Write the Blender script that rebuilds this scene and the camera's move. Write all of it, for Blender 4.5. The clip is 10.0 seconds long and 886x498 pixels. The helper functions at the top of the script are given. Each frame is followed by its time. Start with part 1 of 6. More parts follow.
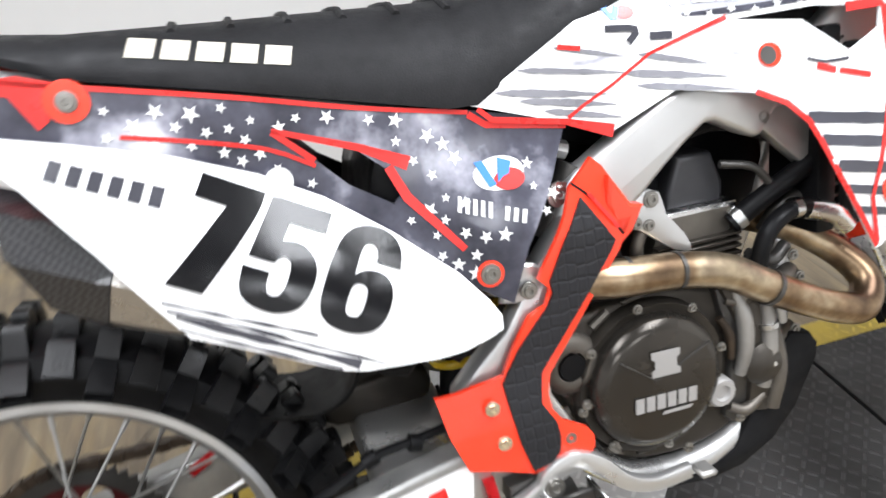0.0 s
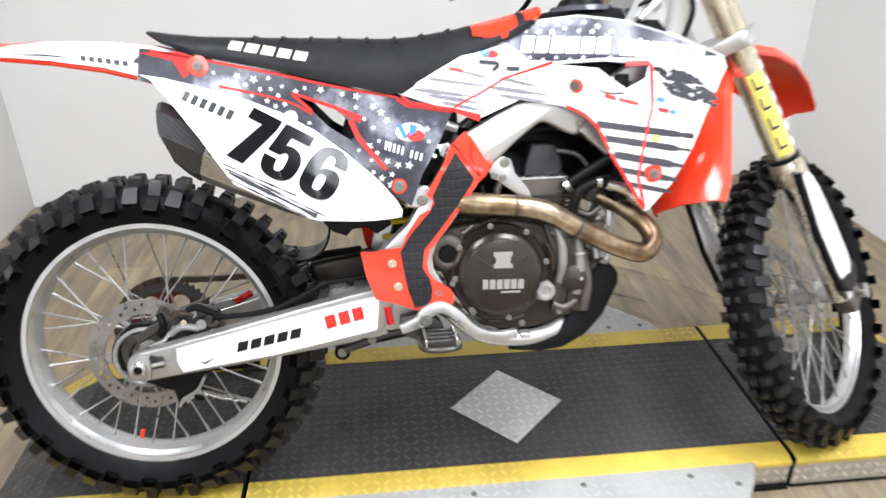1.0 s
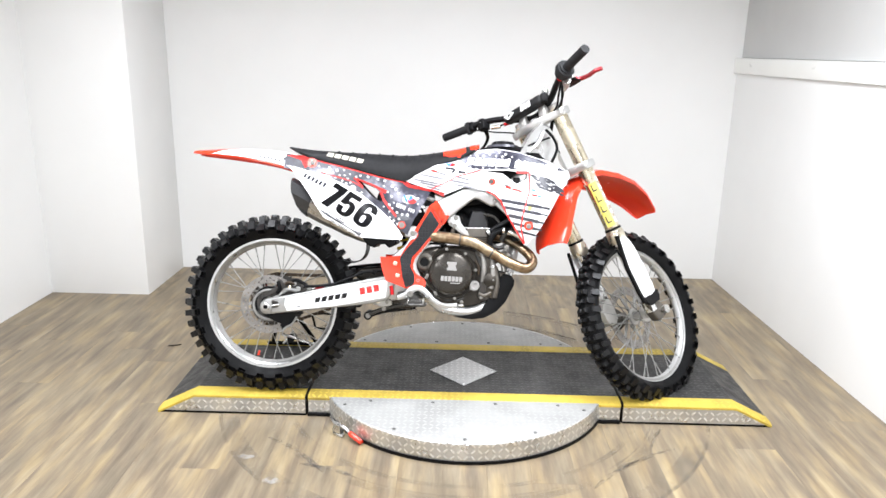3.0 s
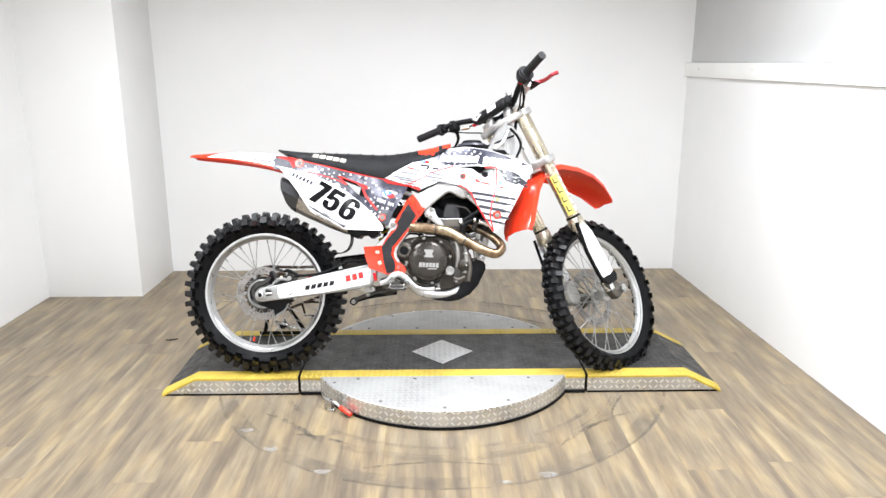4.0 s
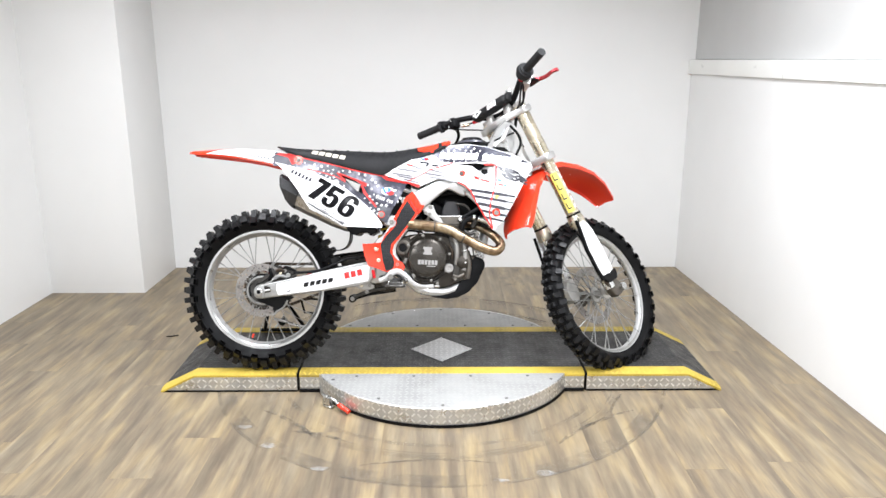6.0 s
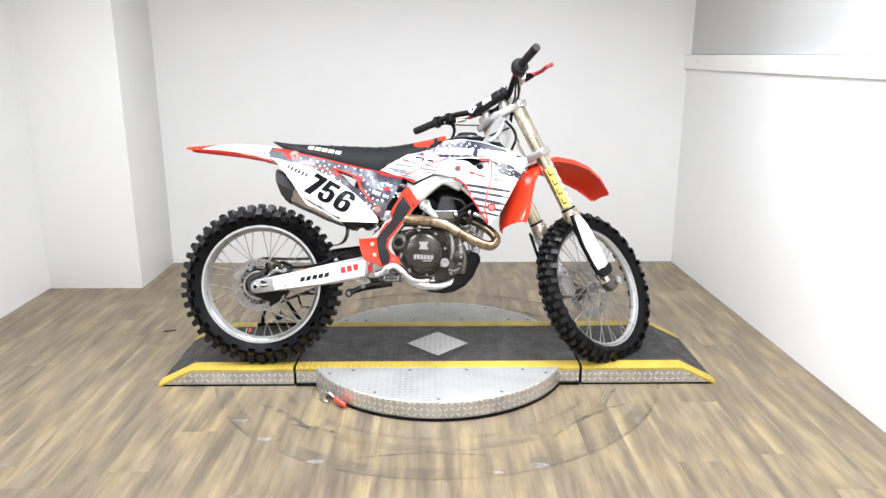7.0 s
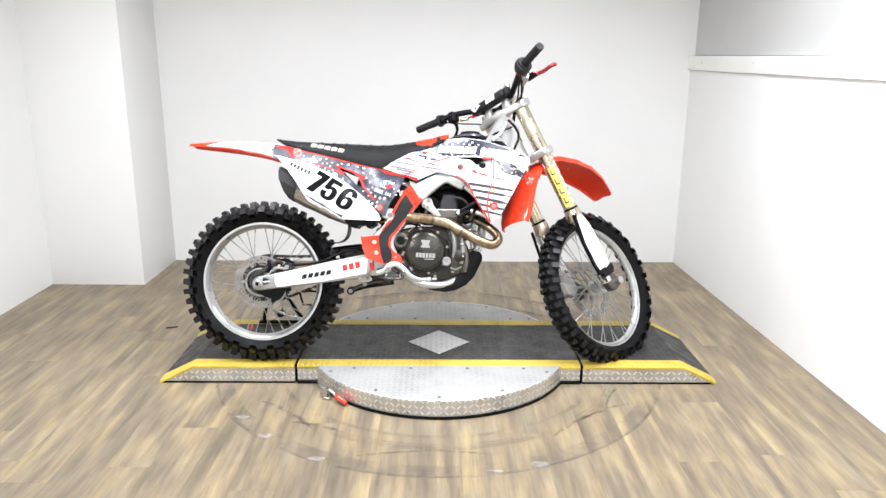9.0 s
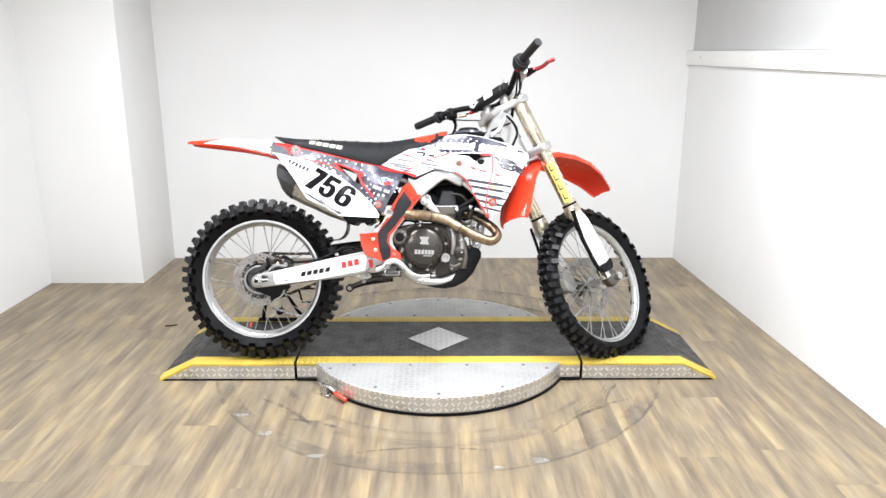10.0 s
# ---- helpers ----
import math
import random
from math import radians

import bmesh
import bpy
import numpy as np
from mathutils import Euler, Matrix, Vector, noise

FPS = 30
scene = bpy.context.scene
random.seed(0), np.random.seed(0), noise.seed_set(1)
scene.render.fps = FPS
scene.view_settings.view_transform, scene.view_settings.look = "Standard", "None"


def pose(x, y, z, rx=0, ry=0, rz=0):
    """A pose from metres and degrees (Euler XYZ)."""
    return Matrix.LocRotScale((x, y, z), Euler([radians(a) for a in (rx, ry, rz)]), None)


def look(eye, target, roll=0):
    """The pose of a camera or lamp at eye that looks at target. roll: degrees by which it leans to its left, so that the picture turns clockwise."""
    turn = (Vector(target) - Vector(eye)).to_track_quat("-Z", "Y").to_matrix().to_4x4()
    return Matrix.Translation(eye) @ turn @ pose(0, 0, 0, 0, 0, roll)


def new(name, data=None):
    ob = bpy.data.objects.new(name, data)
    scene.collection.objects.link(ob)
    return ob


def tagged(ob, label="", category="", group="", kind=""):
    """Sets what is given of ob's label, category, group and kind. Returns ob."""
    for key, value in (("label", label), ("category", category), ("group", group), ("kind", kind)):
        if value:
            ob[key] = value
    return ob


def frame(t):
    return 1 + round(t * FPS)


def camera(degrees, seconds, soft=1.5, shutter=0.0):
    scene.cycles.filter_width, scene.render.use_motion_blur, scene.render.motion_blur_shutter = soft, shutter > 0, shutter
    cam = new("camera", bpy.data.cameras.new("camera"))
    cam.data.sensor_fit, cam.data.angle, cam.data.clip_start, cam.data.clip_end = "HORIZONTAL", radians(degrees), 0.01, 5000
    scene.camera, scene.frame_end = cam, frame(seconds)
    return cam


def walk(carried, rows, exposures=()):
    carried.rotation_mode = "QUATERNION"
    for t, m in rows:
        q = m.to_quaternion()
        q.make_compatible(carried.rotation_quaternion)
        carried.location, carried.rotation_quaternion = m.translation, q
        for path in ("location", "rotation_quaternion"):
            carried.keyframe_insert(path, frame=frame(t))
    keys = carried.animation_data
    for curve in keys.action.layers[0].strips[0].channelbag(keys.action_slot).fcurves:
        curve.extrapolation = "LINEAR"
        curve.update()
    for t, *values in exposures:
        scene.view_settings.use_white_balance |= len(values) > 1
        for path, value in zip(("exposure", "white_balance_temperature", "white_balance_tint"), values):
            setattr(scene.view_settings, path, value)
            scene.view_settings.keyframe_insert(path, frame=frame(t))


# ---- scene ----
cam = camera(62.7, 10.0, shutter=0.5)
PATH = [
    (0, (-0.461, -0.762, 1.163), (-0.001, 0.877, 0.113), -3.9),
    (0.5, (-0.364, -1.052, 1.196), (-0.174, 0.69, 0.231), -1.0),
    (1, (-0.286, -1.44, 1.256), (-0.122, 0.336, 0.351), -0.7),
    (1.5, (-0.233, -1.84, 1.308), (-0.133, 0.012, 0.558), -1.1),
    (2, (-0.152, -2.224, 1.341), (-0.183, -0.345, 0.657), -0.4),
    (2.2, (-0.137, -2.34, 1.405), (-0.123, -0.453, 0.741), 0.2),
    (3.3, (-0.046, -2.971, 1.386), (-0.083, -1.038, 0.876), 1.2),
    (3.5, (-0.045, -3.029, 1.384), (-0.083, -1.098, 0.867), 0.7),
    (4, (-0.059, -3.136, 1.376), (-0.02, -1.2, 0.877), 0.0),
    (4.5, (-0.061, -3.168, 1.379), (-0.039, -1.234, 0.873), 1.0),
    (5, (-0.025, -3.137, 1.376), (-0.041, -1.203, 0.868), 0.2),
    (5.5, (-0.029, -3.126, 1.371), (-0.016, -1.19, 0.871), 0.2),
    (7, (-0.013, -3.145, 1.373), (0.01, -1.213, 0.856), 0.0),
    (7.5, (-0.011, -3.15, 1.373), (0.008, -1.216, 0.863), 0.4),
    (8, (-0.012, -3.143, 1.371), (0.007, -1.212, 0.851), 0.4),
    (8.5, (-0.012, -3.145, 1.369), (0.007, -1.214, 0.85), 0.5),
    (9, (-0.012, -3.149, 1.366), (0.005, -1.217, 0.85), 0.4),
    (9.5, (-0.005, -3.147, 1.364), (0.016, -1.216, 0.842), 0.3),
    (10, (-0.009, -3.146, 1.365), (0.009, -1.216, 0.84), 0.1),
]
walk(cam, [(t, look(eye, target, roll)) for t, eye, target, roll in PATH], [(0.0, -0.38), (1.0, -0.27), (1.6, -0.16), (2.2, -0.08), (3.3, -0.04), (4.5, -0.05), (5.2, -0.10), (6.5, -0.19), (8.2, -0.19), (9.0, -0.08), (10.0, -0.05)])

# ---- light ----
world = bpy.data.worlds.new("world")
scene.world = world
world.use_nodes = True
world.node_tree.nodes["Background"].inputs[0].default_value = (0.9, 0.95, 1.0, 1)
world.node_tree.nodes["Background"].inputs[1].default_value = 0.3


def unseen_lamp(x, y, z, sx, sy, watts, tint=(0.915, 0.943, 1.0)):
    data = bpy.data.lights.new("unseen_lamp", "AREA")
    data.shape, data.size, data.size_y, data.energy, data.color = "RECTANGLE", sx, sy, watts, tint
    ob = new("unseen_lamp", data)
    ob.matrix_world = pose(x, y, z)
    return ob


# Added lamps out of view, hung well below the ceiling to dim the upper walls.
for lx, ly, watts in ((-1.0, -0.75, 66), (0.62, -0.75, 80), (-1.1, -3.7, 54), (0.6, -3.7, 60)):
    unseen_lamp(lx, ly, 2.15, 0.6, 1.5, watts)

# ---- materials ----


def nodes_of(name):
    mat = bpy.data.materials.new(name)
    mat.use_nodes = True
    nt = mat.node_tree
    return mat, nt, nt.nodes["Principled BSDF"]


def node(nt, kind, **inputs):
    n = nt.nodes.new(kind)
    for key, value in inputs.items():
        n.inputs[key.replace("_", " ")].default_value = value
    return n


def ramp(nt, src, stops):
    r = nt.nodes.new("ShaderNodeValToRGB")
    while len(r.color_ramp.elements) < len(stops):
        r.color_ramp.elements.new(0.5)
    for e, (p, c) in zip(r.color_ramp.elements, stops):
        e.position, e.color = p, (*c, 1)
    nt.links.new(src, r.inputs[0])
    return r


def mixed(nt, fac, a, b, mode="MIX"):
    m = nt.nodes.new("ShaderNodeMix")
    m.data_type, m.blend_type = "RGBA", mode
    for sock, v in ((m.inputs[0], fac), (m.inputs[6], a), (m.inputs[7], b)):
        if isinstance(v, (int, float)):
            sock.default_value = v
        elif isinstance(v, tuple):
            sock.default_value = (*v, 1)
        else:
            nt.links.new(v, sock)
    return m.outputs[2]


def coords(nt, scale=(1, 1, 1), turn=0.0):
    tc = nt.nodes.new("ShaderNodeTexCoord")
    mp = nt.nodes.new("ShaderNodeMapping")
    mp.inputs["Scale"].default_value = scale
    mp.inputs["Rotation"].default_value = (0, 0, turn)
    nt.links.new(tc.outputs["Object"], mp.inputs[0])
    return mp.outputs[0]


def noise_of(nt, vec, scale, detail=4.0, rough=0.55):
    n = node(nt, "ShaderNodeTexNoise", Scale=scale, Detail=detail, Roughness=rough)
    nt.links.new(vec, n.inputs["Vector"])
    return n.outputs["Fac"]


def bumped(nt, bsdf, height, strength=0.2, distance=0.002):
    b = nt.nodes.new("ShaderNodeBump")
    b.inputs["Strength"].default_value, b.inputs["Distance"].default_value = strength, distance
    nt.links.new(height, b.inputs["Height"])
    nt.links.new(b.outputs[0], bsdf.inputs["Normal"])


def plain(name, colour, rough=0.4, metal=0.0, vary=0.12, scale=30.0, bump=0.08, coat=0.0, gritty=0.15, spec=0.5):
    """A surface of one colour with fine grain, faint blotches and uneven gloss."""
    mat, nt, b = nodes_of(name)
    vec = coords(nt)
    fine, broad = noise_of(nt, vec, scale * 8, 3), noise_of(nt, vec, scale * 0.35, 5)
    lo = tuple(c * (1 - vary) for c in colour)
    hi = tuple(min(1, c * (1 + vary)) for c in colour)
    base = ramp(nt, broad, [(0.3, lo), (0.7, hi)])
    nt.links.new(base.outputs[0], b.inputs["Base Color"])
    rr = ramp(nt, noise_of(nt, vec, scale, 4), [(0.3, (max(0.02, rough - gritty),) * 3), (0.75, (min(1, rough + gritty),) * 3)])
    nt.links.new(rr.outputs[0], b.inputs["Roughness"])
    b.inputs["Metallic"].default_value = metal
    b.inputs["Coat Weight"].default_value = coat
    b.inputs["Specular IOR Level"].default_value = spec
    bumped(nt, b, fine, bump, 0.001)
    return mat


WALL = plain("wall_paint", (0.82, 0.82, 0.81), 0.55, vary=0.025, scale=4, bump=0.05)
# The ceiling stays out of view; darkened so less light bounces to the wall tops.
CEILING = plain("bounce_cutting_ceiling", (0.30, 0.30, 0.30), 0.8, vary=0.03, scale=4)
# Grey stands in for the weaker light on the wall above the ledge.
UPPER = plain("dimmed_upper_wall", (0.56, 0.56, 0.55), 0.6, vary=0.04, scale=4, bump=0.05)
TRIM = plain("trim_paint", (0.84, 0.84, 0.81), 0.4, vary=0.03, scale=8)
RUBBER = plain("tyre_rubber", (0.0055, 0.0055, 0.006), 0.48, vary=0.35, scale=25, bump=0.3, spec=0.11)
KNOB_RUBBER = plain("tread_block_rubber", (0.007, 0.007, 0.0075), 0.40, vary=0.5, scale=25, bump=0.3, spec=0.28)
ALU_BRIGHT = plain("polished_rim", (0.72, 0.72, 0.72), 0.28, 1.0, vary=0.06, scale=40)


def wood_material():
    mat, nt, b = nodes_of("wood_planks")
    info = nt.nodes.new("ShaderNodeObjectInfo")
    vec = coords(nt)
    shift = nt.nodes.new("ShaderNodeVectorMath")
    shift.operation = "MULTIPLY_ADD"
    comb = nt.nodes.new("ShaderNodeCombineXYZ")
    for i in range(3):
        nt.links.new(info.outputs["Random"], comb.inputs[i])
    shift.inputs[1].default_value = (37.0, 91.0, 13.0)
    nt.links.new(comb.outputs[0], shift.inputs[0])
    nt.links.new(vec, shift.inputs[2])
    wide = nt.nodes.new("ShaderNodeMapping")
    wide.inputs["Scale"].default_value = (30.0, 2.6, 1.0)
    nt.links.new(shift.outputs[0], wide.inputs[0])
    streak = noise_of(nt, wide.outputs[0], 1.0, 6, 0.6)
    fine = nt.nodes.new("ShaderNodeMapping")
    fine.inputs["Scale"].default_value = (140.0, 9.0, 1.0)
    nt.links.new(shift.outputs[0], fine.inputs[0])
    grain = noise_of(nt, fine.outputs[0], 1.0, 4, 0.6)
    base = ramp(nt, streak, [(0.25, (0.165, 0.130, 0.094)), (0.42, (0.228, 0.181, 0.126)), (0.56, (0.285, 0.231, 0.156)), (0.75, (0.355, 0.300, 0.215))])
    tone = ramp(nt, info.outputs["Random"], [(0.0, (0.93, 0.925, 0.92)), (0.5, (0.97, 0.96, 0.95)), (1.0, (1.02, 1.01, 0.99))])
    c1 = mixed(nt, 1.0, base.outputs[0], tone.outputs[0], "MULTIPLY")
    patch = nt.nodes.new("ShaderNodeMapping")
    patch.inputs["Scale"].default_value = (15.0, 3.2, 1.0)
    nt.links.new(shift.outputs[0], patch.inputs[0])
    pr = ramp(nt, noise_of(nt, patch.outputs[0], 1.0, 3, 0.5), [(0.33, (0.72, 0.725, 0.74)), (0.48, (0.93, 0.92, 0.90)), (0.56, (1.10, 1.07, 0.98)), (0.66, (1.30, 1.24, 1.03))])
    c1 = mixed(nt, 0.9, c1, pr.outputs[0], "MULTIPLY")
    gr = ramp(nt, grain, [(0.3, (0.78, 0.77, 0.76)), (0.65, (1.0, 1.0, 1.0))])
    c2 = mixed(nt, 0.45, c1, gr.outputs[0], "MULTIPLY")
    nt.links.new(c2, b.inputs["Base Color"])
    b.inputs["Roughness"].default_value = 0.42
    bumped(nt, b, grain, 0.12, 0.001)
    return mat


WOOD = wood_material()
UNDERLAY = plain("joint_filler", (0.17, 0.135, 0.095), 0.8, vary=0.2)


def tread_material(name, colour, rough, metal, size, wear=0.25, plane="xy", raised=0.7):
    """Sheet metal or rubber mat with rows of raised diamonds at right angles to their neighbours."""
    mat, nt, b = nodes_of(name)
    vec = coords(nt)
    if plane != "xy":
        cut = nt.nodes.new("ShaderNodeSeparateXYZ")
        nt.links.new(vec, cut.inputs[0])
        lay = nt.nodes.new("ShaderNodeCombineXYZ")
        run = cut.outputs["X"]
        if plane == "ring":
            turn = nt.nodes.new("ShaderNodeMath")
            turn.operation = "ARCTAN2"
            nt.links.new(cut.outputs["Y"], turn.inputs[0])
            nt.links.new(cut.outputs["X"], turn.inputs[1])
            far = nt.nodes.new("ShaderNodeMath")
            far.operation = "MULTIPLY"
            far.inputs[1].default_value = 0.585
            nt.links.new(turn.outputs[0], far.inputs[0])
            run = far.outputs[0]
        nt.links.new(run, lay.inputs[0])
        nt.links.new(cut.outputs["Z"], lay.inputs[1])
        vec = lay.outputs[0]
    heights = []
    for turn, off in ((math.pi / 4, 0.0), (-math.pi / 4, 0.5)):
        mp = nt.nodes.new("ShaderNodeMapping")
        mp.inputs["Rotation"].default_value = (0, 0, turn)
        mp.inputs["Scale"].default_value = (1 / size, 1 / size, 1 / size)
        mp.inputs["Location"].default_value = (off, off, 0)
        nt.links.new(vec, mp.inputs[0])
        sep = nt.nodes.new("ShaderNodeSeparateXYZ")
        nt.links.new(mp.outputs[0], sep.inputs[0])
        bars = []
        for axis, (w, gap) in (("X", (0.34, 1.0)), ("Y", (0.12, 0.5))):
            pp = nt.nodes.new("ShaderNodeMath")
            pp.operation = "PINGPONG"
            pp.inputs[1].default_value = gap / 2 if axis == "X" else 0.5
            nt.links.new(sep.outputs[axis], pp.inputs[0])
            mr = nt.nodes.new("ShaderNodeMapRange")
            mr.inputs["From Min"].default_value, mr.inputs["From Max"].default_value = w, w * 0.55
            nt.links.new(pp.outputs[0], mr.inputs[0])
            bars.append(mr.outputs[0])
        mul = nt.nodes.new("ShaderNodeMath")
        mul.operation = "MULTIPLY"
        nt.links.new(bars[0], mul.inputs[0])
        nt.links.new(bars[1], mul.inputs[1])
        heights.append(mul.outputs[0])
    mx = nt.nodes.new("ShaderNodeMath")
    mx.operation = "MAXIMUM"
    nt.links.new(heights[0], mx.inputs[0])
    nt.links.new(heights[1], mx.inputs[1])
    broad = noise_of(nt, vec, 5.0, 6)
    base = ramp(nt, broad, [(0.3, tuple(c * (1 - wear) for c in colour)), (0.7, tuple(min(1, c * (1 + wear)) for c in colour))])
    worn = mixed(nt, mx.outputs[0], base.outputs[0], tuple(min(1, c * (1 + 0.7 * raised) + 0.01 * raised) for c in colour))
    nt.links.new(worn, b.inputs["Base Color"])
    rr = ramp(nt, noise_of(nt, vec, 18.0, 5), [(0.3, (max(0.05, rough - 0.15),) * 3), (0.7, (min(1, rough + 0.15),) * 3)])
    nt.links.new(rr.outputs[0], b.inputs["Roughness"])
    b.inputs["Metallic"].default_value = metal
    bumped(nt, b, mx.outputs[0], raised, 0.0015)
    return mat


TREAD_ALU = tread_material("tread_plate_aluminium", (0.60, 0.60, 0.60), 0.45, 0.6, 0.034, raised=0.35)
TREAD_TOP = tread_material("worn_tread_top", (0.36, 0.36, 0.35), 0.6, 0.25, 0.034, wear=0.16, raised=0.18)
TREAD_SIDE = tread_material("tread_plate_side", (0.60, 0.60, 0.59), 0.36, 0.85, 0.034, plane="xz")
TREAD_RING = tread_material("tread_plate_skirt", (0.60, 0.60, 0.59), 0.36, 0.85, 0.034, plane="ring")
TREAD_BLACK = tread_material("black_tread_mat", (0.026, 0.025, 0.0245), 0.5, 0.0, 0.033, wear=0.55, raised=0.9)
YELLOW = tread_material("yellow_safety_paint", (0.50, 0.365, 0.055), 0.55, 0.0, 0.033, wear=0.38, raised=0.2)
DULL_STEEL = plain("dull_screw_steel", (0.16, 0.16, 0.155), 0.5, 0.7)
BLACK = plain("black_plastic", (0.0045, 0.0045, 0.005), 0.45, vary=0.2, spec=0.13)

# ---- building helpers ----


def linked(name, bm, mat, parent=None, label="", smooth=True, angle=40):
    """Links a bmesh as one mesh object."""
    me = bpy.data.meshes.new(name)
    bmesh.ops.recalc_face_normals(bm, faces=bm.faces)
    bm.to_mesh(me)
    bm.free()
    if smooth:
        me.shade_smooth()
        me.set_sharp_from_angle(angle=radians(angle))
    for m in mat if isinstance(mat, (list, tuple)) else [mat]:
        me.materials.append(m)
    ob = new(name, me)
    if parent is not None:
        ob.parent = parent
    if label:
        ob["label"] = label
    return ob


def part(name, bm, mat, parent, label="", smooth=True, angle=40):
    return linked(name, bm, mat, parent, label, smooth, angle)


def box_bm(x0, y0, z0, x1, y1, z1, bevel=0.0, segs=2, bm=None):
    bm = bm or bmesh.new()
    m = Matrix.LocRotScale(((x0 + x1) / 2, (y0 + y1) / 2, (z0 + z1) / 2), None, (abs(x1 - x0), abs(y1 - y0), abs(z1 - z0)))
    made = bmesh.ops.create_cube(bm, size=1.0, matrix=m)["verts"]
    if bevel:
        edges = list({e for v in made for e in v.link_edges})
        bmesh.ops.bevel(bm, geom=edges, offset=bevel, segments=segs, profile=0.5, affect="EDGES")
    return bm


def prism(points, a, b, axis="y", bevel=0.0, segs=2, bm=None):
    """A flat outline pulled out along an axis. y: points are (x, z); z: points are (x, y); x: points are (y, z)."""
    bm = bm or bmesh.new()
    put = {"y": lambda p, h: (p[0], h, p[1]), "z": lambda p, h: (p[0], p[1], h), "x": lambda p, h: (h, p[0], p[1])}[axis]
    lo = [bm.verts.new(put(p, a)) for p in points]
    hi = [bm.verts.new(put(p, b)) for p in points]
    faces = [bm.faces.new(lo), bm.faces.new(hi[::-1])]
    n = len(points)
    faces += [bm.faces.new((lo[i], hi[i], hi[(i + 1) % n], lo[(i + 1) % n])) for i in range(n)]
    bmesh.ops.recalc_face_normals(bm, faces=faces)
    if bevel:
        rim = list({e for f in faces[:2] for e in f.edges})
        bmesh.ops.bevel(bm, geom=rim, offset=bevel, segments=segs, profile=0.5, affect="EDGES")
    return bm


def lathe(profile, steps=48, axis="y", bm=None, centre=(0, 0, 0), closed=True):
    """A ring or body turned round an axis: profile is (distance along the axis, radius)."""
    bm = bm or bmesh.new()
    rings = []
    for i in range(steps):
        a = 2 * math.pi * i / steps
        c, s = math.cos(a), math.sin(a)
        ring = []
        for h, r in profile:
            p = {"y": (r * c, h, r * s), "z": (r * c, r * s, h), "x": (h, r * c, r * s)}[axis]
            ring.append(bm.verts.new(Vector(p) + Vector(centre)))
        rings.append(ring)
    n = len(profile)
    for i in range(steps):
        p, q = rings[i], rings[(i + 1) % steps]
        for j in range(n if closed else n - 1):
            k = (j + 1) % n
            bm.faces.new((p[j], p[k], q[k], q[j]))
    return bm


def smooth_path(points, steps=8):
    """A Catmull-Rom curve through points."""
    pts = [Vector(p) for p in points]
    pts = [pts[0] * 2 - pts[1]] + pts + [pts[-1] * 2 - pts[-2]]
    out = []
    for i in range(1, len(pts) - 2):
        a, b, c, d = pts[i - 1:i + 3]
        for k in range(steps):
            t = k / steps
            out.append(0.5 * ((2 * b) + (c - a) * t + (2 * a - 5 * b + 4 * c - d) * t * t + (3 * b - a - 3 * c + d) * t ** 3))
    out.append(pts[-2])
    return out


def tube(points, radius, sides=12, bm=None, steps=8, curved=True, squash=None):
    """A round bar along a path; radius may be one number or one for each point."""
    bm = bm or bmesh.new()
    path = smooth_path(points, steps) if curved and len(points) > 2 else [Vector(p) for p in points]
    radii = radius if isinstance(radius, (list, tuple)) else [radius] * len(points)
    last = len(path) - 1
    normal = None
    rings = []
    for i, p in enumerate(path):
        d = (path[min(i + 1, last)] - path[max(i - 1, 0)]).normalized()
        if normal is None:
            normal = d.orthogonal().normalized()
        normal = (normal - d * normal.dot(d)).normalized()
        side = d.cross(normal)
        u = i / last * (len(radii) - 1)
        k = min(int(u), len(radii) - 2) if len(radii) > 1 else 0
        r = radii[k] + (radii[min(k + 1, len(radii) - 1)] - radii[k]) * (u - k)
        rings.append([bm.verts.new(p + (normal * math.cos(2 * math.pi * j / sides) + side * math.sin(2 * math.pi * j / sides)) * r) for j in range(sides)])
    for a, b in zip(rings, rings[1:]):
        for j in range(sides):
            bm.faces.new((a[j], a[(j + 1) % sides], b[(j + 1) % sides], b[j]))
    bm.faces.new(rings[0][::-1])
    bm.faces.new(rings[-1])
    return bm


def shared(name, me, parent, m):
    """One more piece on a mesh that its fellows share."""
    ob = new(name, me)
    ob.parent = parent
    ob.matrix_local = m
    return ob


# ---- room ----
FRONT_Y, BACK_Y = -5.2, 1.64
floor = tagged(linked("floor", box_bm(-2.75, FRONT_Y - 0.1, -0.12, 2.1, BACK_Y + 0.12, -0.006), UNDERLAY, smooth=False), "light oak wood plank floor", kind="structure")
tagged(linked("wall_back", box_bm(-2.5, BACK_Y, -0.01, 1.95, BACK_Y + 0.1, 3.0), WALL, smooth=False), "plain white painted back wall", kind="structure")
tagged(linked("column", box_bm(-2.36, 1.09, -0.01, -1.79, BACK_Y - 0.001, 3.0, 0.004), WALL), "white painted boxed-out column in the corner", kind="structure")
tagged(linked("wall_left", box_bm(-2.46, FRONT_Y, -0.01, -2.35, BACK_Y - 0.001, 3.0), WALL, smooth=False), "plain white painted side wall", kind="structure")
low_wall = prism([(1.61, BACK_Y - 0.001), (1.81, FRONT_Y), (2.0, FRONT_Y), (2.0, BACK_Y - 0.001)], -0.01, 1.281, "z")
tagged(linked("wall_right", low_wall, WALL, smooth=False), "white painted lower side wall under a ledge", kind="structure")
cap = prism([(1.59, BACK_Y - 0.001), (1.79, FRONT_Y), (2.0, FRONT_Y), (2.0, BACK_Y - 0.001)], 1.283, 1.372, "z", 0.004)
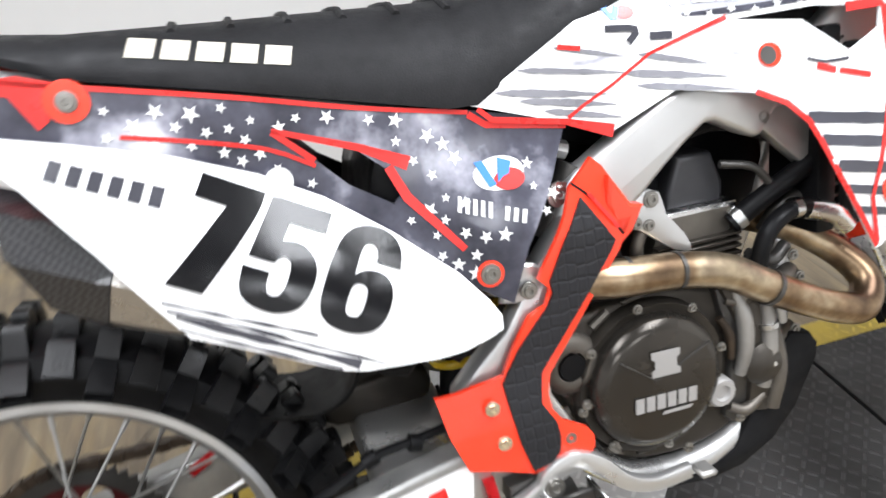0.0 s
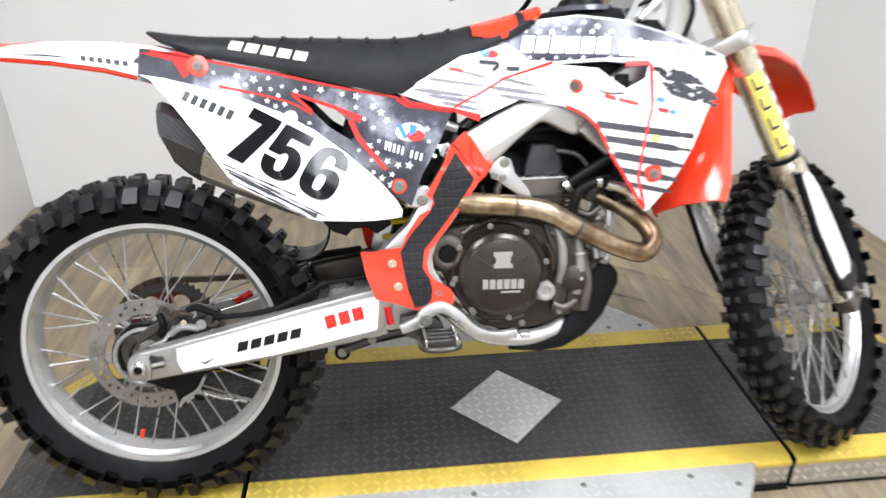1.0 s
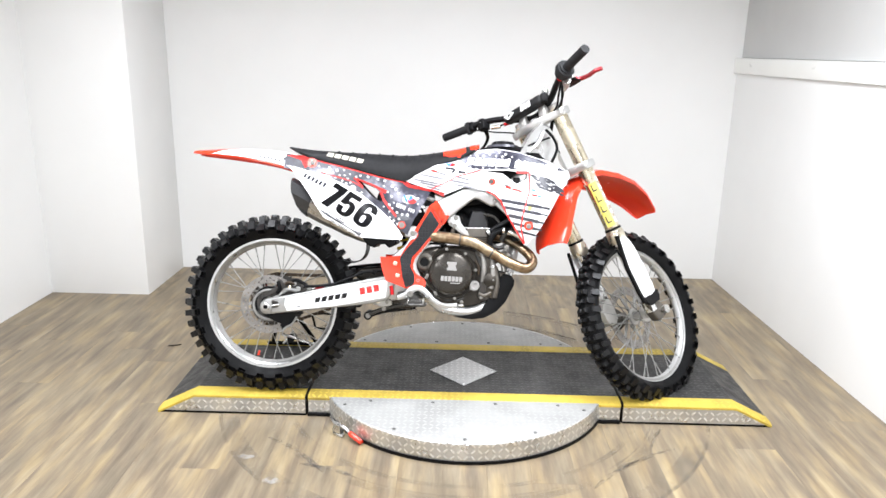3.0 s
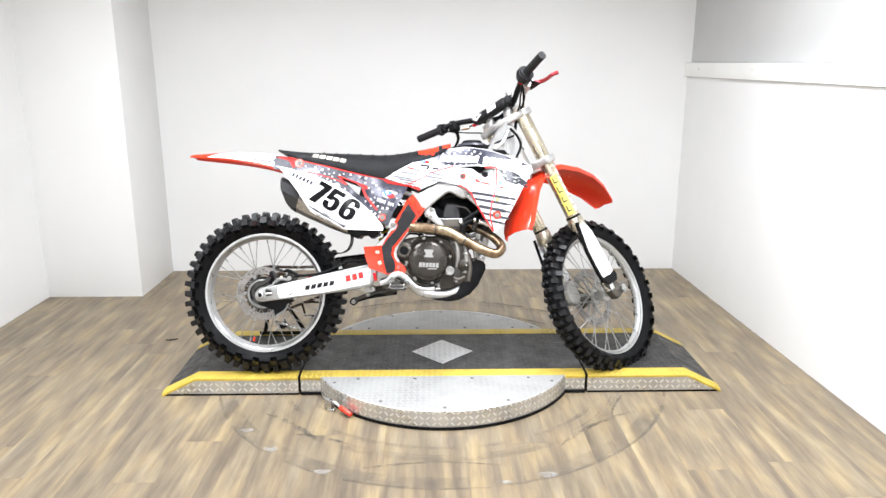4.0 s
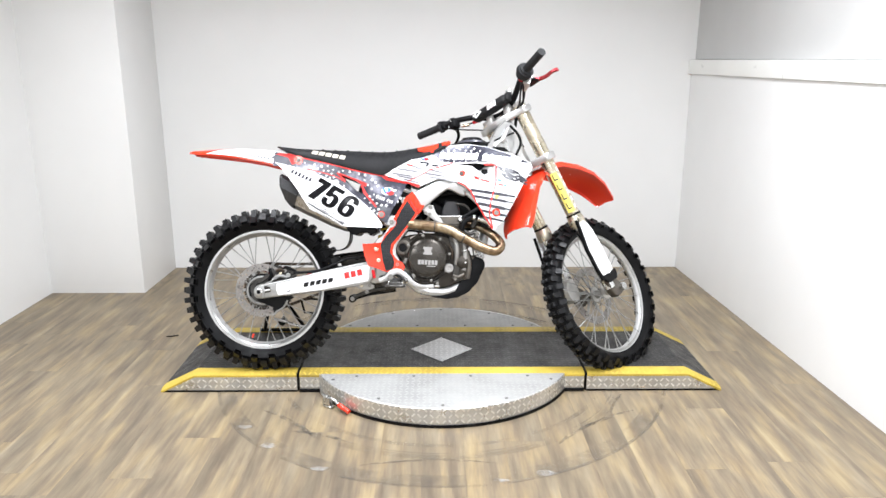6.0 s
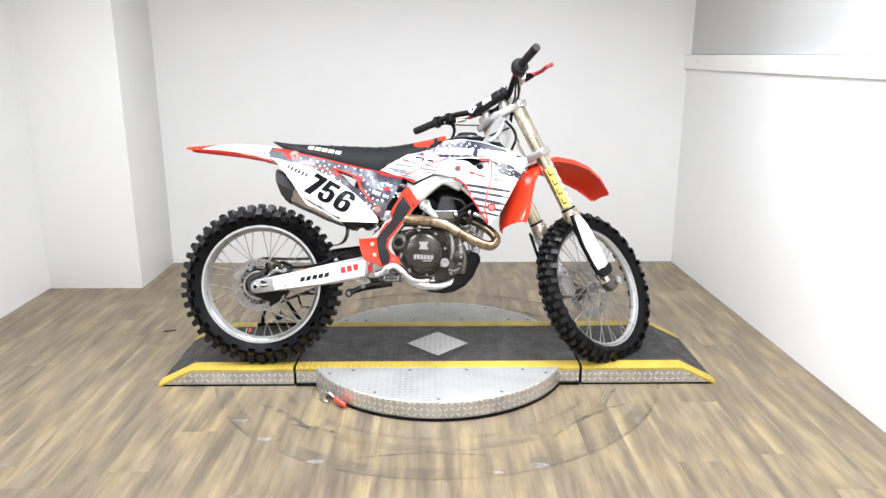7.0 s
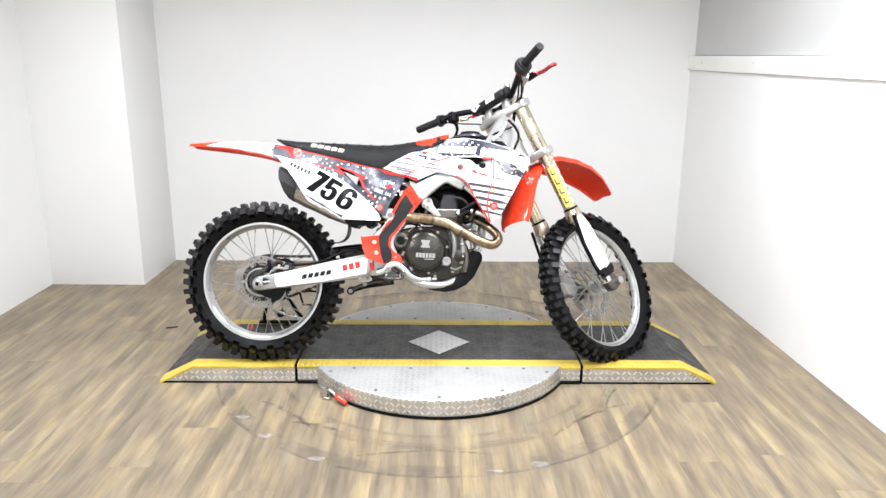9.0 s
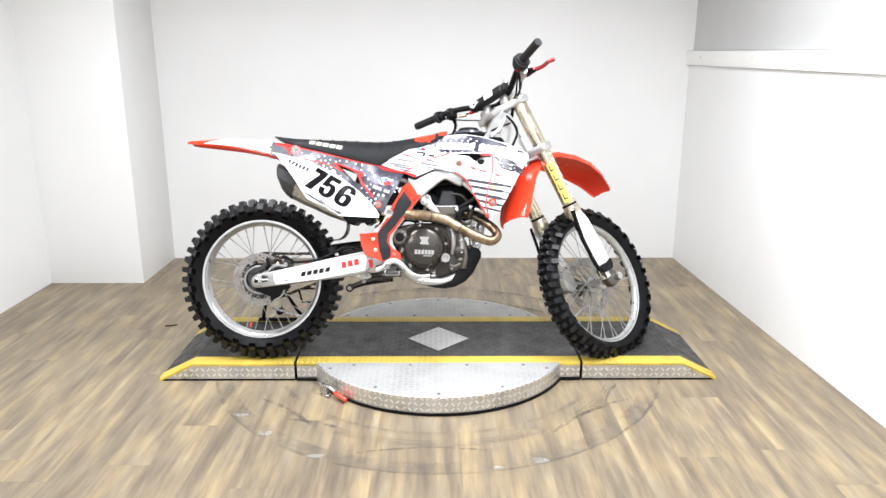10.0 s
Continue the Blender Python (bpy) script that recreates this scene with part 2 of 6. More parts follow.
tagged(linked("ledge_trim", cap, TRIM), "white ledge capping the lower wall", kind="structure")
tagged(linked("wall_right_upper", prism([(1.63, BACK_Y - 0.001), (1.83, FRONT_Y), (2.05, FRONT_Y), (2.05, BACK_Y - 0.001)], 1.374, 3.0, "z"), UPPER, smooth=False), "plain upper wall above the ledge, its dimness put into a grey colour", kind="structure")
tagged(linked("wall_front", box_bm(-2.5, FRONT_Y - 0.1, -0.01, 2.1, FRONT_Y, 3.0), WALL, smooth=False), "plain white painted wall", kind="structure")
tagged(linked("ceiling", box_bm(-2.5, FRONT_Y - 0.1, 3.0, 2.1, BACK_Y + 0.1, 3.1), CEILING, smooth=False), "unseen ceiling, darkened to cut bounced light", kind="structure")

# ---- wheelbase and stance of the bike ----
LEAN_LEFT, HEADING = 14.0, 1.0
STANCE = pose(0, -0.203, 0.084, 0, 0, HEADING) @ pose(0, 0, 0, -LEAN_LEFT, 0, 0)

# ---- turntable lift with its two ramps ----
TOP = 0.084


def screw_heads(spots, z, parent, mat=None):
    me = None
    for x, y in spots:
        if me is None:
            first = part("screw", lathe([(0, 0.0), (0, 0.007), (0.002, 0.006), (0.0032, 0.003), (0.0032, 0.0)], 10, "z", closed=False), mat or DULL_STEEL, parent)
            first.matrix_local, me = pose(x, y, z), first.data
        else:
            shared("screw", me, parent, pose(x, y, z))


def deck_strip(x0, x1, z0, z1, half, sheet, parent, name, label=""):
    bm = prism([(x0, z0 - sheet), (x1, z1 - sheet), (x1, z1), (x0, z0)], -half, half + 0.03, "y", 0.0015, 1)
    return part(name, bm, TREAD_BLACK, parent, label)


def yellow_edge(xs, parent):
    """Painted strips along both long edges; xs are (x, z) along the deck, front and back."""
    for s in (-1, 1):
        bm = bmesh.new()
        rail = 0.030 if s > 0 else 0.0
        top = [[bm.verts.new((x, s * (y + rail), z + dz)) for y, dz in ((0.204 - rail * 0.6, 0.001), (0.250, 0.0012), (0.266, -0.007), (0.266, -0.016))] for x, z in xs]
        for a, b in zip(top, top[1:]):
            for j in range(3):
                bm.faces.new((a[j], a[j + 1], b[j + 1], b[j]))
        part("yellow_strip", bm, YELLOW, parent, "worn yellow safety strip")


RING_R = 0.585
turntable = tagged(new("turntable"), "round aluminium tread-plate turntable with a black deck across it", "turntable")
turntable.location = (0, -0.012, 0)
disc = lathe([(0.012, 0.0), (0.012, RING_R - 0.02), (TOP - 0.006, RING_R - 0.004), (TOP - 0.004, RING_R - 0.008), (TOP - 0.004, 0.0)], 96, "z", closed=False)
part("top_plate", disc, TREAD_TOP, turntable)
band = lathe([(0.011, RING_R), (TOP - 0.006, RING_R), (TOP - 0.003, RING_R - 0.003), (TOP - 0.006, RING_R - 0.005), (0.011, RING_R - 0.005)], 128, "z")
part("skirt", band, TREAD_RING, turntable, "tread-plate skirt round the edge")
# Black ring draws the shadow gap between skirt and floor.
part("shadow_gap_ring", lathe([(0, RING_R - 0.008), (0.012, RING_R - 0.008), (0.012, RING_R + 0.004), (0, RING_R + 0.004)], 96, "z"), BLACK, turntable, "black ring standing in for the shadow gap under the skirt")
deck_strip(-0.606, 0.606, TOP, TOP, 0.246, 0.012, turntable, "deck", "black tread deck")
yellow_edge([(-0.606, TOP), (0.606, TOP)], turntable)
for s in (-1, 1):
    for e in (-1, 1):
        part("corner_tab", box_bm(e * 0.5, s * 0.20, 0.012, e * 0.606, s * 0.262 + (0.03 if s > 0 else 0), TOP - 0.012, 0.001, 1), TREAD_SIDE, turntable)
    # The same shadow gap in black under the deck edges.
    part("shadow_gap_tab", box_bm(-0.607, s * 0.19, 0, 0.607, s * 0.27 + (0.03 if s > 0 else 0), 0.011), BLACK, turntable)
plate = prism([(-0.14, -0.004), (0, -0.145), (0.14, -0.004), (0, 0.137)], TOP, TOP + 0.004, "z", 0.0012, 1)
part("diamond_plate", plate, TREAD_ALU, turntable, "diamond-shaped bright tread plate")
screw_heads([(-0.122, -0.004), (0.122, -0.004), (0, -0.127), (0, 0.119)], TOP + 0.004, turntable, ALU_BRIGHT)
screw_heads([(r * math.cos(a), r * math.sin(a)) for r in (RING_R - 0.03,) for a in [radians(d) for d in (35, 63, 90, 117, 145, 215, 243, 270, 297, 325)]], TOP - 0.004, turntable)
screw_heads([(x, s * 0.285) for s in (-1, 1.11) for x in (-0.36, -0.12, 0.12, 0.36)], TOP - 0.004, turntable)

for e in (-1, 1):
    ramp_thing = tagged(new("ramp"), "black tread ramp with yellow edges and tread-plate sides", "ramp", "ramps of the turntable")
    ramp_thing.location = (0, -0.012, 0)
    outline = [(e * 0.617, TOP), (e * 1.05, TOP), (e * 1.195, 0.012), (e * 1.195, 0.004), (e * 1.045, TOP - 0.01), (e * 0.617, TOP - 0.01)]
    part("deck", prism(outline, -0.246, 0.276, "y"), TREAD_BLACK, ramp_thing, smooth=False)
    yellow_edge([(e * 0.617, TOP), (e * 1.05, TOP), (e * 1.196, 0.012)], ramp_thing)
    for s in (-1, 1):
        rail = 0.030 if s > 0 else 0.0
        side = prism([(e * 0.617, 0.008), (e * 1.17, 0.008), (e * 1.06, TOP - 0.014), (e * 0.617, TOP - 0.014)], s * 0.256 + rail, s * 0.263 + rail, "y")
        part("side_skirt", side, TREAD_SIDE, ramp_thing, "tread-plate side skirt", smooth=False)
        # Black strip for the shadow gap under the ramp side.
        part("shadow_gap_rail", box_bm(e * 0.617, s * 0.25 + rail, 0, e * 1.19, s * 0.2645 + rail, 0.008), BLACK, ramp_thing)
    # Black plate puts in the shade of the gap beside the turntable.
    part("gap_shade_plate", box_bm(e * 0.612, -0.262, 0.004, e * 0.618, 0.292, TOP - 0.002), BLACK, ramp_thing)

# ---- planks ----
plank_me = None
WIDE, LONG = 0.152, 1.22
for i in range(-18, 15):
    start = FRONT_Y - random.uniform(0, LONG)
    while start < BACK_Y + 0.02:
        y0, y1 = max(start, FRONT_Y - 0.05), min(start + LONG, BACK_Y + 0.05)
        x = i * WIDE
        start += LONG
        if y1 - y0 < 0.03 or x < -2.55 or x > 1.95:
            continue
        if plank_me is None:
            bm = box_bm(-WIDE / 2 + 0.0001, -LONG / 2 + 0.0001, -0.006, WIDE / 2 - 0.0001, LONG / 2 - 0.0001, 0.0, 0.0002, 1)
            first = part("plank", bm, WOOD, floor, smooth=False)
            first.matrix_local, plank_me = pose(x, (y0 + y1) / 2, 0) @ Matrix.Diagonal((1, (y1 - y0) / LONG, 1, 1)), first.data
        else:
            shared("plank", plank_me, floor, pose(x, (y0 + y1) / 2, 0) @ Matrix.Diagonal((1, (y1 - y0) / LONG, 1, 1)))

# ---- dirt bike: wheels ----
bike = tagged(new("dirt_bike"), "red and white motocross bike leaning on its stand", "motorcycle")
bike.matrix_world = STANCE
RED = plain("red_plastic", (0.80, 0.044, 0.016), 0.22, vary=0.05, scale=12, coat=0.5, gritty=0.08)
DARK_METAL = plain("dark_cast_metal", (0.075, 0.072, 0.068), 0.42, 0.7, vary=0.25)
STEEL = plain("brushed_steel", (0.55, 0.55, 0.54), 0.3, 1.0, vary=0.12)
CAST = plain("cast_aluminium", (0.5, 0.49, 0.47), 0.48, 0.85, vary=0.15)


def tyre_bm(outer, bead, half, knobs, high, rows):
    """A knobbly tyre round the y axis: carcass plus staggered blocks."""
    bm = bmesh.new()
    crown = outer - high
    prof = [(-half * 0.52, bead), (-half * 0.80, bead + (crown - bead) * 0.22), (-half * 0.97, bead + (crown - bead) * 0.52), (-half * 0.86, bead + (crown - bead) * 0.80), (-half * 0.5, crown - 0.004), (0, crown), (half * 0.5, crown - 0.004), (half * 0.86, bead + (crown - bead) * 0.80), (half * 0.97, bead + (crown - bead) * 0.52), (half * 0.80, bead + (crown - bead) * 0.22), (half * 0.52, bead)]
    lathe(prof, 96, "y", bm)
    carcass, tread = bm, bmesh.new()
    for k in range(knobs):
        for row in rows:
            shift, spots = row
            a = 2 * math.pi * (k + shift) / knobs
            for y, r, tilt, w, l in spots:
                rr = crown + r
                bm = tread
                m = Matrix.Rotation(-a, 4, "Y") @ Matrix.Translation((rr, y * half, 0)) @ Matrix.Rotation(radians(tilt), 4, "Z")
                shrink = random.uniform(0.66, 0.76)
                rings = [[bm.verts.new(m @ Vector((x * high, sy * w * k / 2, sz * l * k / 2))) for sy, sz in ((-1, -1), (1, -1), (1, 1), (-1, 1))] for x, k in ((-1.0, 1.08), (0.55, 0.98), (0.88, 0.90), (1.0, shrink))]
                for p, q in zip(rings, rings[1:]):
                    for c in range(4):
                        bm.faces.new((p[c], p[(c + 1) % 4], q[(c + 1) % 4], q[c]))
                bm.faces.new(rings[-1])
    return carcass, tread


def wheel(name, label, outer, bead, half, knobs, high, rows, flange, rim_half, hub_half, hub_r, spoke_n, parent):
    """Hub with tyre, rim and crossed spokes, turned round its own y axis."""
    hub = lathe([(-hub_half, 0.011), (-hub_half, hub_r * 0.8), (-hub_half + 0.004, hub_r), (-hub_half + 0.010, hub_r), (-hub_half * 0.6, hub_r * 0.62), (0, hub_r * 0.52), (hub_half * 0.6, hub_r * 0.62), (hub_half - 0.010, hub_r), (hub_half - 0.004, hub_r), (hub_half, hub_r * 0.8), (hub_half, 0.011)], 40, "y")
    top = part(name, hub, CAST, parent, label)
    carcass, tread = tyre_bm(outer, bead, half, knobs, high, rows)
    part("tyre", carcass, RUBBER, top, "black off-road tyre")
    tagged(part("tread", tread, KNOB_RUBBER, top, "chunky black tread blocks", angle=55), kind="stuff")
    f = flange
    prof = [(-rim_half, f), (-rim_half + 0.004, f), (-rim_half + 0.005, f - 0.006), (-rim_half * 0.5, f - 0.012), (0, f - 0.019), (rim_half * 0.5, f - 0.012), (rim_half - 0.005, f - 0.006), (rim_half - 0.004, f), (rim_half, f), (rim_half, f - 0.009), (rim_half * 0.80, f - 0.011), (rim_half * 0.66, f - 0.020), (rim_half * 0.3, f - 0.0245), (0, f - 0.026), (-rim_half * 0.3, f - 0.0245), (-rim_half * 0.66, f - 0.020), (-rim_half * 0.80, f - 0.011), (-rim_half, f - 0.009)]
    part("rim", lathe(prof, 96, "y"), RIM_PAINT, top, "bright silver alloy rim")
    groove = [(-rim_half * 0.81 - 0.0008, f - 0.0108), (-rim_half * 0.66 - 0.0008, f - 0.0196), (-rim_half * 0.66 - 0.0002, f - 0.0200), (-rim_half * 0.81 - 0.0002, f - 0.0112)]
    part("rim_groove", lathe(groove, 96, "y"), SPOKE_STEEL, top, "dull grey band inside the rim edge")
    for i in range(spoke_n):
        side = 1 if i % 2 else -1
        lead = (1 if (i // 2) % 2 else -1) * radians(52)
        a = 2 * math.pi * i / spoke_n
        p = Vector(((f - 0.025) * math.cos(a), side * 0.006, (f - 0.025) * math.sin(a)))
        q = Vector((hub_r * 0.93 * math.cos(a + lead), side * (hub_half - 0.007), hub_r * 0.93 * math.sin(a + lead)))
        n = p + (q - p).normalized() * 0.018
        bm = tube([p, n], 0.0032, 6, curved=False)
        tube([n, q], 0.0020, 6, bm, curved=False)
        part("spoke", bm, SPOKE_STEEL, top)
    return top


SPOKE_STEEL = plain("dull_spoke_steel", (0.40, 0.40, 0.39), 0.38, 0.9, vary=0.2)
RIM_PAINT = plain("silver_rim", (0.58, 0.58, 0.575), 0.32, 0.55, vary=0.10, scale=14, gritty=0.05, bump=0.03)
REAR = [(0.0, [(-0.24, 0.0, 4, 0.023, 0.024), (0.24, 0.0, -4, 0.023, 0.024), (-0.86, -0.017, 34, 0.021, 0.026), (0.86, -0.017, -34, 0.021, 0.026)]), (0.5, [(0.0, 0.001, 0, 0.026, 0.018), (-0.58, -0.004, 16, 0.021, 0.022), (0.58, -0.004, -16, 0.021, 0.022), (-1.03, -0.033, 52, 0.018, 0.024), (1.03, -0.033, -52, 0.018, 0.024)])]
FRONT = [(0.0, [(-0.27, 0.0, 5, 0.018, 0.020), (0.27, 0.0, -5, 0.018, 0.020), (-0.95, -0.019, 42, 0.015, 0.021), (0.95, -0.019, -42, 0.015, 0.021)]), (0.5, [(0.0, 0.0, 0, 0.016, 0.014), (-0.64, -0.005, 20, 0.017, 0.020), (0.64, -0.005, -20, 0.017, 0.020)])]
REAR_AXLE, REAR_R = Vector((-0.755, 0, 0.340)), 0.340
rear_wheel = wheel("rear_wheel", "rear wheel with silver rim", 0.344, 0.249, 0.060, 24, 0.0195, REAR, 0.2530, 0.037, 0.062, 0.045, 36, bike)
rear_wheel.location = REAR_AXLE

part("valve_cap", tube([(-0.058, -0.01, -0.208), (-0.053, -0.01, -0.190)], 0.0045, 8, curved=False), RED, rear_wheel, "red valve cap")

# front end turns about the raked steering axis
RAKE, FRONT_X, FRONT_Z, TURNED = radians(26.5), 0.724, 0.350, 41.5
AXIS_FOOT = Vector((FRONT_X + 0.03, 0, 0))
STEER = Matrix.Translation((0.020, 0, -0.030)) @ Matrix.Translation(AXIS_FOOT) @ Matrix.Rotation(radians(TURNED), 4, Vector((-math.sin(RAKE), 0, math.cos(RAKE)))) @ Matrix.Translation(-AXIS_FOOT)
front_wheel = wheel("front_wheel", "front wheel turned to full lock", 0.350, 0.272, 0.045, 30, 0.0165, FRONT, 0.279, 0.020, 0.036, 0.034, 36, bike)
front_wheel.matrix_local = STEER @ Matrix.Translation((FRONT_X, 0, FRONT_Z))

# ---- dirt bike: materials ----
BOLT = plain("zinc_bolt", (0.27, 0.26, 0.24), 0.35, 0.9, vary=0.15)
DISC_STEEL = plain("worn_disc_steel", (0.29, 0.275, 0.26), 0.36, 0.9, vary=0.25, scale=40)
WHITE = plain("white_plastic", (0.80, 0.80, 0.80), 0.2, vary=0.03, scale=10, bump=0.03, coat=0.3)
VINYL = plain("seat_vinyl", (0.012, 0.012, 0.013), 0.6, vary=0.25, scale=60, bump=0.35, spec=0.22)
FRAME_ALU = plain("frame_aluminium", (0.58, 0.58, 0.575), 0.36, 0.8, vary=0.12, scale=12, gritty=0.12)
ENGINE = plain("engine_case", (0.047, 0.041, 0.034), 0.5, 0.6, vary=0.5, scale=18, bump=0.2)
PALE_CAST = plain("pale_raised_casting", (0.34, 0.33, 0.32), 0.45, 0.3, vary=0.08)
SKID = plain("skid_plate_plastic", (0.0075, 0.0075, 0.008), 0.65, vary=0.5, scale=40, bump=0.3, spec=0.08)
GREY_CAST = plain("grey_cast_pipe", (0.27, 0.26, 0.245), 0.5, 0.7, vary=0.35, scale=25)
ENGINE_LIGHT = plain("engine_light_casting", (0.115, 0.104, 0.090), 0.5, 0.75, vary=0.45, scale=22, bump=0.2)
BRONZE = plain("anodised_clutch_cover", (0.050, 0.045, 0.039), 0.30, 0.75, vary=0.3, scale=12)
GOLD = plain("gold_anodised_fork", (0.68, 0.61, 0.47), 0.26, 0.9, vary=0.08, scale=20)
YELLOW_PAINT = plain("yellow_spring", (0.75, 0.50, 0.02), 0.35, vary=0.12, scale=20)
YELLOW_PRINT = plain("yellow_print", (0.70, 0.60, 0.12), 0.4, vary=0.05)
CREAM_PRINT = plain("cream_print", (0.56, 0.52, 0.44), 0.5, vary=0.06)
PALE_PRINT = plain("pale_grey_print", (0.20, 0.20, 0.22), 0.3, vary=0.4, scale=14)
WHITE_PRINT = plain("white_print", (0.80, 0.80, 0.80), 0.35, vary=0.04)
BLACK_PRINT = plain("black_print", (0.005, 0.005, 0.006), 0.17, vary=0.15, spec=0.4, gritty=0.02)
GREY_PRINT = plain("grey_print", (0.055, 0.055, 0.066), 0.2, vary=0.45, scale=14, spec=0.5, gritty=0.05)
RED_PRINT = plain("red_print", (0.62, 0.022, 0.018), 0.35, vary=0.05)
BLUE_PRINT = plain("blue_print", (0.04, 0.20, 0.62), 0.35, vary=0.05)
RED_ANODISED = plain("red_anodised", (0.55, 0.012, 0.018), 0.3, 0.6, vary=0.1)
RUST = plain("oily_chain_steel", (0.062, 0.045, 0.032), 0.5, 0.7, vary=0.5, scale=60)
GRIME = plain("oily_dark_metal", (0.040, 0.037, 0.034), 0.5, 0.35, vary=0.6, scale=45, bump=0.25, spec=0.3)
WORN_ALU = plain("worn_grey_aluminium", (0.34, 0.34, 0.33), 0.42, 0.75, vary=0.3, scale=30, gritty=0.15, bump=0.12)
GRIP_RUBBER = plain("black_grip_rubber", (0.016, 0.016, 0.017), 0.75, vary=0.2, scale=80, bump=0.4, spec=0.25)


def smoky_material():
    """Dark grey printed sheet with pale clouds in it."""
    mat, nt, b = nodes_of("smoky_grey_print")
    vec = coords(nt, (1, 0.2, 1))
    n = noise_of(nt, vec, 9.0, 5, 0.55)
    r = ramp(nt, n, [(0.38, (0.020, 0.020, 0.029)), (0.53, (0.068, 0.068, 0.090)), (0.62, (0.28, 0.28, 0.33)), (0.72, (0.70, 0.70, 0.73))])
    nt.links.new(r.outputs[0], b.inputs["Base Color"])
    b.inputs["Roughness"].default_value, b.inputs["Specular IOR Level"].default_value = 0.2, 0.5
    return mat


def heated_material():
    """Header pipe, straw to brown heat colours along its length, dull weld stains."""
    mat, nt, b = nodes_of("heat_tinted_pipe")
    vec = coords(nt)
    n1, n2 = noise_of(nt, vec, 11.0, 4), noise_of(nt, vec, 70.0, 5)
    r = ramp(nt, n1, [(0.34, (0.10, 0.062, 0.04)), (0.46, (0.27, 0.185, 0.11)), (0.57, (0.50, 0.40, 0.27)), (0.68, (0.20, 0.15, 0.11))])
    r2 = ramp(nt, n2, [(0.3, (0.6, 0.6, 0.6)), (0.6, (1, 1, 1))])
    nt.links.new(mixed(nt, 0.7, r.outputs[0], r2.outputs[0], "MULTIPLY"), b.inputs["Base Color"])
    b.inputs["Metallic"].default_value, b.inputs["Roughness"].default_value = 0.9, 0.33
    bumped(nt, b, n2, 0.08, 0.001)
    return mat


def carbon_material():
    mat, nt, b = nodes_of("carbon_weave")
    vec = coords(nt, (1, 1, 1))
    c = node(nt, "ShaderNodeTexChecker", Scale=260.0)
    c.inputs[1].default_value, c.inputs[2].default_value = (0.010, 0.010, 0.011, 1), (0.030, 0.030, 0.032, 1)
    nt.links.new(vec, c.inputs[0])
    nt.links.new(c.outputs[0], b.inputs["Base Color"])
    b.inputs["Roughness"].default_value, b.inputs["Coat Weight"].default_value = 0.35, 0.5
    return mat


def honeycomb_material():
    """Black rubber with a raised scale pattern."""
    mat, nt, b = nodes_of("scaled_rubber")
    vec = coords(nt, (85, 1, 60))
    v = node(nt, "ShaderNodeTexVoronoi", Scale=1.0, Randomness=0.25)
    v.feature = "DISTANCE_TO_EDGE"
    nt.links.new(vec, v.inputs["Vector"])
    r = ramp(nt, v.outputs["Distance"], [(0.02, (0, 0, 0)), (0.16, (1, 1, 1))])
    b.inputs["Base Color"].default_value = (0.013, 0.013, 0.015, 1)
    b.inputs["Roughness"].default_value = 0.55
    b.inputs["Specular IOR Level"].default_value = 0.3
    bumped(nt, b, r.outputs[0], 0.45, 0.0015)
    return mat


def brushed_material():
    """White plastic with ragged grey brush streaks printed along it."""
    mat, nt, b = nodes_of("brushed_grey_on_white")
    vec = coords(nt, (6.0, 0.5, 34.0), 0.0)
    tilt = nt.nodes.new("ShaderNodeMapping")
    tilt.inputs["Rotation"].default_value = (0, radians(-8), 0)
    nt.links.new(vec, tilt.inputs[0])
    streak = noise_of(nt, tilt.outputs[0], 1.6, 6, 0.62)
    cloud = noise_of(nt, coords(nt, (1, 0.2, 1)), 11.0, 4, 0.55)
    both = nt.nodes.new("ShaderNodeMath")
    both.operation = "ADD"
    nt.links.new(streak, both.inputs[0])
    nt.links.new(cloud, both.inputs[1])
    half = nt.nodes.new("ShaderNodeMath")
    half.operation = "MULTIPLY"
    half.inputs[1].default_value = 0.5
    nt.links.new(both.outputs[0], half.inputs[0])
    r = ramp(nt, half.outputs[0], [(0.52, (0.80, 0.80, 0.80)), (0.57, (0.66, 0.66, 0.69)), (0.62, (0.42, 0.42, 0.46)), (0.70, (0.16, 0.16, 0.18))])
    nt.links.new(r.outputs[0], b.inputs["Base Color"])
    b.inputs["Roughness"].default_value, b.inputs["Coat Weight"].default_value = 0.2, 0.3
    return mat


BRUSHED = brushed_material()
SMOKE, HEATED, CARBON, SCALED = smoky_material(), heated_material(), carbon_material(), honeycomb_material()

# ---- dirt bike: shaping helpers ----


def ss(t):
    t = max(0.0, min(1.0, t))
    return t * t * (3 - 2 * t)


def soft(points, steps=4):
    """A closed outline rounded through its points."""
    n, out = len(points), []
    for i in range(n):
        a, b, c, d = (Vector(points[(i + k) % n]) for k in (-1, 0, 1, 2))
        for k in range(steps):
            t = k / steps
            out.append(tuple(0.5 * ((2 * b) + (c - a) * t + (2 * a - 5 * b + 4 * c - d) * t * t + (3 * b - a - 3 * c + d) * t ** 3)))
    return out


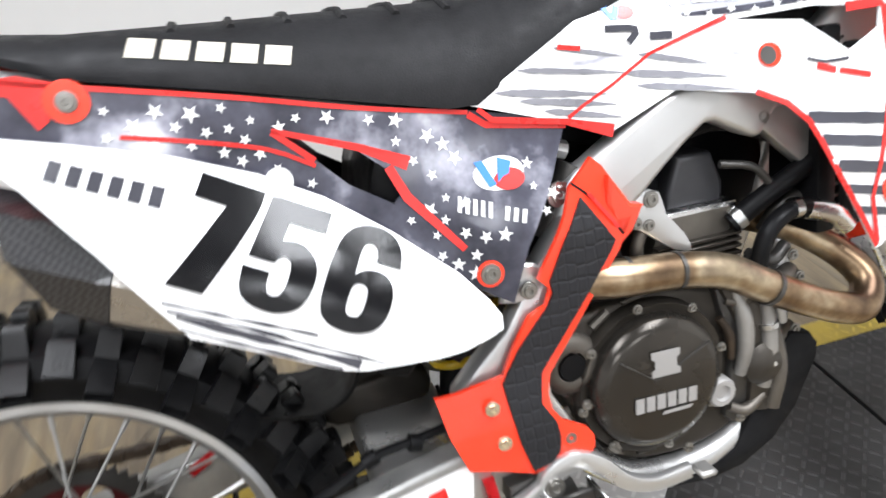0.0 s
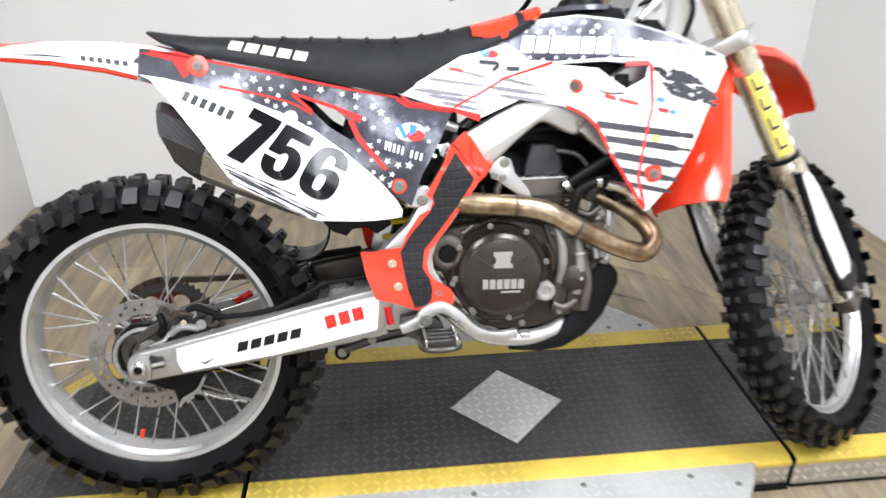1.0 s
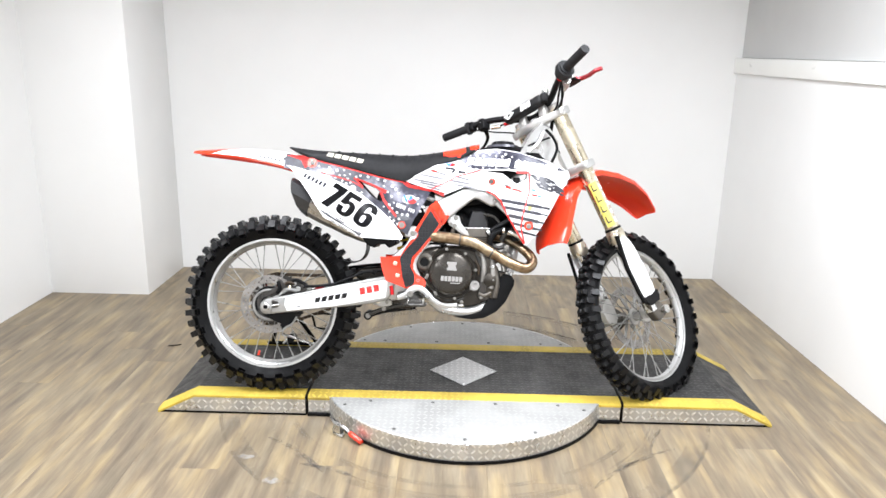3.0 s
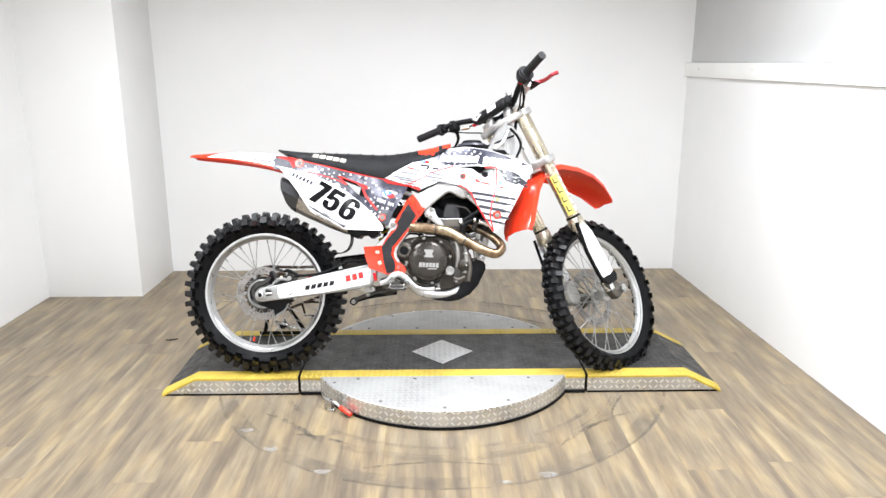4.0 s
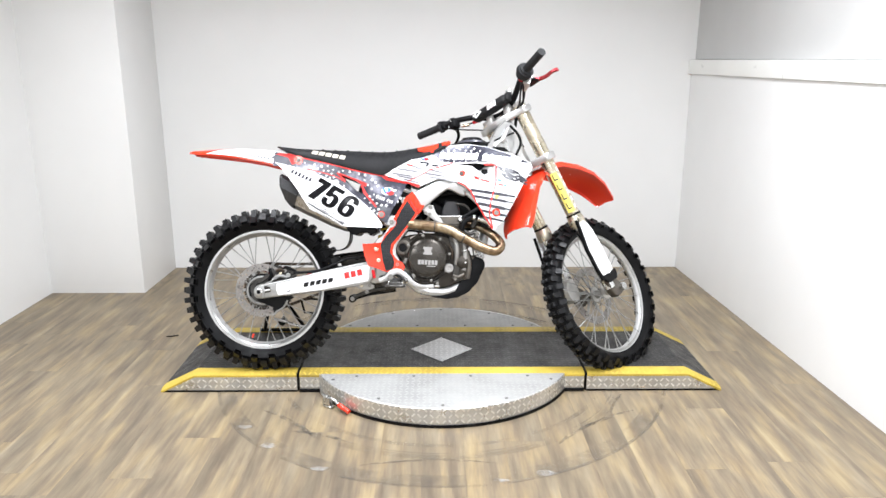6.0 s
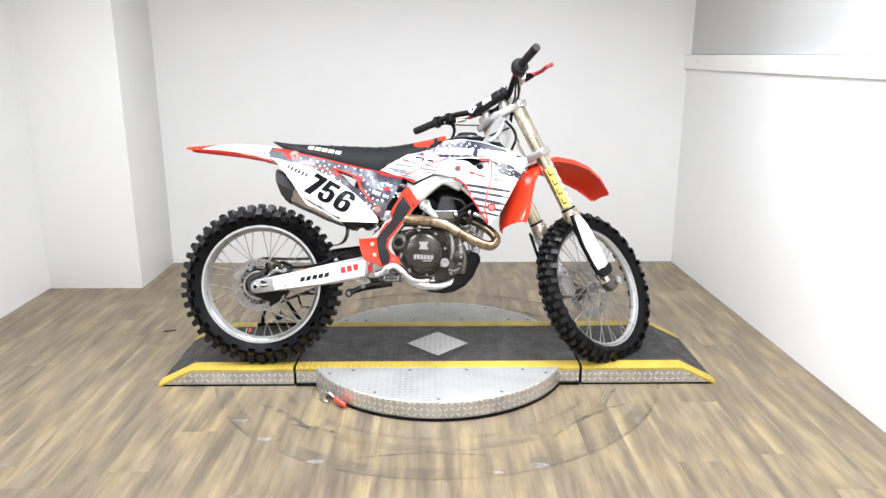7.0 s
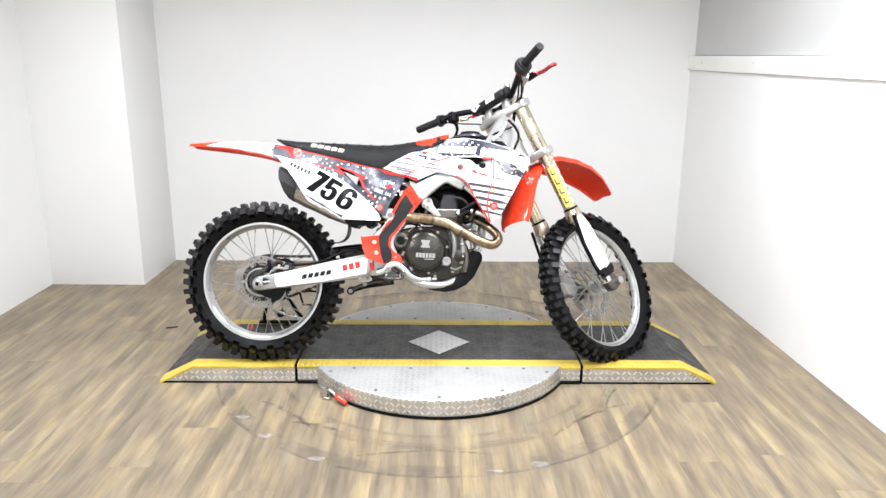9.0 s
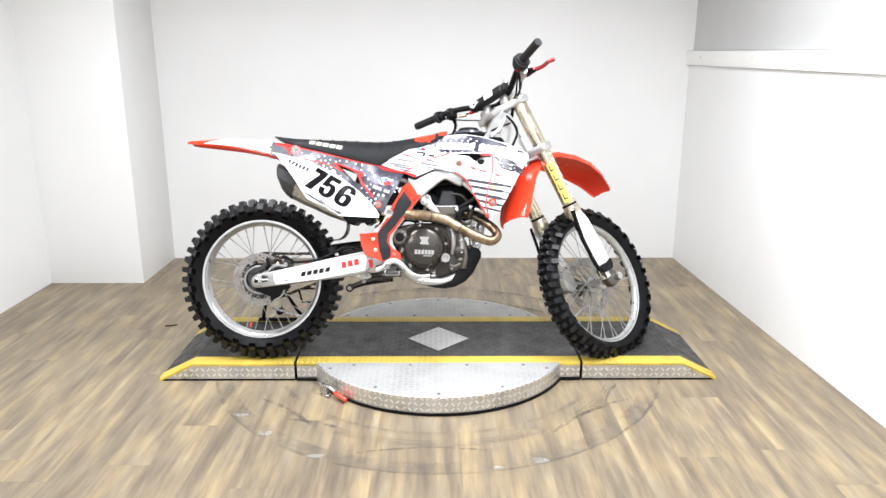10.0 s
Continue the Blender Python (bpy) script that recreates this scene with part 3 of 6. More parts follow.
def stroke(points, width, steps=6):
    """The outline of a line of some width through (x, z) points."""
    path = [Vector((p.x, p.z)) for p in smooth_path([(a, 0, b) for a, b in points], steps)] if len(points) > 2 else [Vector(p) for p in points]
    last = len(path) - 1
    widths = width if isinstance(width, (list, tuple)) else [width, width]
    left, right = [], []
    for i, p in enumerate(path):
        d = (path[min(i + 1, last)] - path[max(i - 1, 0)]).normalized()
        u = i / last * (len(widths) - 1)
        k = min(int(u), len(widths) - 2)
        w = (widths[k] + (widths[k + 1] - widths[k]) * (u - k)) / 2
        left.append((p.x - d.y * w, p.y + d.x * w))
        right.append((p.x + d.y * w, p.y - d.x * w))
    return left + right[::-1]


def sheet(outline, surf, thick=0.003, lift=0.0, holes=(), step=0.025, side=-1, bm=None):
    """A moulded sheet: an (x, z) outline laid on a half-width surf(x, z) on one side of the bike."""
    flat = bmesh.new()
    edges = []
    for loop in (outline, *holes):
        vs = [flat.verts.new((p[0], 0, p[1])) for p in loop]
        edges += [flat.edges.new((vs[i], vs[(i + 1) % len(vs)])) for i in range(len(vs))]
    bmesh.ops.triangle_fill(flat, use_beauty=True, use_dissolve=False, edges=edges)
    xs, zs = [p[0] for p in outline], [p[1] for p in outline]
    for lo, hi, no, put in ((min(xs), max(xs), (1, 0, 0), lambda c: (c, 0, 0)), (min(zs), max(zs), (0, 0, 1), lambda c: (0, 0, c))):
        c = (math.floor(lo / step) + 1) * step
        while c < hi:
            bmesh.ops.bisect_plane(flat, geom=flat.verts[:] + flat.edges[:] + flat.faces[:], plane_co=put(c), plane_no=no, dist=1e-5)
            c += step
    bm = bm or bmesh.new()
    flat.verts.index_update()
    outer = [bm.verts.new((v.co.x, side * (surf(v.co.x, v.co.z) + lift), v.co.z)) for v in flat.verts]
    faces = [bm.faces.new([outer[v.index] for v in f.verts]) for f in flat.faces]
    inner = [bm.verts.new((v.co.x, side * (surf(v.co.x, v.co.z) + lift - thick), v.co.z)) for v in flat.verts]
    for f in flat.faces:
        bm.faces.new([inner[v.index] for v in f.verts][::-1])
    for e in flat.edges:
        if len(e.link_faces) == 1:
            a, b = e.verts[0].index, e.verts[1].index
            bm.faces.new((outer[a], outer[b], inner[b], inner[a]))
    flat.free()
    return bm


def loft(sections, bm=None, caps=True):
    bm = bm or bmesh.new()
    rings = [[bm.verts.new(p) for p in s] for s in sections]
    n = len(rings[0])
    for a, b in zip(rings, rings[1:]):
        for j in range(n):
            bm.faces.new((a[j], a[(j + 1) % n], b[(j + 1) % n], b[j]))
    if caps:
        bm.faces.new(rings[0][::-1])
        bm.faces.new(rings[-1])
    return bm


def rounded(points, times=2):
    """An outline with its shallow corners cut into curves and its sharp ones kept."""
    for _ in range(times):
        n, out = len(points), []
        for i in range(n):
            a, b, c = (Vector(points[(i + k) % n]) for k in (-1, 0, 1))
            if (b - a).angle(c - b, 0.0) > radians(42):
                out.append(tuple(b))
            else:
                out += [tuple(b.lerp(a, 0.25)), tuple(b.lerp(c, 0.25))]
        points = out
    return points


def star(x, z, r, turn=0.0):
    return [(x + (r if k % 2 == 0 else r * 0.42) * math.sin(turn + k * math.pi / 5), z + (r if k % 2 == 0 else r * 0.42) * math.cos(turn + k * math.pi / 5)) for k in range(10)]


def ellipse(x, z, a, b, n=20):
    return [(x + a * math.cos(2 * math.pi * k / n), z + b * math.sin(2 * math.pi * k / n)) for k in range(n)]


def print_on(name, outlines, mat, surf, parent, lift=0.0008, label="", sides=(-1,), step=0.03):
    """Thin printed film of one colour on a moulded sheet, one piece for each outline."""
    for side in sides:
        for o in outlines:
            ob = part(name, sheet(o, surf, 0.0004, lift, (), step, side), mat, parent, label, smooth=False)
    return ob


def blocks(n, bl, br, tl, gap=0.18):
    """A word as plain blocks: n slanted bars in a box given by three corners."""
    bl, br, tl = Vector(bl), Vector(br), Vector(tl)
    out = []
    for i in range(n):
        a, b = (i + gap / 2) / n, (i + 1 - gap / 2) / n
        p, q = bl + (br - bl) * a, bl + (br - bl) * b
        out.append([tuple(p), tuple(q), tuple(q + tl - bl), tuple(p + tl - bl)])
    return out


def bolt(x, y, z, r, parent, mat=None, high=0.005, side=-1, m=None):
    bm = lathe([(0, r * 1.25), (side * high * 0.4, r * 1.2), (side * high * 0.45, r * 0.85), (side * high, r * 0.8), (side * high, r * 0.4), (side * high * 0.5, r * 0.3), (side * high * 0.5, 0.0001)], 12, "y", closed=False)
    ob = part("bolt", bm, mat or BOLT, parent)
    ob.matrix_local = (m or Matrix()) @ pose(x, y, z)
    return ob


# half-widths of the bodywork
PANEL_EDGE = [(-0.70, 0.873), (-0.602, 0.850), (-0.522, 0.825), (-0.454, 0.796), (-0.399, 0.763), (-0.342, 0.718), (-0.284, 0.664), (-0.251, 0.617)]


def along(pairs, x):
    for (a, p), (b, q) in zip(pairs, pairs[1:]):
        if x <= b:
            return p + (q - p) * max(0.0, (x - a) / (b - a))
    return pairs[-1][1]


def side_surf(x, z):
    """The number panel swells outwards below its upper edge."""
    below = min(1.0, max(0.0, along(PANEL_EDGE, x) - z) / 0.13)
    return 0.128 + 0.012 * ss((x + 0.40) / 0.12) + 0.050 * math.sin(below * math.pi / 2)


def strip_surf(x, z):
    return 0.112 + 0.028 * ss((x + 0.45) / 0.25) * ss((0.80 - z) / 0.12)


def shroud_surf(x, z):
    w = 0.116 + 0.066 * ss((x + 0.20) / 0.42) - 0.02 * ss((x - 0.27) / 0.13)
    return w - 0.21 * ss((x + 0.20) / 0.25) * max(0.0, z - 0.70) - 0.55 * max(0.0, z - 0.875) - 0.08 * max(0.0, 0.70 - z)


def guard_surf(x, z):
    return 0.142 - 0.25 * max(0.0, z - 0.68) + 0.012 * ss((0.56 - z) / 0.1)


def flat_surf(h):
    return lambda x, z: h


# ---- dirt bike: frame and engine ----
frame_body = bmesh.new()
for s in (-1, 1):
    spar = soft([(-0.165, 0.66), (-0.147, 0.722), (-0.118, 0.742), (-0.081, 0.764), (-0.04, 0.786), (-0.005, 0.800), (0.06, 0.802), (0.15, 0.83), (0.27, 0.915), (0.31, 0.87), (0.22, 0.78), (0.118, 0.758), (0.098, 0.731), (0.076, 0.734), (0.034, 0.756), (0.014, 0.750), (-0.022, 0.7225), (-0.056, 0.693), (-0.079, 0.674), (-0.12, 0.63)], 2)
    prism(spar, s * 0.085, s * 0.118, "y", 0.008, 3, frame_body)
    strut = [(0.05, 0.79), (0.140, 0.775), (0.222, 0.672), (0.192, 0.655), (0.104, 0.733), (0.08, 0.742)]
    prism(strut, s * 0.088, s * 0.112, "y", 0.004, 2, frame_body)
    pivot = soft([(-0.158, 0.69), (-0.10, 0.65), (-0.18, 0.54), (-0.19, 0.49), (-0.165, 0.44), (-0.19, 0.415), (-0.25, 0.425), (-0.30, 0.46), (-0.30, 0.52), (-0.236, 0.58)], 2)
    prism(pivot, s * 0.095, s * 0.128, "y", 0.006, 2, frame_body)
    tube([(-0.20, s * 0.105, 0.42), (-0.165, s * 0.11, 0.398), (-0.122, s * 0.112, 0.360), (-0.077, s * 0.11, 0.335), (0.028, s * 0.105, 0.331), (0.118, s * 0.09, 0.388), (0.165, s * 0.06, 0.48), (0.20, s * 0.03, 0.62), (0.285, s * 0.02, 0.86)], 0.017, 12, frame_body)
    tube([(-0.13, s * 0.08, 0.75), (-0.35, s * 0.075, 0.83), (-0.62, s * 0.06, 0.89)], 0.011, 8, frame_body)
    tube([(-0.20, s * 0.09, 0.60), (-0.42, s * 0.075, 0.72), (-0.60, s * 0.06, 0.87)], 0.011, 8, frame_body)
part("frame", frame_body, FRAME_ALU, bike, "silver aluminium twin-spar frame")

hanger = prism(soft([(-0.078, 0.668), (-0.060, 0.694), (-0.034, 0.690), (-0.026, 0.664), (-0.002, 0.634), (0.006, 0.612), (-0.016, 0.617), (-0.045, 0.638)], 2), -0.112, -0.102, "y", 0.003, 2)
part("engine_hanger", hanger, FRAME_ALU, bike, "silver engine hanger plate")
bolt(-0.046, -0.112, 0.684, 0.008, bike)
bolt(-0.066, -0.112, 0.660, 0.006, bike)
bolt(0.098, -0.113, 0.752, 0.009, bike)

engine = part("engine", prism(soft([(-0.19, 0.513), (-0.178, 0.548), (-0.138, 0.568), (-0.031, 0.575), (0.054, 0.55), (0.098, 0.50), (0.112, 0.45), (0.098, 0.40), (0.073, 0.37), (0.007, 0.347), (-0.098, 0.36), (-0.156, 0.44)], 3), -0.110, 0.125, "y", 0.010, 3), ENGINE, bike, "grimy cast engine case")
CLUTCH = Vector((-0.0625, 0.0205, 0.472))
ring = lathe([(-0.120, 0.02), (-0.146, 0.090), (-0.148, 0.094), (-0.138, 0.097), (-0.120, 0.097)], 64, "y", closed=False)
part("cover_flange", ring, ENGINE, engine).location = CLUTCH
cover = lathe([(-0.140, 0.083), (-0.155, 0.083), (-0.1610, 0.0800), (-0.1655, 0.070), (-0.1660, 0.068), (-0.168, 0.03), (-0.1685, 0.0001)], 64, "y", closed=False)
clutch = part("clutch_cover", cover, BRONZE, engine, "dark bronze round clutch cover with raised pale lettering blocks")
clutch.location = CLUTCH
for deg in range(10, 370, 45):
    bolt(CLUTCH.x + 0.0945 * math.cos(radians(deg)), -0.1265, CLUTCH.z + 0.0945 * math.sin(radians(deg)), 0.005, engine)
cf = flat_surf(0.1481)
part("scored_line", prism(stroke([(-0.1155, 0.516), (-0.0715, 0.482), (0.0005, 0.512)], 0.0022, 1), -0.1487, -0.1455, "y"), DARK_METAL, engine, smooth=False)
print_on("emblem", [[(-0.060 + 0.84 * (x + 0.059), 0.472 + 0.84 * (z - 0.479)) for x, z in [(-0.080, 0.535), (-0.036, 0.533), (-0.036, 0.523), (-0.041, 0.520), (-0.041, 0.507), (-0.036, 0.504), (-0.036, 0.495), (-0.080, 0.497), (-0.080, 0.506), (-0.075, 0.509), (-0.075, 0.522), (-0.080, 0.525)]]], PALE_CAST, cf, engine, 0.0015, "pale emblem block")
print_on("letter_block", blocks(6, (-0.102, 0.447), (-0.019, 0.443), (-0.101, 0.466), 0.2) + [[(-0.067, 0.437), (-0.029, 0.436), (-0.025, 0.440), (-0.063, 0.441)]], PALE_CAST, cf, engine, 0.0015, "pale raised blocks")
part("oil_cap", lathe([(-0.13, 0.0205), (-0.170, 0.020), (-0.174, 0.017), (-0.174, 0.011), (-0.170, 0.009), (-0.170, 0.0001)], 12, "y", closed=False), PALE_CAST, engine, "bright oil filler cap").location = (0.028, 0.040, 0.4285)
# Black disc painted in for the dark inside of the boss.
part("boss_hole_shade", tube([(-0.163, -0.1245, 0.515), (-0.163, -0.1265, 0.515)], 0.0155, 20, curved=False), BLACK, engine)
boss = lathe([(-0.11, 0.044), (-0.132, 0.038), (-0.139, 0.033), (-0.142, 0.024), (-0.140, 0.018), (-0.125, 0.015), (-0.125, 0.0001)], 32, "y", closed=False)
part("shaft_boss", boss, ENGINE_LIGHT, engine).location = (-0.163, 0.015, 0.515)
pump = part("water_pump", lathe([(-0.10, 0.030), (-0.150, 0.028), (-0.158, 0.020), (-0.160, 0.0001)], 24, "y", closed=False), ENGINE, engine, "cast water pump housing")
pump.location = (0.088, 0.018, 0.452)
part("front_cover", prism(soft([(0.03, 0.565), (0.075, 0.56), (0.112, 0.50), (0.12, 0.42), (0.098, 0.38), (0.07, 0.40), (0.075, 0.47)], 2), -0.128, -0.10, "y", 0.006, 2), ENGINE, engine)
part("coolant_tube", tube([(0.105, -0.125, 0.385), (0.112, -0.130, 0.44), (0.104, -0.125, 0.50)], 0.010, 10), ENGINE_LIGHT, engine)
for x, z in ((0.062, 0.548), (0.094, 0.505), (0.110, 0.40), (-0.02, 0.366), (-0.12, 0.40), (0.055, 0.385), (-0.15, 0.465)):
    bolt(x, -0.128, z, 0.0055, engine)
barrel = loft([[(cx + x, y, z) for x, y in ((-0.055, -0.075), (-0.04, -0.085), (0.04, -0.085), (0.055, -0.07), (0.055, 0.07), (0.04, 0.085), (-0.04, 0.085), (-0.055, 0.075))] for cx, z in ((0.02, 0.55), (0.028, 0.585), (0.03, 0.60), (0.036, 0.618), (0.038, 0.645))])
part("cylinder", barrel, ENGINE_LIGHT, engine, "cast cylinder and head", angle=30)
part("head_cover", prism([(0.000, 0.650), (0.002, 0.672), (0.016, 0.714), (0.064, 0.712), (0.080, 0.672), (0.078, 0.648)], -0.072, 0.072, "y", 0.008, 3), plain("dark_grey_cover", (0.028, 0.028, 0.031), 0.5, vary=0.12), engine, "dark grey cylinder head cover")
part("cover_gasket", prism([(-0.012, 0.643), (-0.012, 0.651), (0.088, 0.650), (0.088, 0.642)], -0.084, 0.084, "y", 0.002, 1), ALU_BRIGHT, engine, "bright gasket rim")
part("throttle_body", tube([(0.0, -0.02, 0.66), (-0.06, -0.03, 0.70), (-0.14, -0.02, 0.72)], 0.034, 14), BLACK, bike, "black intake boot")
part("radiator_hose", tube([(0.074, -0.09, 0.624), (0.12, -0.10, 0.655), (0.175, -0.11, 0.688)], 0.0125, 12), BLACK, bike, "black rubber radiator hose")
part("coolant_hose", tube([(0.088, -0.125, 0.545), (0.083, -0.13, 0.59), (0.098, -0.132, 0.626), (0.135, -0.128, 0.640), (0.165, -0.125, 0.635)], 0.0105, 12), BLACK, bike, "black curved coolant hose")
part("hose_clamp", tube([(0.128, -0.128, 0.640), (0.138, -0.128, 0.640)], 0.0125, 14, curved=False), STEEL, bike)
part("hose_clamp", tube([(0.078, -0.091, 0.627), (0.087, -0.093, 0.633)], 0.0145, 14, curved=False), STEEL, bike)
part("coolant_pipe", tube([(0.15, -0.125, 0.636), (0.19, -0.125, 0.622), (0.215, -0.12, 0.60)], 0.013, 12), ALU_BRIGHT, bike)
for s in (-1, 1):
    rad = part("radiator", box_bm(0.165, s * 0.045, 0.60, 0.192, s * 0.128, 0.840, 0.004), BLACK, bike, "black finned radiator")
    for k in range(16):
        part("fin", box_bm(0.192, s * 0.05, 0.612 + k * 0.0140, 0.199, s * 0.124, 0.616 + k * 0.0140), DARK_METAL, rad, smooth=False)
    for k in range(9):
        part("louvre", box_bm(0.203, s * 0.045, 0.615 + k * 0.0245, 0.222, s * 0.130, 0.622 + k * 0.0245, 0.002, 1), BLACK, rad)

for pts, rad, mat in (
    ([(0.118, -0.10, 0.40), (0.140, -0.10, 0.46), (0.135, -0.095, 0.53), (0.15, -0.09, 0.58)], 0.009, CAST),
    ([(0.100, -0.12, 0.52), (0.125, -0.115, 0.545), (0.150, -0.10, 0.55)], 0.012, ENGINE_LIGHT),
    ([(0.13, -0.08, 0.60), (0.15, -0.09, 0.635), (0.19, -0.10, 0.64)], 0.011, DARK_METAL),
    ([(0.09, -0.10, 0.585), (0.12, -0.105, 0.572), (0.145, -0.10, 0.585)], 0.008, DARK_METAL),
    ([(-0.05, -0.095, 0.59), (-0.06, -0.10, 0.625), (-0.045, -0.10, 0.66)], 0.008, ENGINE_LIGHT),
    ([(-0.10, -0.10, 0.575), (-0.085, -0.105, 0.60), (-0.09, -0.10, 0.64)], 0.006, BLACK),
    ([(-0.18, -0.10, 0.56), (-0.14, -0.115, 0.585), (-0.08, -0.11, 0.58)], 0.0045, BLACK),
    ([(0.06, -0.09, 0.70), (0.10, -0.10, 0.69), (0.13, -0.10, 0.655)], 0.005, DARK_METAL),
    ([(0.118, -0.115, 0.47), (0.150, -0.10, 0.475)], 0.010, ENGINE_LIGHT),
    ([(0.112, -0.115, 0.43), (0.135, -0.10, 0.425)], 0.012, CAST),
):
    part("fitting", tube(pts, rad, 10), mat, engine)
for x, z in ((0.145, 0.575), (0.150, 0.475), (0.135, 0.425), (0.155, 0.545), (0.105, 0.525), (-0.05, 0.655), (0.02, 0.592), (0.06, 0.582)):
    bolt(x, -0.112, z, 0.006, engine)
for k in range(6):
    part("cooling_fin", box_bm(-0.028, -0.094, 0.568 + k * 0.0085, 0.088, -0.080, 0.572 + k * 0.0085, 0.001, 1), ENGINE, engine)
rng = random.Random(31)
# Dark backing added behind the vertical pipes.
part("dark_backing", prism(soft([(0.028, 0.560), (0.070, 0.552), (0.104, 0.510), (0.118, 0.450), (0.106, 0.392), (0.070, 0.372), (0.040, 0.385), (0.052, 0.470)], 2), -0.121, -0.10, "y", 0.006, 2), DARK_METAL, engine, "dark backing behind the case pipes")
for pts, rads, mat in (
    ([(0.052, -0.124, 0.555), (0.061, -0.130, 0.520), (0.062, -0.131, 0.480), (0.056, -0.128, 0.445)], [0.007, 0.010, 0.010, 0.007], GREY_CAST),
    ([(0.084, -0.122, 0.560), (0.094, -0.128, 0.525), (0.097, -0.130, 0.470), (0.090, -0.127, 0.420)], [0.008, 0.0085, 0.011, 0.010], GREY_CAST),
    ([(0.076, -0.124, 0.470), (0.083, -0.130, 0.455), (0.078, -0.126, 0.430)], [0.008, 0.010, 0.008], ENGINE_LIGHT),
    ([(0.040, -0.122, 0.545), (0.058, -0.126, 0.540), (0.082, -0.124, 0.545)], [0.006, 0.007, 0.006], ENGINE_LIGHT),
    ([(0.045, -0.122, 0.400), (0.065, -0.127, 0.392), (0.092, -0.124, 0.405)], [0.006, 0.008, 0.006], ENGINE_LIGHT),
    ([(0.108, -0.118, 0.500), (0.119, -0.120, 0.460), (0.112, -0.118, 0.415)], [0.006, 0.007, 0.006], BLACK),
    ([(0.030, -0.124, 0.525), (0.042, -0.128, 0.500), (0.044, -0.127, 0.470)], [0.005, 0.006, 0.005], RUST),
):
    part("case_detail", tube(pts, rads, 10, steps=4), mat, engine)
for z in (0.505, 0.455):
    part("pipe_clip", tube([(0.0955, -0.129, z), (0.0965, -0.1295, z - 0.006)], 0.0125, 14, curved=False), STEEL, engine)
# Short ribs round the clutch; the dark ones paint in crevice shade.
for k in range(9):
    a = radians(100 + k * 24)
    c = Vector((CLUTCH.x + 0.108 * math.cos(a), -0.114, CLUTCH.z + 0.102 * math.sin(a)))
    t = Vector((-math.sin(a), 0, math.cos(a))) * 0.016
    part("case_detail", tube([c - t, c + t * 0.6], rng.uniform(0.003, 0.006), 7, curved=False), rng.choice((ENGINE_LIGHT, BLACK, DARK_METAL)), engine)
# Added filler that keeps the space behind the cylinder black.
part("black_filler", prism(soft([(-0.10, 0.60), (-0.02, 0.58), (0.10, 0.58), (0.19, 0.62), (0.20, 0.72), (0.14, 0.80), (-0.02, 0.795), (-0.11, 0.72)], 2), 0.01, 0.08, "y", 0.008, 2), BLACK, bike, "black filler block behind the cylinder, closing the view through")
part("radiator_guard", prism([(0.20, 0.60), (0.232, 0.60), (0.275, 0.66), (0.318, 0.755), (0.30, 0.80), (0.20, 0.80)], -0.128, -0.07, "y", 0.004, 1), BLACK, bike, "black radiator guard")
part("engine_cable", tube([(-0.09, -0.07, 0.74), (-0.02, -0.08, 0.735), (0.06, -0.085, 0.745), (0.13, -0.09, 0.72)], 0.007, 8), BLACK, bike)

# exhaust
part("header_pipe", tube([(0.085, -0.02, 0.615), (0.125, -0.045, 0.612), (0.185, -0.07, 0.588), (0.230, -0.10, 0.553), (0.245, -0.125, 0.523), (0.226, -0.142, 0.501), (0.200, -0.145, 0.502), (0.150, -0.142, 0.522), (0.080, -0.138, 0.560), (0.030, -0.136, 0.588), (-0.03, -0.132, 0.602), (-0.12, -0.128, 0.612), (-0.21, -0.088, 0.625), (-0.34, -0.07, 0.655)], [0.017, 0.017, 0.018, 0.019, 0.020, 0.020, 0.020, 0.020, 0.0205, 0.021, 0.021, 0.022, 0.022, 0.022], 20, steps=7), HEATED, bike, "brown and gold heat-stained header pipe")
for a, b in (((-0.028, -0.132, 0.602), (-0.033, -0.132, 0.6025)), ((0.088, -0.1385, 0.5555), (0.093, -0.1388, 0.5525)), ((-0.09, -0.1295, 0.609), (-0.095, -0.1293, 0.6095))):
    part("weld_band", tube([a, b], 0.0225, 20, curved=False), DARK_METAL, bike)
muff_dir = Vector((0.865, 0.11, -0.487)).normalized()
SLASH = [(-1.0, 0.060), (-0.5, 0.018), (0.0, 0.0), (1.0, -0.028)]


def muffler_ring(s, r, flat=0.8, slash=0.0):
    """A section of the silencer; slash slopes it like the cut end."""
    c = Vector((-0.678, -0.122, 0.777)) + muff_dir * s
    up = Vector((0.49, 0, 0.871))
    return [c + up * (r * math.cos(t)) + Vector((0, 1, 0)) * (r * flat * math.sin(t)) + muff_dir * (slash * along(SLASH, math.cos(t))) for t in [2 * math.pi * k / 8 + math.pi / 8 * 0.0 for k in range(8)]]


part("silencer", loft([muffler_ring(0.095, 0.0515, slash=0.2), muffler_ring(0.16, 0.050), muffler_ring(0.21, 0.045), muffler_ring(0.27, 0.042), muffler_ring(0.33, 0.033), muffler_ring(0.36, 0.024)]), plain("brushed_titanium", (0.42, 0.40, 0.37), 0.36, 0.85, vary=0.1), bike, "brushed metal silencer body", angle=25)
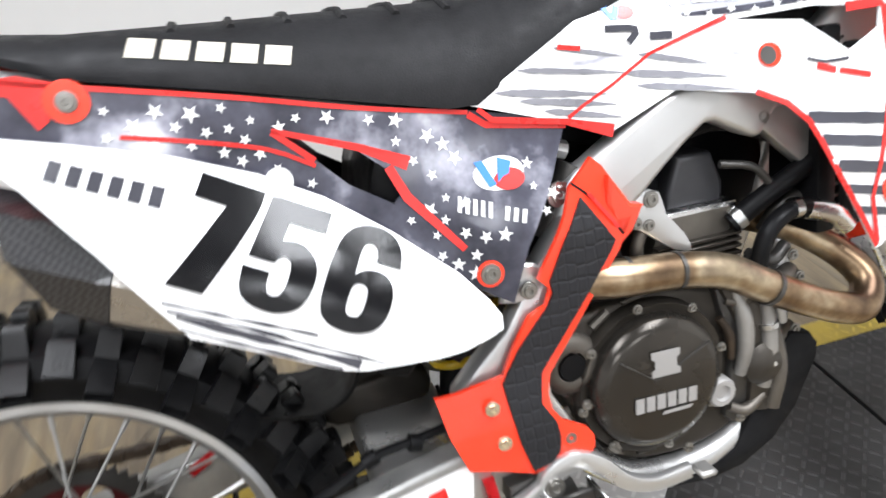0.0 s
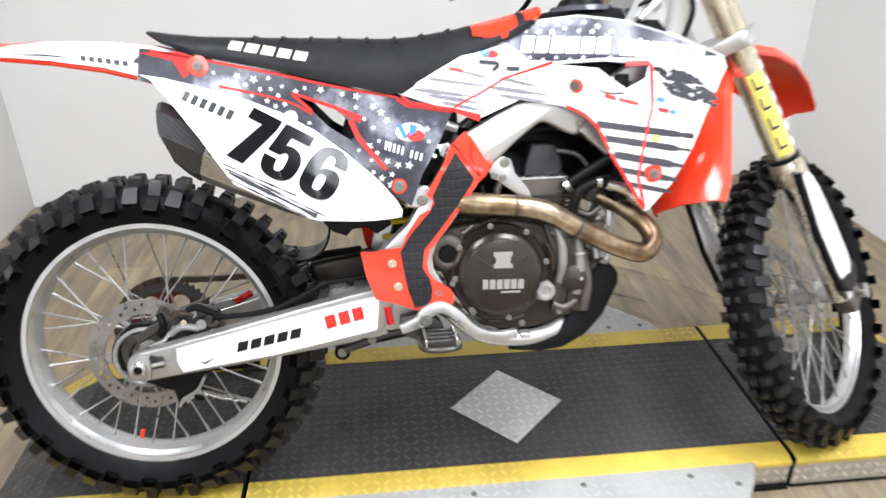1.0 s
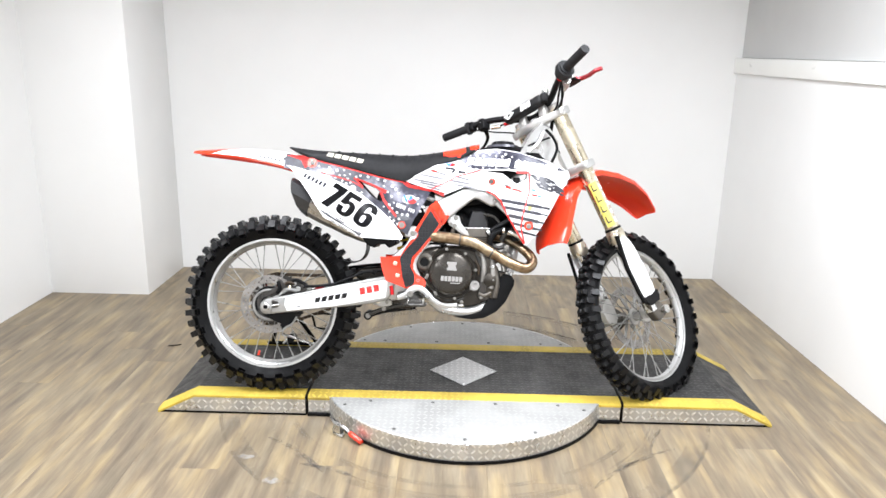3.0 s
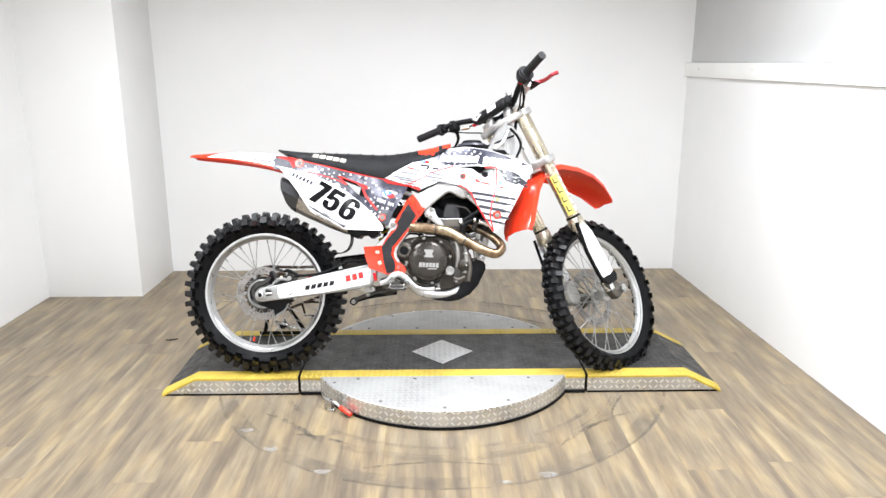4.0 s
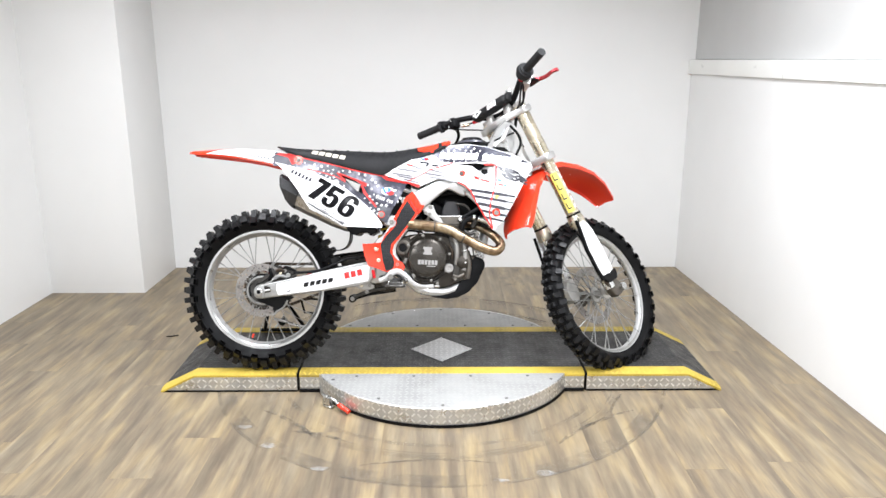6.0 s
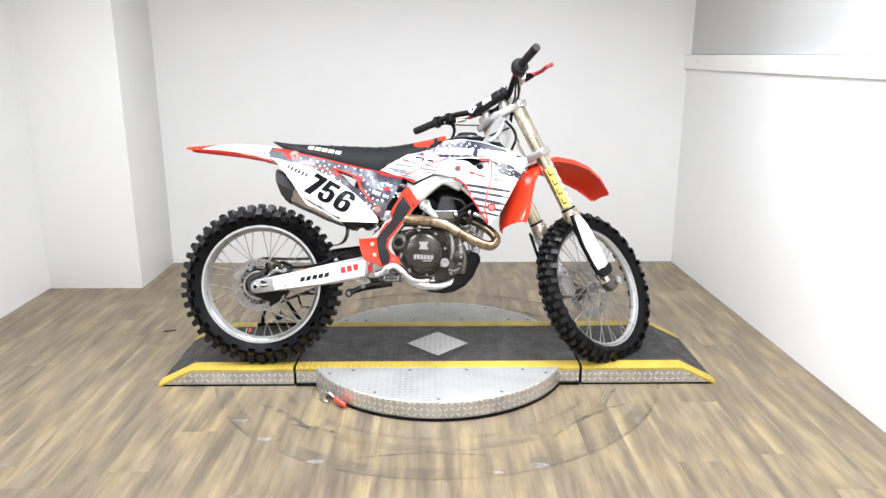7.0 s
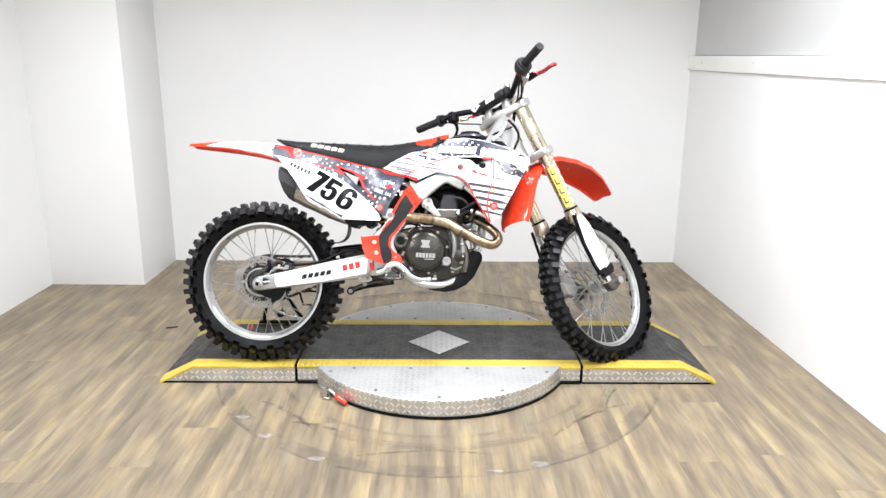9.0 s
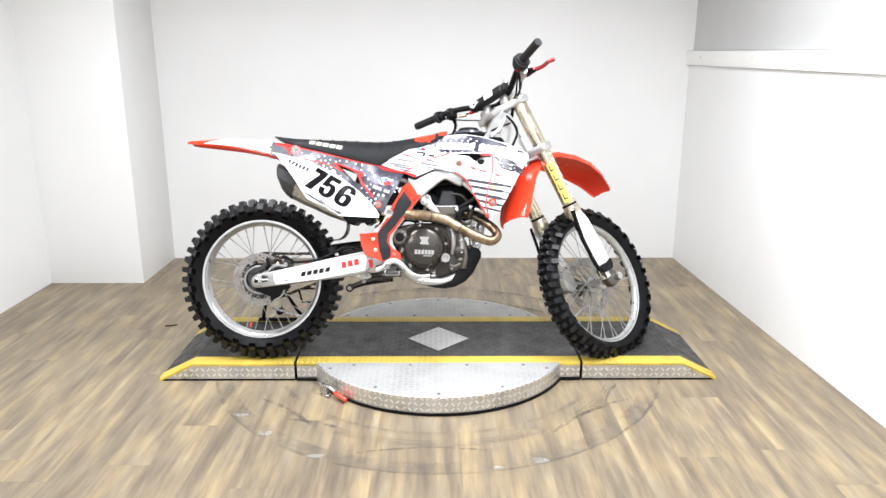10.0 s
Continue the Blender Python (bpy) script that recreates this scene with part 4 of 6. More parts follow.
part("end_cap", loft([muffler_ring(0.040, 0.022, slash=1.0), muffler_ring(0.022, 0.026, slash=1.0), muffler_ring(0.016, 0.044, slash=1.0), muffler_ring(0.022, 0.050, slash=1.0), muffler_ring(0.060, 0.053, slash=0.7), muffler_ring(0.097, 0.0535, slash=0.2), muffler_ring(0.099, 0.050, slash=0.2)]), CARBON, bike, "carbon-fibre silencer end cap", angle=25)

# swingarm, shock, chain
for s in (-1, 1):
    arm = prism(soft([(-0.285, 0.456), (-0.30, 0.372), (-0.50, 0.338), (-0.69, 0.316), (-0.752, 0.310), (-0.774, 0.322), (-0.774, 0.350), (-0.755, 0.366), (-0.715, 0.373), (-0.55, 0.408), (-0.40, 0.441)], 3), s * 0.108, s * 0.146, "y", 0.006, 3)
    swing = part("swingarm", arm, WORN_ALU, bike, "silver aluminium swingarm")
    if s < 0:
        sa = flat_surf(0.146)
        print_on("white_film", [[(-0.298, 0.448), (-0.306, 0.380), (-0.50, 0.345), (-0.674, 0.324), (-0.683, 0.345), (-0.682, 0.371), (-0.55, 0.399), (-0.40, 0.430)]], WHITE_PRINT, sa, swing, 0.0008, "white adhesive film")
        print_on("letter_block", blocks(5, (-0.575, 0.355), (-0.450, 0.377), (-0.5705, 0.374), 0.24), BLACK_PRINT, sa, swing, 0.0016, "black lettering blocks")
        print_on("letter_block", blocks(3, (-0.404, 0.388), (-0.326, 0.405), (-0.408, 0.413), 0.26), RED_PRINT, sa, swing, 0.0016, "red lettering blocks")
        print_on("mark", [[(-0.645, 0.342), (-0.632, 0.336), (-0.612, 0.350), (-0.632, 0.341)]], GREY_PRINT, sa, swing, 0.0016)
        part("axle_block", prism(soft([(-0.771, 0.322), (-0.755, 0.313), (-0.733, 0.316), (-0.731, 0.360), (-0.752, 0.364), (-0.770, 0.351)], 2), -0.153, -0.145, "y", 0.003, 2), WORN_ALU, swing, "worn grey axle block")
        part("axle_nut", lathe([(-0.152, 0.0155), (-0.160, 0.0155), (-0.162, 0.013), (-0.162, 0.0085), (-0.157, 0.008), (-0.157, 0.0001)], 12, "y", closed=False), STEEL, swing, "steel axle nut").location = (-0.752, 0, 0.338)
        # Solid black disc gives the nut its shaded hollow.
        part("axle_hole_shade", tube([(-0.752, -0.1565, 0.338), (-0.752, -0.1585, 0.338)], 0.0085, 14, curved=False), BLACK, swing)
        part("adjuster", prism(soft([(-0.730, 0.334), (-0.707, 0.337), (-0.707, 0.358), (-0.730, 0.362)], 1), -0.149, -0.1465, "y", 0.001, 1), GRIME, swing, "dark slot of the chain adjuster")
        part("adjuster_bolt", tube([(-0.729, -0.150, 0.343), (-0.704, -0.150, 0.346)], 0.0045, 8, curved=False), STEEL, swing, "steel adjuster bolt")
        bolt(-0.726, -0.149, 0.357, 0.0045, swing, GRIME)
part("swingarm_bridge", box_bm(-0.40, -0.112, 0.375, -0.28, 0.112, 0.44, 0.012, 3), FRAME_ALU, bike)
part("swingarm_pivot", tube([(-0.215, -0.13, 0.445), (-0.215, 0.13, 0.445)], 0.028, 16, curved=False), CAST, bike)
part("pivot_casting", prism(soft([(-0.30, 0.45), (-0.305, 0.376), (-0.25, 0.37), (-0.20, 0.40), (-0.19, 0.45), (-0.23, 0.475)], 2), -0.122, -0.09, "y", 0.006, 2), CAST, bike)
coil = [(-0.262 + 0.20 * t * 0.35 + 0.034 * math.cos(2 * math.pi * 6.5 * t), 0.034 * math.sin(2 * math.pi * 6.5 * t), 0.485 + 0.20 * t) for t in [k / 110 for k in range(111)]]
part("shock_spring", tube(coil, 0.0058, 8, curved=False), YELLOW_PAINT, bike, "yellow coil spring of the rear shock")
part("shock_body", tube([(-0.268, 0, 0.43), (-0.262, 0, 0.48), (-0.192, 0, 0.69), (-0.18, 0, 0.735)], 0.024, 14, curved=False), BLACK, bike)
part("shock_linkage", prism(stroke([(-0.20, 0.345), (-0.25, 0.333), (-0.318, 0.317), (-0.381, 0.299)], [0.040, 0.030, 0.018, 0.020], 4), -0.03, 0.03, "y", 0.004, 2), BLACK, bike, "black shock linkage arm")
part("linkage_eye", tube([(-0.381, -0.038, 0.298), (-0.381, 0.038, 0.298)], 0.0165, 16, curved=False), BLACK, bike, "black linkage eye")
bolt(-0.381, -0.038, 0.298, 0.008, bike)
part("linkage_rod", tube([(-0.375, -0.045, 0.306), (-0.31, -0.05, 0.331), (-0.24, -0.05, 0.345)], 0.008, 10), DARK_METAL, bike)
bolt(-0.318, -0.058, 0.328, 0.007, bike)
part("linkage_tab", prism(soft([(-0.375, 0.372), (-0.30, 0.372), (-0.285, 0.345), (-0.33, 0.338), (-0.37, 0.352)], 2), -0.075, -0.06, "y", 0.003, 1), CAST, bike)
bolt(-0.34, -0.075, 0.358, 0.007, bike, GOLD)
bolt(-0.305, -0.075, 0.356, 0.006, bike)
part("linkage_knuckle", prism(soft([(-0.30, 0.372), (-0.24, 0.365), (-0.20, 0.340), (-0.23, 0.326), (-0.29, 0.34)], 2), -0.05, 0.05, "y", 0.005, 2), ENGINE, bike)
chain = bmesh.new()
loop = [(-0.205, 0.478)] + [(-0.205 - 0.55 * k / 40, 0.478 - 0.030 * k / 40 - 0.013 * math.sin(math.pi * (k / 40) ** 1.5)) for k in range(1, 40)] + [(-0.755 + 0.108 * math.cos(a), 0.340 + 0.108 * math.sin(a)) for a in [math.pi / 2 + math.pi * k / 22 for k in range(23)]] + [(-0.755 + 0.55 * k / 40, 0.232 + 0.205 * k / 40) for k in range(1, 41)] + [(-0.205 + 0.022 * math.cos(a), 0.458 + 0.022 * math.sin(a)) for a in (-1.2, -0.4, 0.4, 1.2)]
for i, (x, z) in enumerate(loop):
    nx, nz = loop[(i + 1) % len(loop)]
    a = math.atan2(nz - z, nx - x)
    m = Matrix.Translation((x, 0.084, z)) @ Matrix.Rotation(-a, 4, "Y")
    w = 0.016 if i % 2 else 0.011
    bmesh.ops.create_cube(chain, size=1.0, matrix=m @ Matrix.Diagonal((0.0135, w, 0.012, 1)))
tagged(part("chain", chain, RUST, bike, "oily brown drive chain", smooth=False), kind="stuff")
spr = [(r * math.cos(2 * math.pi * k / 96), r * math.sin(2 * math.pi * k / 96)) for k in range(96) for r in ((0.111 if k % 2 else 0.103),)]
sprocket = part("sprocket", sheet(spr, flat_surf(0.088), 0.006, 0, [ellipse(0.0, 0.0, 0.082, 0.082, 36)], 0.2, 1), DARK_METAL, rear_wheel, "dark toothed rear sprocket", smooth=False)
web = sheet(ellipse(0, 0, 0.0835, 0.0835, 40), flat_surf(0.087), 0.005, 0, [ellipse(0.062 * math.cos(a), 0.062 * math.sin(a), 0.0195, 0.0195, 14) for a in [2 * math.pi * k / 6 for k in range(6)]] + [ellipse(0, 0, 0.034, 0.034, 20)], 0.2, 1)
part("sprocket_web", web, plain("worn_red_sprocket", (0.09, 0.014, 0.014), 0.4, 0.6, vary=0.4), rear_wheel, "worn dark red sprocket centre", smooth=False)
part("sprocket_hub", lathe([(0.082, 0.032), (0.090, 0.032), (0.090, 0.048), (0.082, 0.050)], 32, "y"), RED_ANODISED, rear_wheel, "red anodised sprocket ring")


def brake_disc(r, inner, y, side, parent, holes):
    gaps = [ellipse((r - 0.011 - 0.008 * (k % 2)) * math.cos(2 * math.pi * k / holes), (r - 0.011 - 0.008 * (k % 2)) * math.sin(2 * math.pi * k / holes), 0.0038, 0.0038, 8) for k in range(holes)]
    band = sheet(ellipse(0, 0, r, r, 72), flat_surf(y), 0.004, 0, gaps + [ellipse(0, 0, inner, inner, 48)], 0.5, side)
    part("brake_disc", band, DISC_STEEL, parent, "drilled steel brake disc", smooth=False)
    arms = bmesh.new()
    for k in range(6):
        a = 2 * math.pi * k / 6
        sheet(stroke([(0.030 * math.cos(a - 0.5), 0.030 * math.sin(a - 0.5)), (inner * 1.03 * math.cos(a), inner * 1.03 * math.sin(a))], [0.016, 0.010]), flat_surf(y - 0.0005), 0.004, 0, (), 0.5, side, arms)
    part("disc_carrier", arms, WORN_ALU, parent, smooth=False)


brake_disc(0.112, 0.082, 0.078, -1, rear_wheel, 40)
part("rear_caliper", prism(soft([(-0.724, 0.431), (-0.712, 0.436), (-0.698, 0.420), (-0.681, 0.425), (-0.660, 0.436), (-0.637, 0.430), (-0.614, 0.424), (-0.612, 0.405), (-0.630, 0.385), (-0.666, 0.381), (-0.691, 0.374), (-0.716, 0.368), (-0.726, 0.379), (-0.719, 0.409)], 2), -0.102, -0.058, "y", 0.006, 2), GRIME, bike, "grimy cast rear brake caliper")
bolt(-0.658, -0.102, 0.424, 0.008, bike, WORN_ALU)
bolt(-0.648, -0.102, 0.395, 0.007, bike, GRIME)
part("caliper_bracket", prism(stroke([(-0.77, 0.375), (-0.72, 0.40), (-0.66, 0.40)], 0.020, 4), -0.098, -0.086, "y", 0.003, 1), GRIME, bike)
for pts, rad, mat in (
    ([(-0.722, -0.10, 0.385), (-0.712, -0.108, 0.405), (-0.718, -0.106, 0.430)], 0.007, BLACK),
    ([(-0.700, -0.108, 0.388), (-0.677, -0.112, 0.402), (-0.645, -0.110, 0.396)], 0.007, WORN_ALU),
    ([(-0.665, -0.10, 0.430), (-0.645, -0.105, 0.436), (-0.612, -0.10, 0.418)], 0.007, BLACK),
    ([(-0.740, -0.105, 0.366), (-0.712, -0.112, 0.378), (-0.700, -0.108, 0.392)], 0.004, STEEL),
    ([(-0.690, -0.105, 0.420), (-0.675, -0.108, 0.428), (-0.655, -0.104, 0.420)], 0.006, RUST),
    ([(-0.640, -0.10, 0.410), (-0.622, -0.104, 0.398), (-0.608, -0.105, 0.406)], 0.006, GRIME),
):
    part("caliper_fitting", tube(pts, rad, 8), mat, bike)
for x, z, rad, mat in ((-0.640, 0.404, 0.008, WORN_ALU), (-0.672, 0.410, 0.005, GOLD), (-0.69, 0.400, 0.005, BOLT), (-0.625, 0.415, 0.006, GRIME)):
    bolt(x, -0.112, z, rad, bike, mat)
part("axle_flange", lathe([(-0.094, 0.052), (-0.097, 0.055), (-0.096, 0.061), (-0.090, 0.063), (-0.088, 0.052)], 36, "y"), WORN_ALU, rear_wheel, "silver ring round the hub")
part("hub_plate", lathe([(-0.082, 0.068), (-0.088, 0.066), (-0.088, 0.034), (-0.080, 0.030)], 36, "y", closed=False), DARK_METAL, rear_wheel, "dark oily hub plate")
for k in range(6):
    a = 2 * math.pi * k / 6 + 0.4
    bolt(0.044 * math.cos(a), -0.088, 0.044 * math.sin(a), 0.005, rear_wheel, GRIME)
part("rotor_edge_guard", prism(stroke([(-0.700, 0.238), (-0.689, 0.253), (-0.662, 0.270), (-0.645, 0.298)], [0.006, 0.009, 0.007, 0.006], 5), -0.114, -0.100, "y", 0.002, 1), WORN_ALU, bike, "worn bright edge of the disc guard")
part("chain_roller", tube([(-0.70, 0.06, 0.19), (-0.70, 0.11, 0.19)], 0.016, 14, curved=False), BLACK, bike)
part("chain_guard_rim", tube([(-0.735, 0.078, 0.165), (-0.715, 0.08, 0.185), (-0.694, 0.08, 0.219)], 0.004, 8), STEEL, bike)
part("mount_bracket", prism(soft([(-0.222, 0.646), (-0.196, 0.648), (-0.186, 0.628), (-0.200, 0.610), (-0.240, 0.612)], 2), -0.128, -0.118, "y", 0.003, 1), FRAME_ALU, bike, "silver subframe bracket")
part("swingarm_shoulder", prism(soft([(-0.44, 0.455), (-0.432, 0.476), (-0.37, 0.486), (-0.312, 0.490), (-0.29, 0.46), (-0.315, 0.430), (-0.42, 0.43)], 2), 0.03, 0.094, "y", 0.01, 3), ENGINE, bike, "cast swingarm shoulder")
part("hose_clip", tube([(-0.41, -0.117, 0.466), (-0.395, -0.117, 0.472)], 0.009, 10, curved=False), BLACK, bike)
part("hose_clip", tube([(-0.358, -0.114, 0.474), (-0.345, -0.114, 0.470)], 0.010, 10, curved=False), BLACK, bike)
part("chain_slider", tube([(-0.33, 0.06, 0.492), (-0.45, 0.075, 0.478), (-0.52, 0.08, 0.462)], 0.010, 8), BLACK, bike)
part("hub_guard", prism(stroke([(-0.80, 0.315), (-0.806, 0.36), (-0.775, 0.402), (-0.725, 0.405)], 0.010, 5), -0.095, -0.082, "y", 0.002, 1), BLACK, bike)
part("disc_guard", prism(soft([(-0.775, 0.303), (-0.725, 0.278), (-0.706, 0.272), (-0.700, 0.242), (-0.688, 0.255), (-0.662, 0.272), (-0.646, 0.300), (-0.615, 0.312), (-0.690, 0.322)], 1), -0.110, -0.104, "y", 0.002, 1), BLACK, bike, "black plastic disc guard")
part("brake_hose", tube([(-0.655, -0.095, 0.415), (-0.60, -0.105, 0.414), (-0.513, -0.115, 0.423), (-0.443, -0.117, 0.450), (-0.40, -0.117, 0.470), (-0.365, -0.115, 0.474), (-0.316, -0.112, 0.478)], 0.0055, 8), BLACK, bike)
part("chain_guide", tube([(-0.62, 0.085, 0.285), (-0.575, 0.085, 0.290), (-0.53, 0.085, 0.285), (-0.518, 0.085, 0.235), (-0.56, 0.085, 0.226), (-0.605, 0.085, 0.230), (-0.62, 0.085, 0.285)], 0.005, 8, curved=False), BLACK, bike, "black open chain guide")
part("red_adjuster", tube([(-0.613, 0.105, 0.382), (-0.577, 0.105, 0.401)], 0.0075, 10, curved=False), RED_ANODISED, bike)
part("mud_flap", prism(stroke([(-0.392, 0.615), (-0.388, 0.56), (-0.404, 0.521), (-0.440, 0.505), (-0.490, 0.513), (-0.530, 0.530)], 0.004, 5), -0.058, 0.058, "y"), BLACK, bike, "thin black rubber mud flap")
part("inner_fender", loft([[(x, y * w, z + dz * (1 - abs(y)) ) for y, dz in ((-1, 0), (-0.6, 0.02), (0, 0.03), (0.6, 0.02), (1, 0), (0.6, 0.012), (0, 0.02), (-0.6, 0.012))] for x, z, w in ((-0.395, 0.61, 0.075), (-0.43, 0.68, 0.08), (-0.52, 0.77, 0.085), (-0.64, 0.84, 0.085))], caps=True), BLACK, bike)
part("airbox", prism(soft([(-0.40, 0.60), (-0.24, 0.60), (-0.15, 0.68), (-0.13, 0.79), (-0.24, 0.82), (-0.33, 0.81), (-0.36, 0.70)], 2), -0.085, 0.085, "y", 0.01, 2), BLACK, bike, "black airbox")
part("shock_reservoir", tube([(-0.165, -0.088, 0.66), (-0.125, -0.092, 0.735)], 0.020, 14, curved=False), DARK_METAL, bike)
bolt(-0.155, -0.112, 0.712, 0.012, bike, STEEL)
part("bracket", prism(soft([(-0.400, 0.612), (-0.275, 0.612), (-0.268, 0.582), (-0.296, 0.566), (-0.312, 0.580), (-0.340, 0.578), (-0.352, 0.566), (-0.376, 0.575), (-0.392, 0.592)], 1), -0.145, 0.09, "y", 0.004, 1), BLACK, bike, "black plastic bracket under the airbox")

# skid plate, pedal, footrest
part("skid_plate", prism([(0.137, 0.476), (0.168, 0.468), (0.179, 0.452), (0.178, 0.432), (0.147, 0.368), (0.112, 0.330), (0.066, 0.306), (0.02, 0.300), (-0.045, 0.308), (0.01, 0.320), (0.054, 0.334), (0.083, 0.387), (0.103, 0.443)], -0.122, 0.122, "y", 0.005, 2), SKID, bike, "scuffed black plastic skid plate")
part("brake_pedal", prism(stroke([(-0.262, 0.380), (-0.226, 0.393), (-0.212, 0.409), (-0.186, 0.419), (-0.156, 0.405), (-0.122, 0.370), (-0.084, 0.354), (-0.036, 0.356)], [0.018, 0.024, 0.026, 0.024, 0.021, 0.020, 0.018, 0.018], 6), -0.161, -0.148, "y", 0.003, 2), FRAME_ALU, bike, "silver forged brake pedal")
part("pedal_tip", box_bm(-0.034, -0.176, 0.352, -0.012, -0.150, 0.361, 0.003, 1), CAST, bike)
bolt(-0.213, -0.161, 0.396, 0.010, bike)
rest = part("footrest", tube([(-0.190, -0.135, 0.362), (-0.222, -0.150, 0.362), (-0.226, -0.215, 0.362), (-0.200, -0.234, 0.362), (-0.163, -0.228, 0.362), (-0.155, -0.200, 0.362), (-0.160, -0.150, 0.362), (-0.190, -0.135, 0.362)], 0.0055, 8, steps=4), DARK_METAL, bike, "open steel footrest cage")
for k in range(4):
    part("tooth_bar", box_bm(-0.222, -0.222 + k * 0.021, 0.358, -0.160, -0.216 + k * 0.021, 0.376, 0.001, 1), DARK_METAL, rest)
for s in (-1, 1):
    part("tooth_rail", box_bm(-0.193 + s * 0.028, -0.232, 0.366, -0.188 + s * 0.028, -0.140, 0.381, 0.001, 1), STEEL, rest)
part("footrest", prism(soft([(-0.222, 0.135), (-0.225, 0.215), (-0.20, 0.232), (-0.165, 0.228), (-0.155, 0.205), (-0.165, 0.135)], 2), 0.352, 0.372, "z", 0.002, 1), DARK_METAL, bike, "toothed steel footrest")
part("footrest_bracket", prism(soft([(-0.26, 0.40), (-0.20, 0.40), (-0.175, 0.365), (-0.20, 0.345), (-0.25, 0.36)], 2), -0.145, -0.11, "y", 0.004, 2), DARK_METAL, bike)
part("pedal_spring", tube([(-0.285, -0.150, 0.425), (-0.280, -0.152, 0.392)], 0.007, 10, curved=False), RED_ANODISED, bike, "red anodised brake return clip")

# frame guards
for s in (-1, 1):
    shape = [(-0.136, 0.735), (-0.122, 0.748), (-0.112, 0.738), (-0.085, 0.690), (-0.0985, 0.660), (-0.104, 0.648), (-0.138, 0.604), (-0.176, 0.5535), (-0.199, 0.527), (-0.2045, 0.505), (-0.2025, 0.488), (-0.192, 0.472), (-0.178, 0.463), (-0.164, 0.4545), (-0.1565, 0.442), (-0.157, 0.428), (-0.1635, 0.418), (-0.178, 0.415), (-0.195, 0.4225), (-0.204, 0.420), (-0.232, 0.4165), (-0.27, 0.432), (-0.305, 0.4435), (-0.3205, 0.487), (-0.329, 0.533), (-0.309, 0.532), (-0.2515, 0.538), (-0.238, 0.564), (-0.215, 0.597), (-0.195, 0.605), (-0.1885, 0.622), (-0.2005, 0.635), (-0.194, 0.646), (-0.175, 0.676), (-0.163, 0.695), (-0.1515, 0.7225)]
    guard = part("frame_guard", sheet(shape, guard_surf, 0.006, 0, (), 0.02, s), RED, bike, "red plastic frame guard")
    pad = [(-0.1425, 0.711), (-0.127, 0.686), (-0.110, 0.660), (-0.116, 0.649), (-0.148, 0.605), (-0.1853, 0.5586), (-0.2092, 0.5315), (-0.2146, 0.4985), (-0.201, 0.474), (-0.198, 0.455), (-0.200, 0.4365), (-0.210, 0.426), (-0.2325, 0.421), (-0.244, 0.46), (-0.2506, 0.5026), (-0.2538, 0.5309), (-0.2306, 0.5644), (-0.1942, 0.6037), (-0.1864, 0.6178), (-0.1885, 0.631), (-0.1686, 0.67)]
    part("grip_pad", sheet(pad, guard_surf, 0.004, 0.003, (), 0.02, s), SCALED, guard, "black scaled rubber grip pad")
    # Thin black film paints the shade of the collar groove.
    part("collar_groove_shade", sheet(stroke([(-0.150, 0.727), (-0.128, 0.706), (-0.099, 0.664)], 0.0022, 2), guard_surf, 0.0006, 0.0008, (), 0.02, s), BLACK, guard, "black strip standing in for the shaded groove under the collar")
    part("pad_mark", sheet(stroke([(-0.134, 0.714), (-0.106, 0.673)], 0.004), guard_surf, 0.0006, 0.0046, (), 0.02, s), RED_PRINT, guard, "row of small red marks")
part("guard_fin", prism([(-0.110, 0.728), (-0.088, 0.694), (-0.072, 0.690), (-0.086, 0.664), (-0.100, 0.652), (-0.114, 0.700)], -0.142, -0.122, "y", 0.003, 1), RED, bike)
bolt(-0.185, -0.150, 0.447, 0.008, bike)
bolt(-0.271, -0.153, 0.510, 0.007, bike, GOLD)
bolt(-0.262, -0.153, 0.465, 0.007, bike, GOLD)
bolt(-0.208, -0.132, 0.622, 0.008, bike)

# ---- dirt bike: bodywork ----


SEAT_EDGE = [(-0.672, 0.914), (-0.597, 0.897), (-0.461, 0.866), (-0.355, 0.839), (-0.245, 0.816)]


def seat_ring(x, zt, zb, wt, wb, grow=0.0):
    h = zt - zb
    half = [(wb, zb), (wb * 1.02, zb + 0.30 * h), (wt + (wb - wt) * 0.35, zt - 0.30 * h), (wt * 0.92, zt - 0.08 * h - 0.002), (wt * 0.55, zt)]
    pts = [(-a - grow, b + grow * 0.5) for a, b in half] + [(0, zt + 0.001 + grow)] + [(a + grow, b + grow * 0.5) for a, b in half[::-1]] + [(0, zb)]
    return [(x, y, z) for y, z in pts]


SEAT = [(-0.694, 0.951, 0.944, 0.035, 0.04), (-0.66, 0.945, 0.924, 0.06, 0.075), (-0.60, 0.937, 0.900, 0.075, 0.096), (-0.46, 0.930, 0.869, 0.08, 0.110), (-0.355, 0.926, 0.843, 0.08, 0.115), (-0.265, 0.922, 0.821, 0.08, 0.118), (-0.235, 0.922, 0.820, 0.08, 0.118), (-0.20, 0.924, 0.839, 0.08, 0.115), (-0.13, 0.934, 0.872, 0.078, 0.108), (-0.03, 0.955, 0.911, 0.07, 0.096), (0.02, 0.968, 0.936, 0.06, 0.08), (0.04, 0.972, 0.955, 0.05, 0.06)]
seat = part("seat", loft([seat_ring(*r) for r in SEAT]), VINYL, bike, "black vinyl seat with a red nose", angle=60)
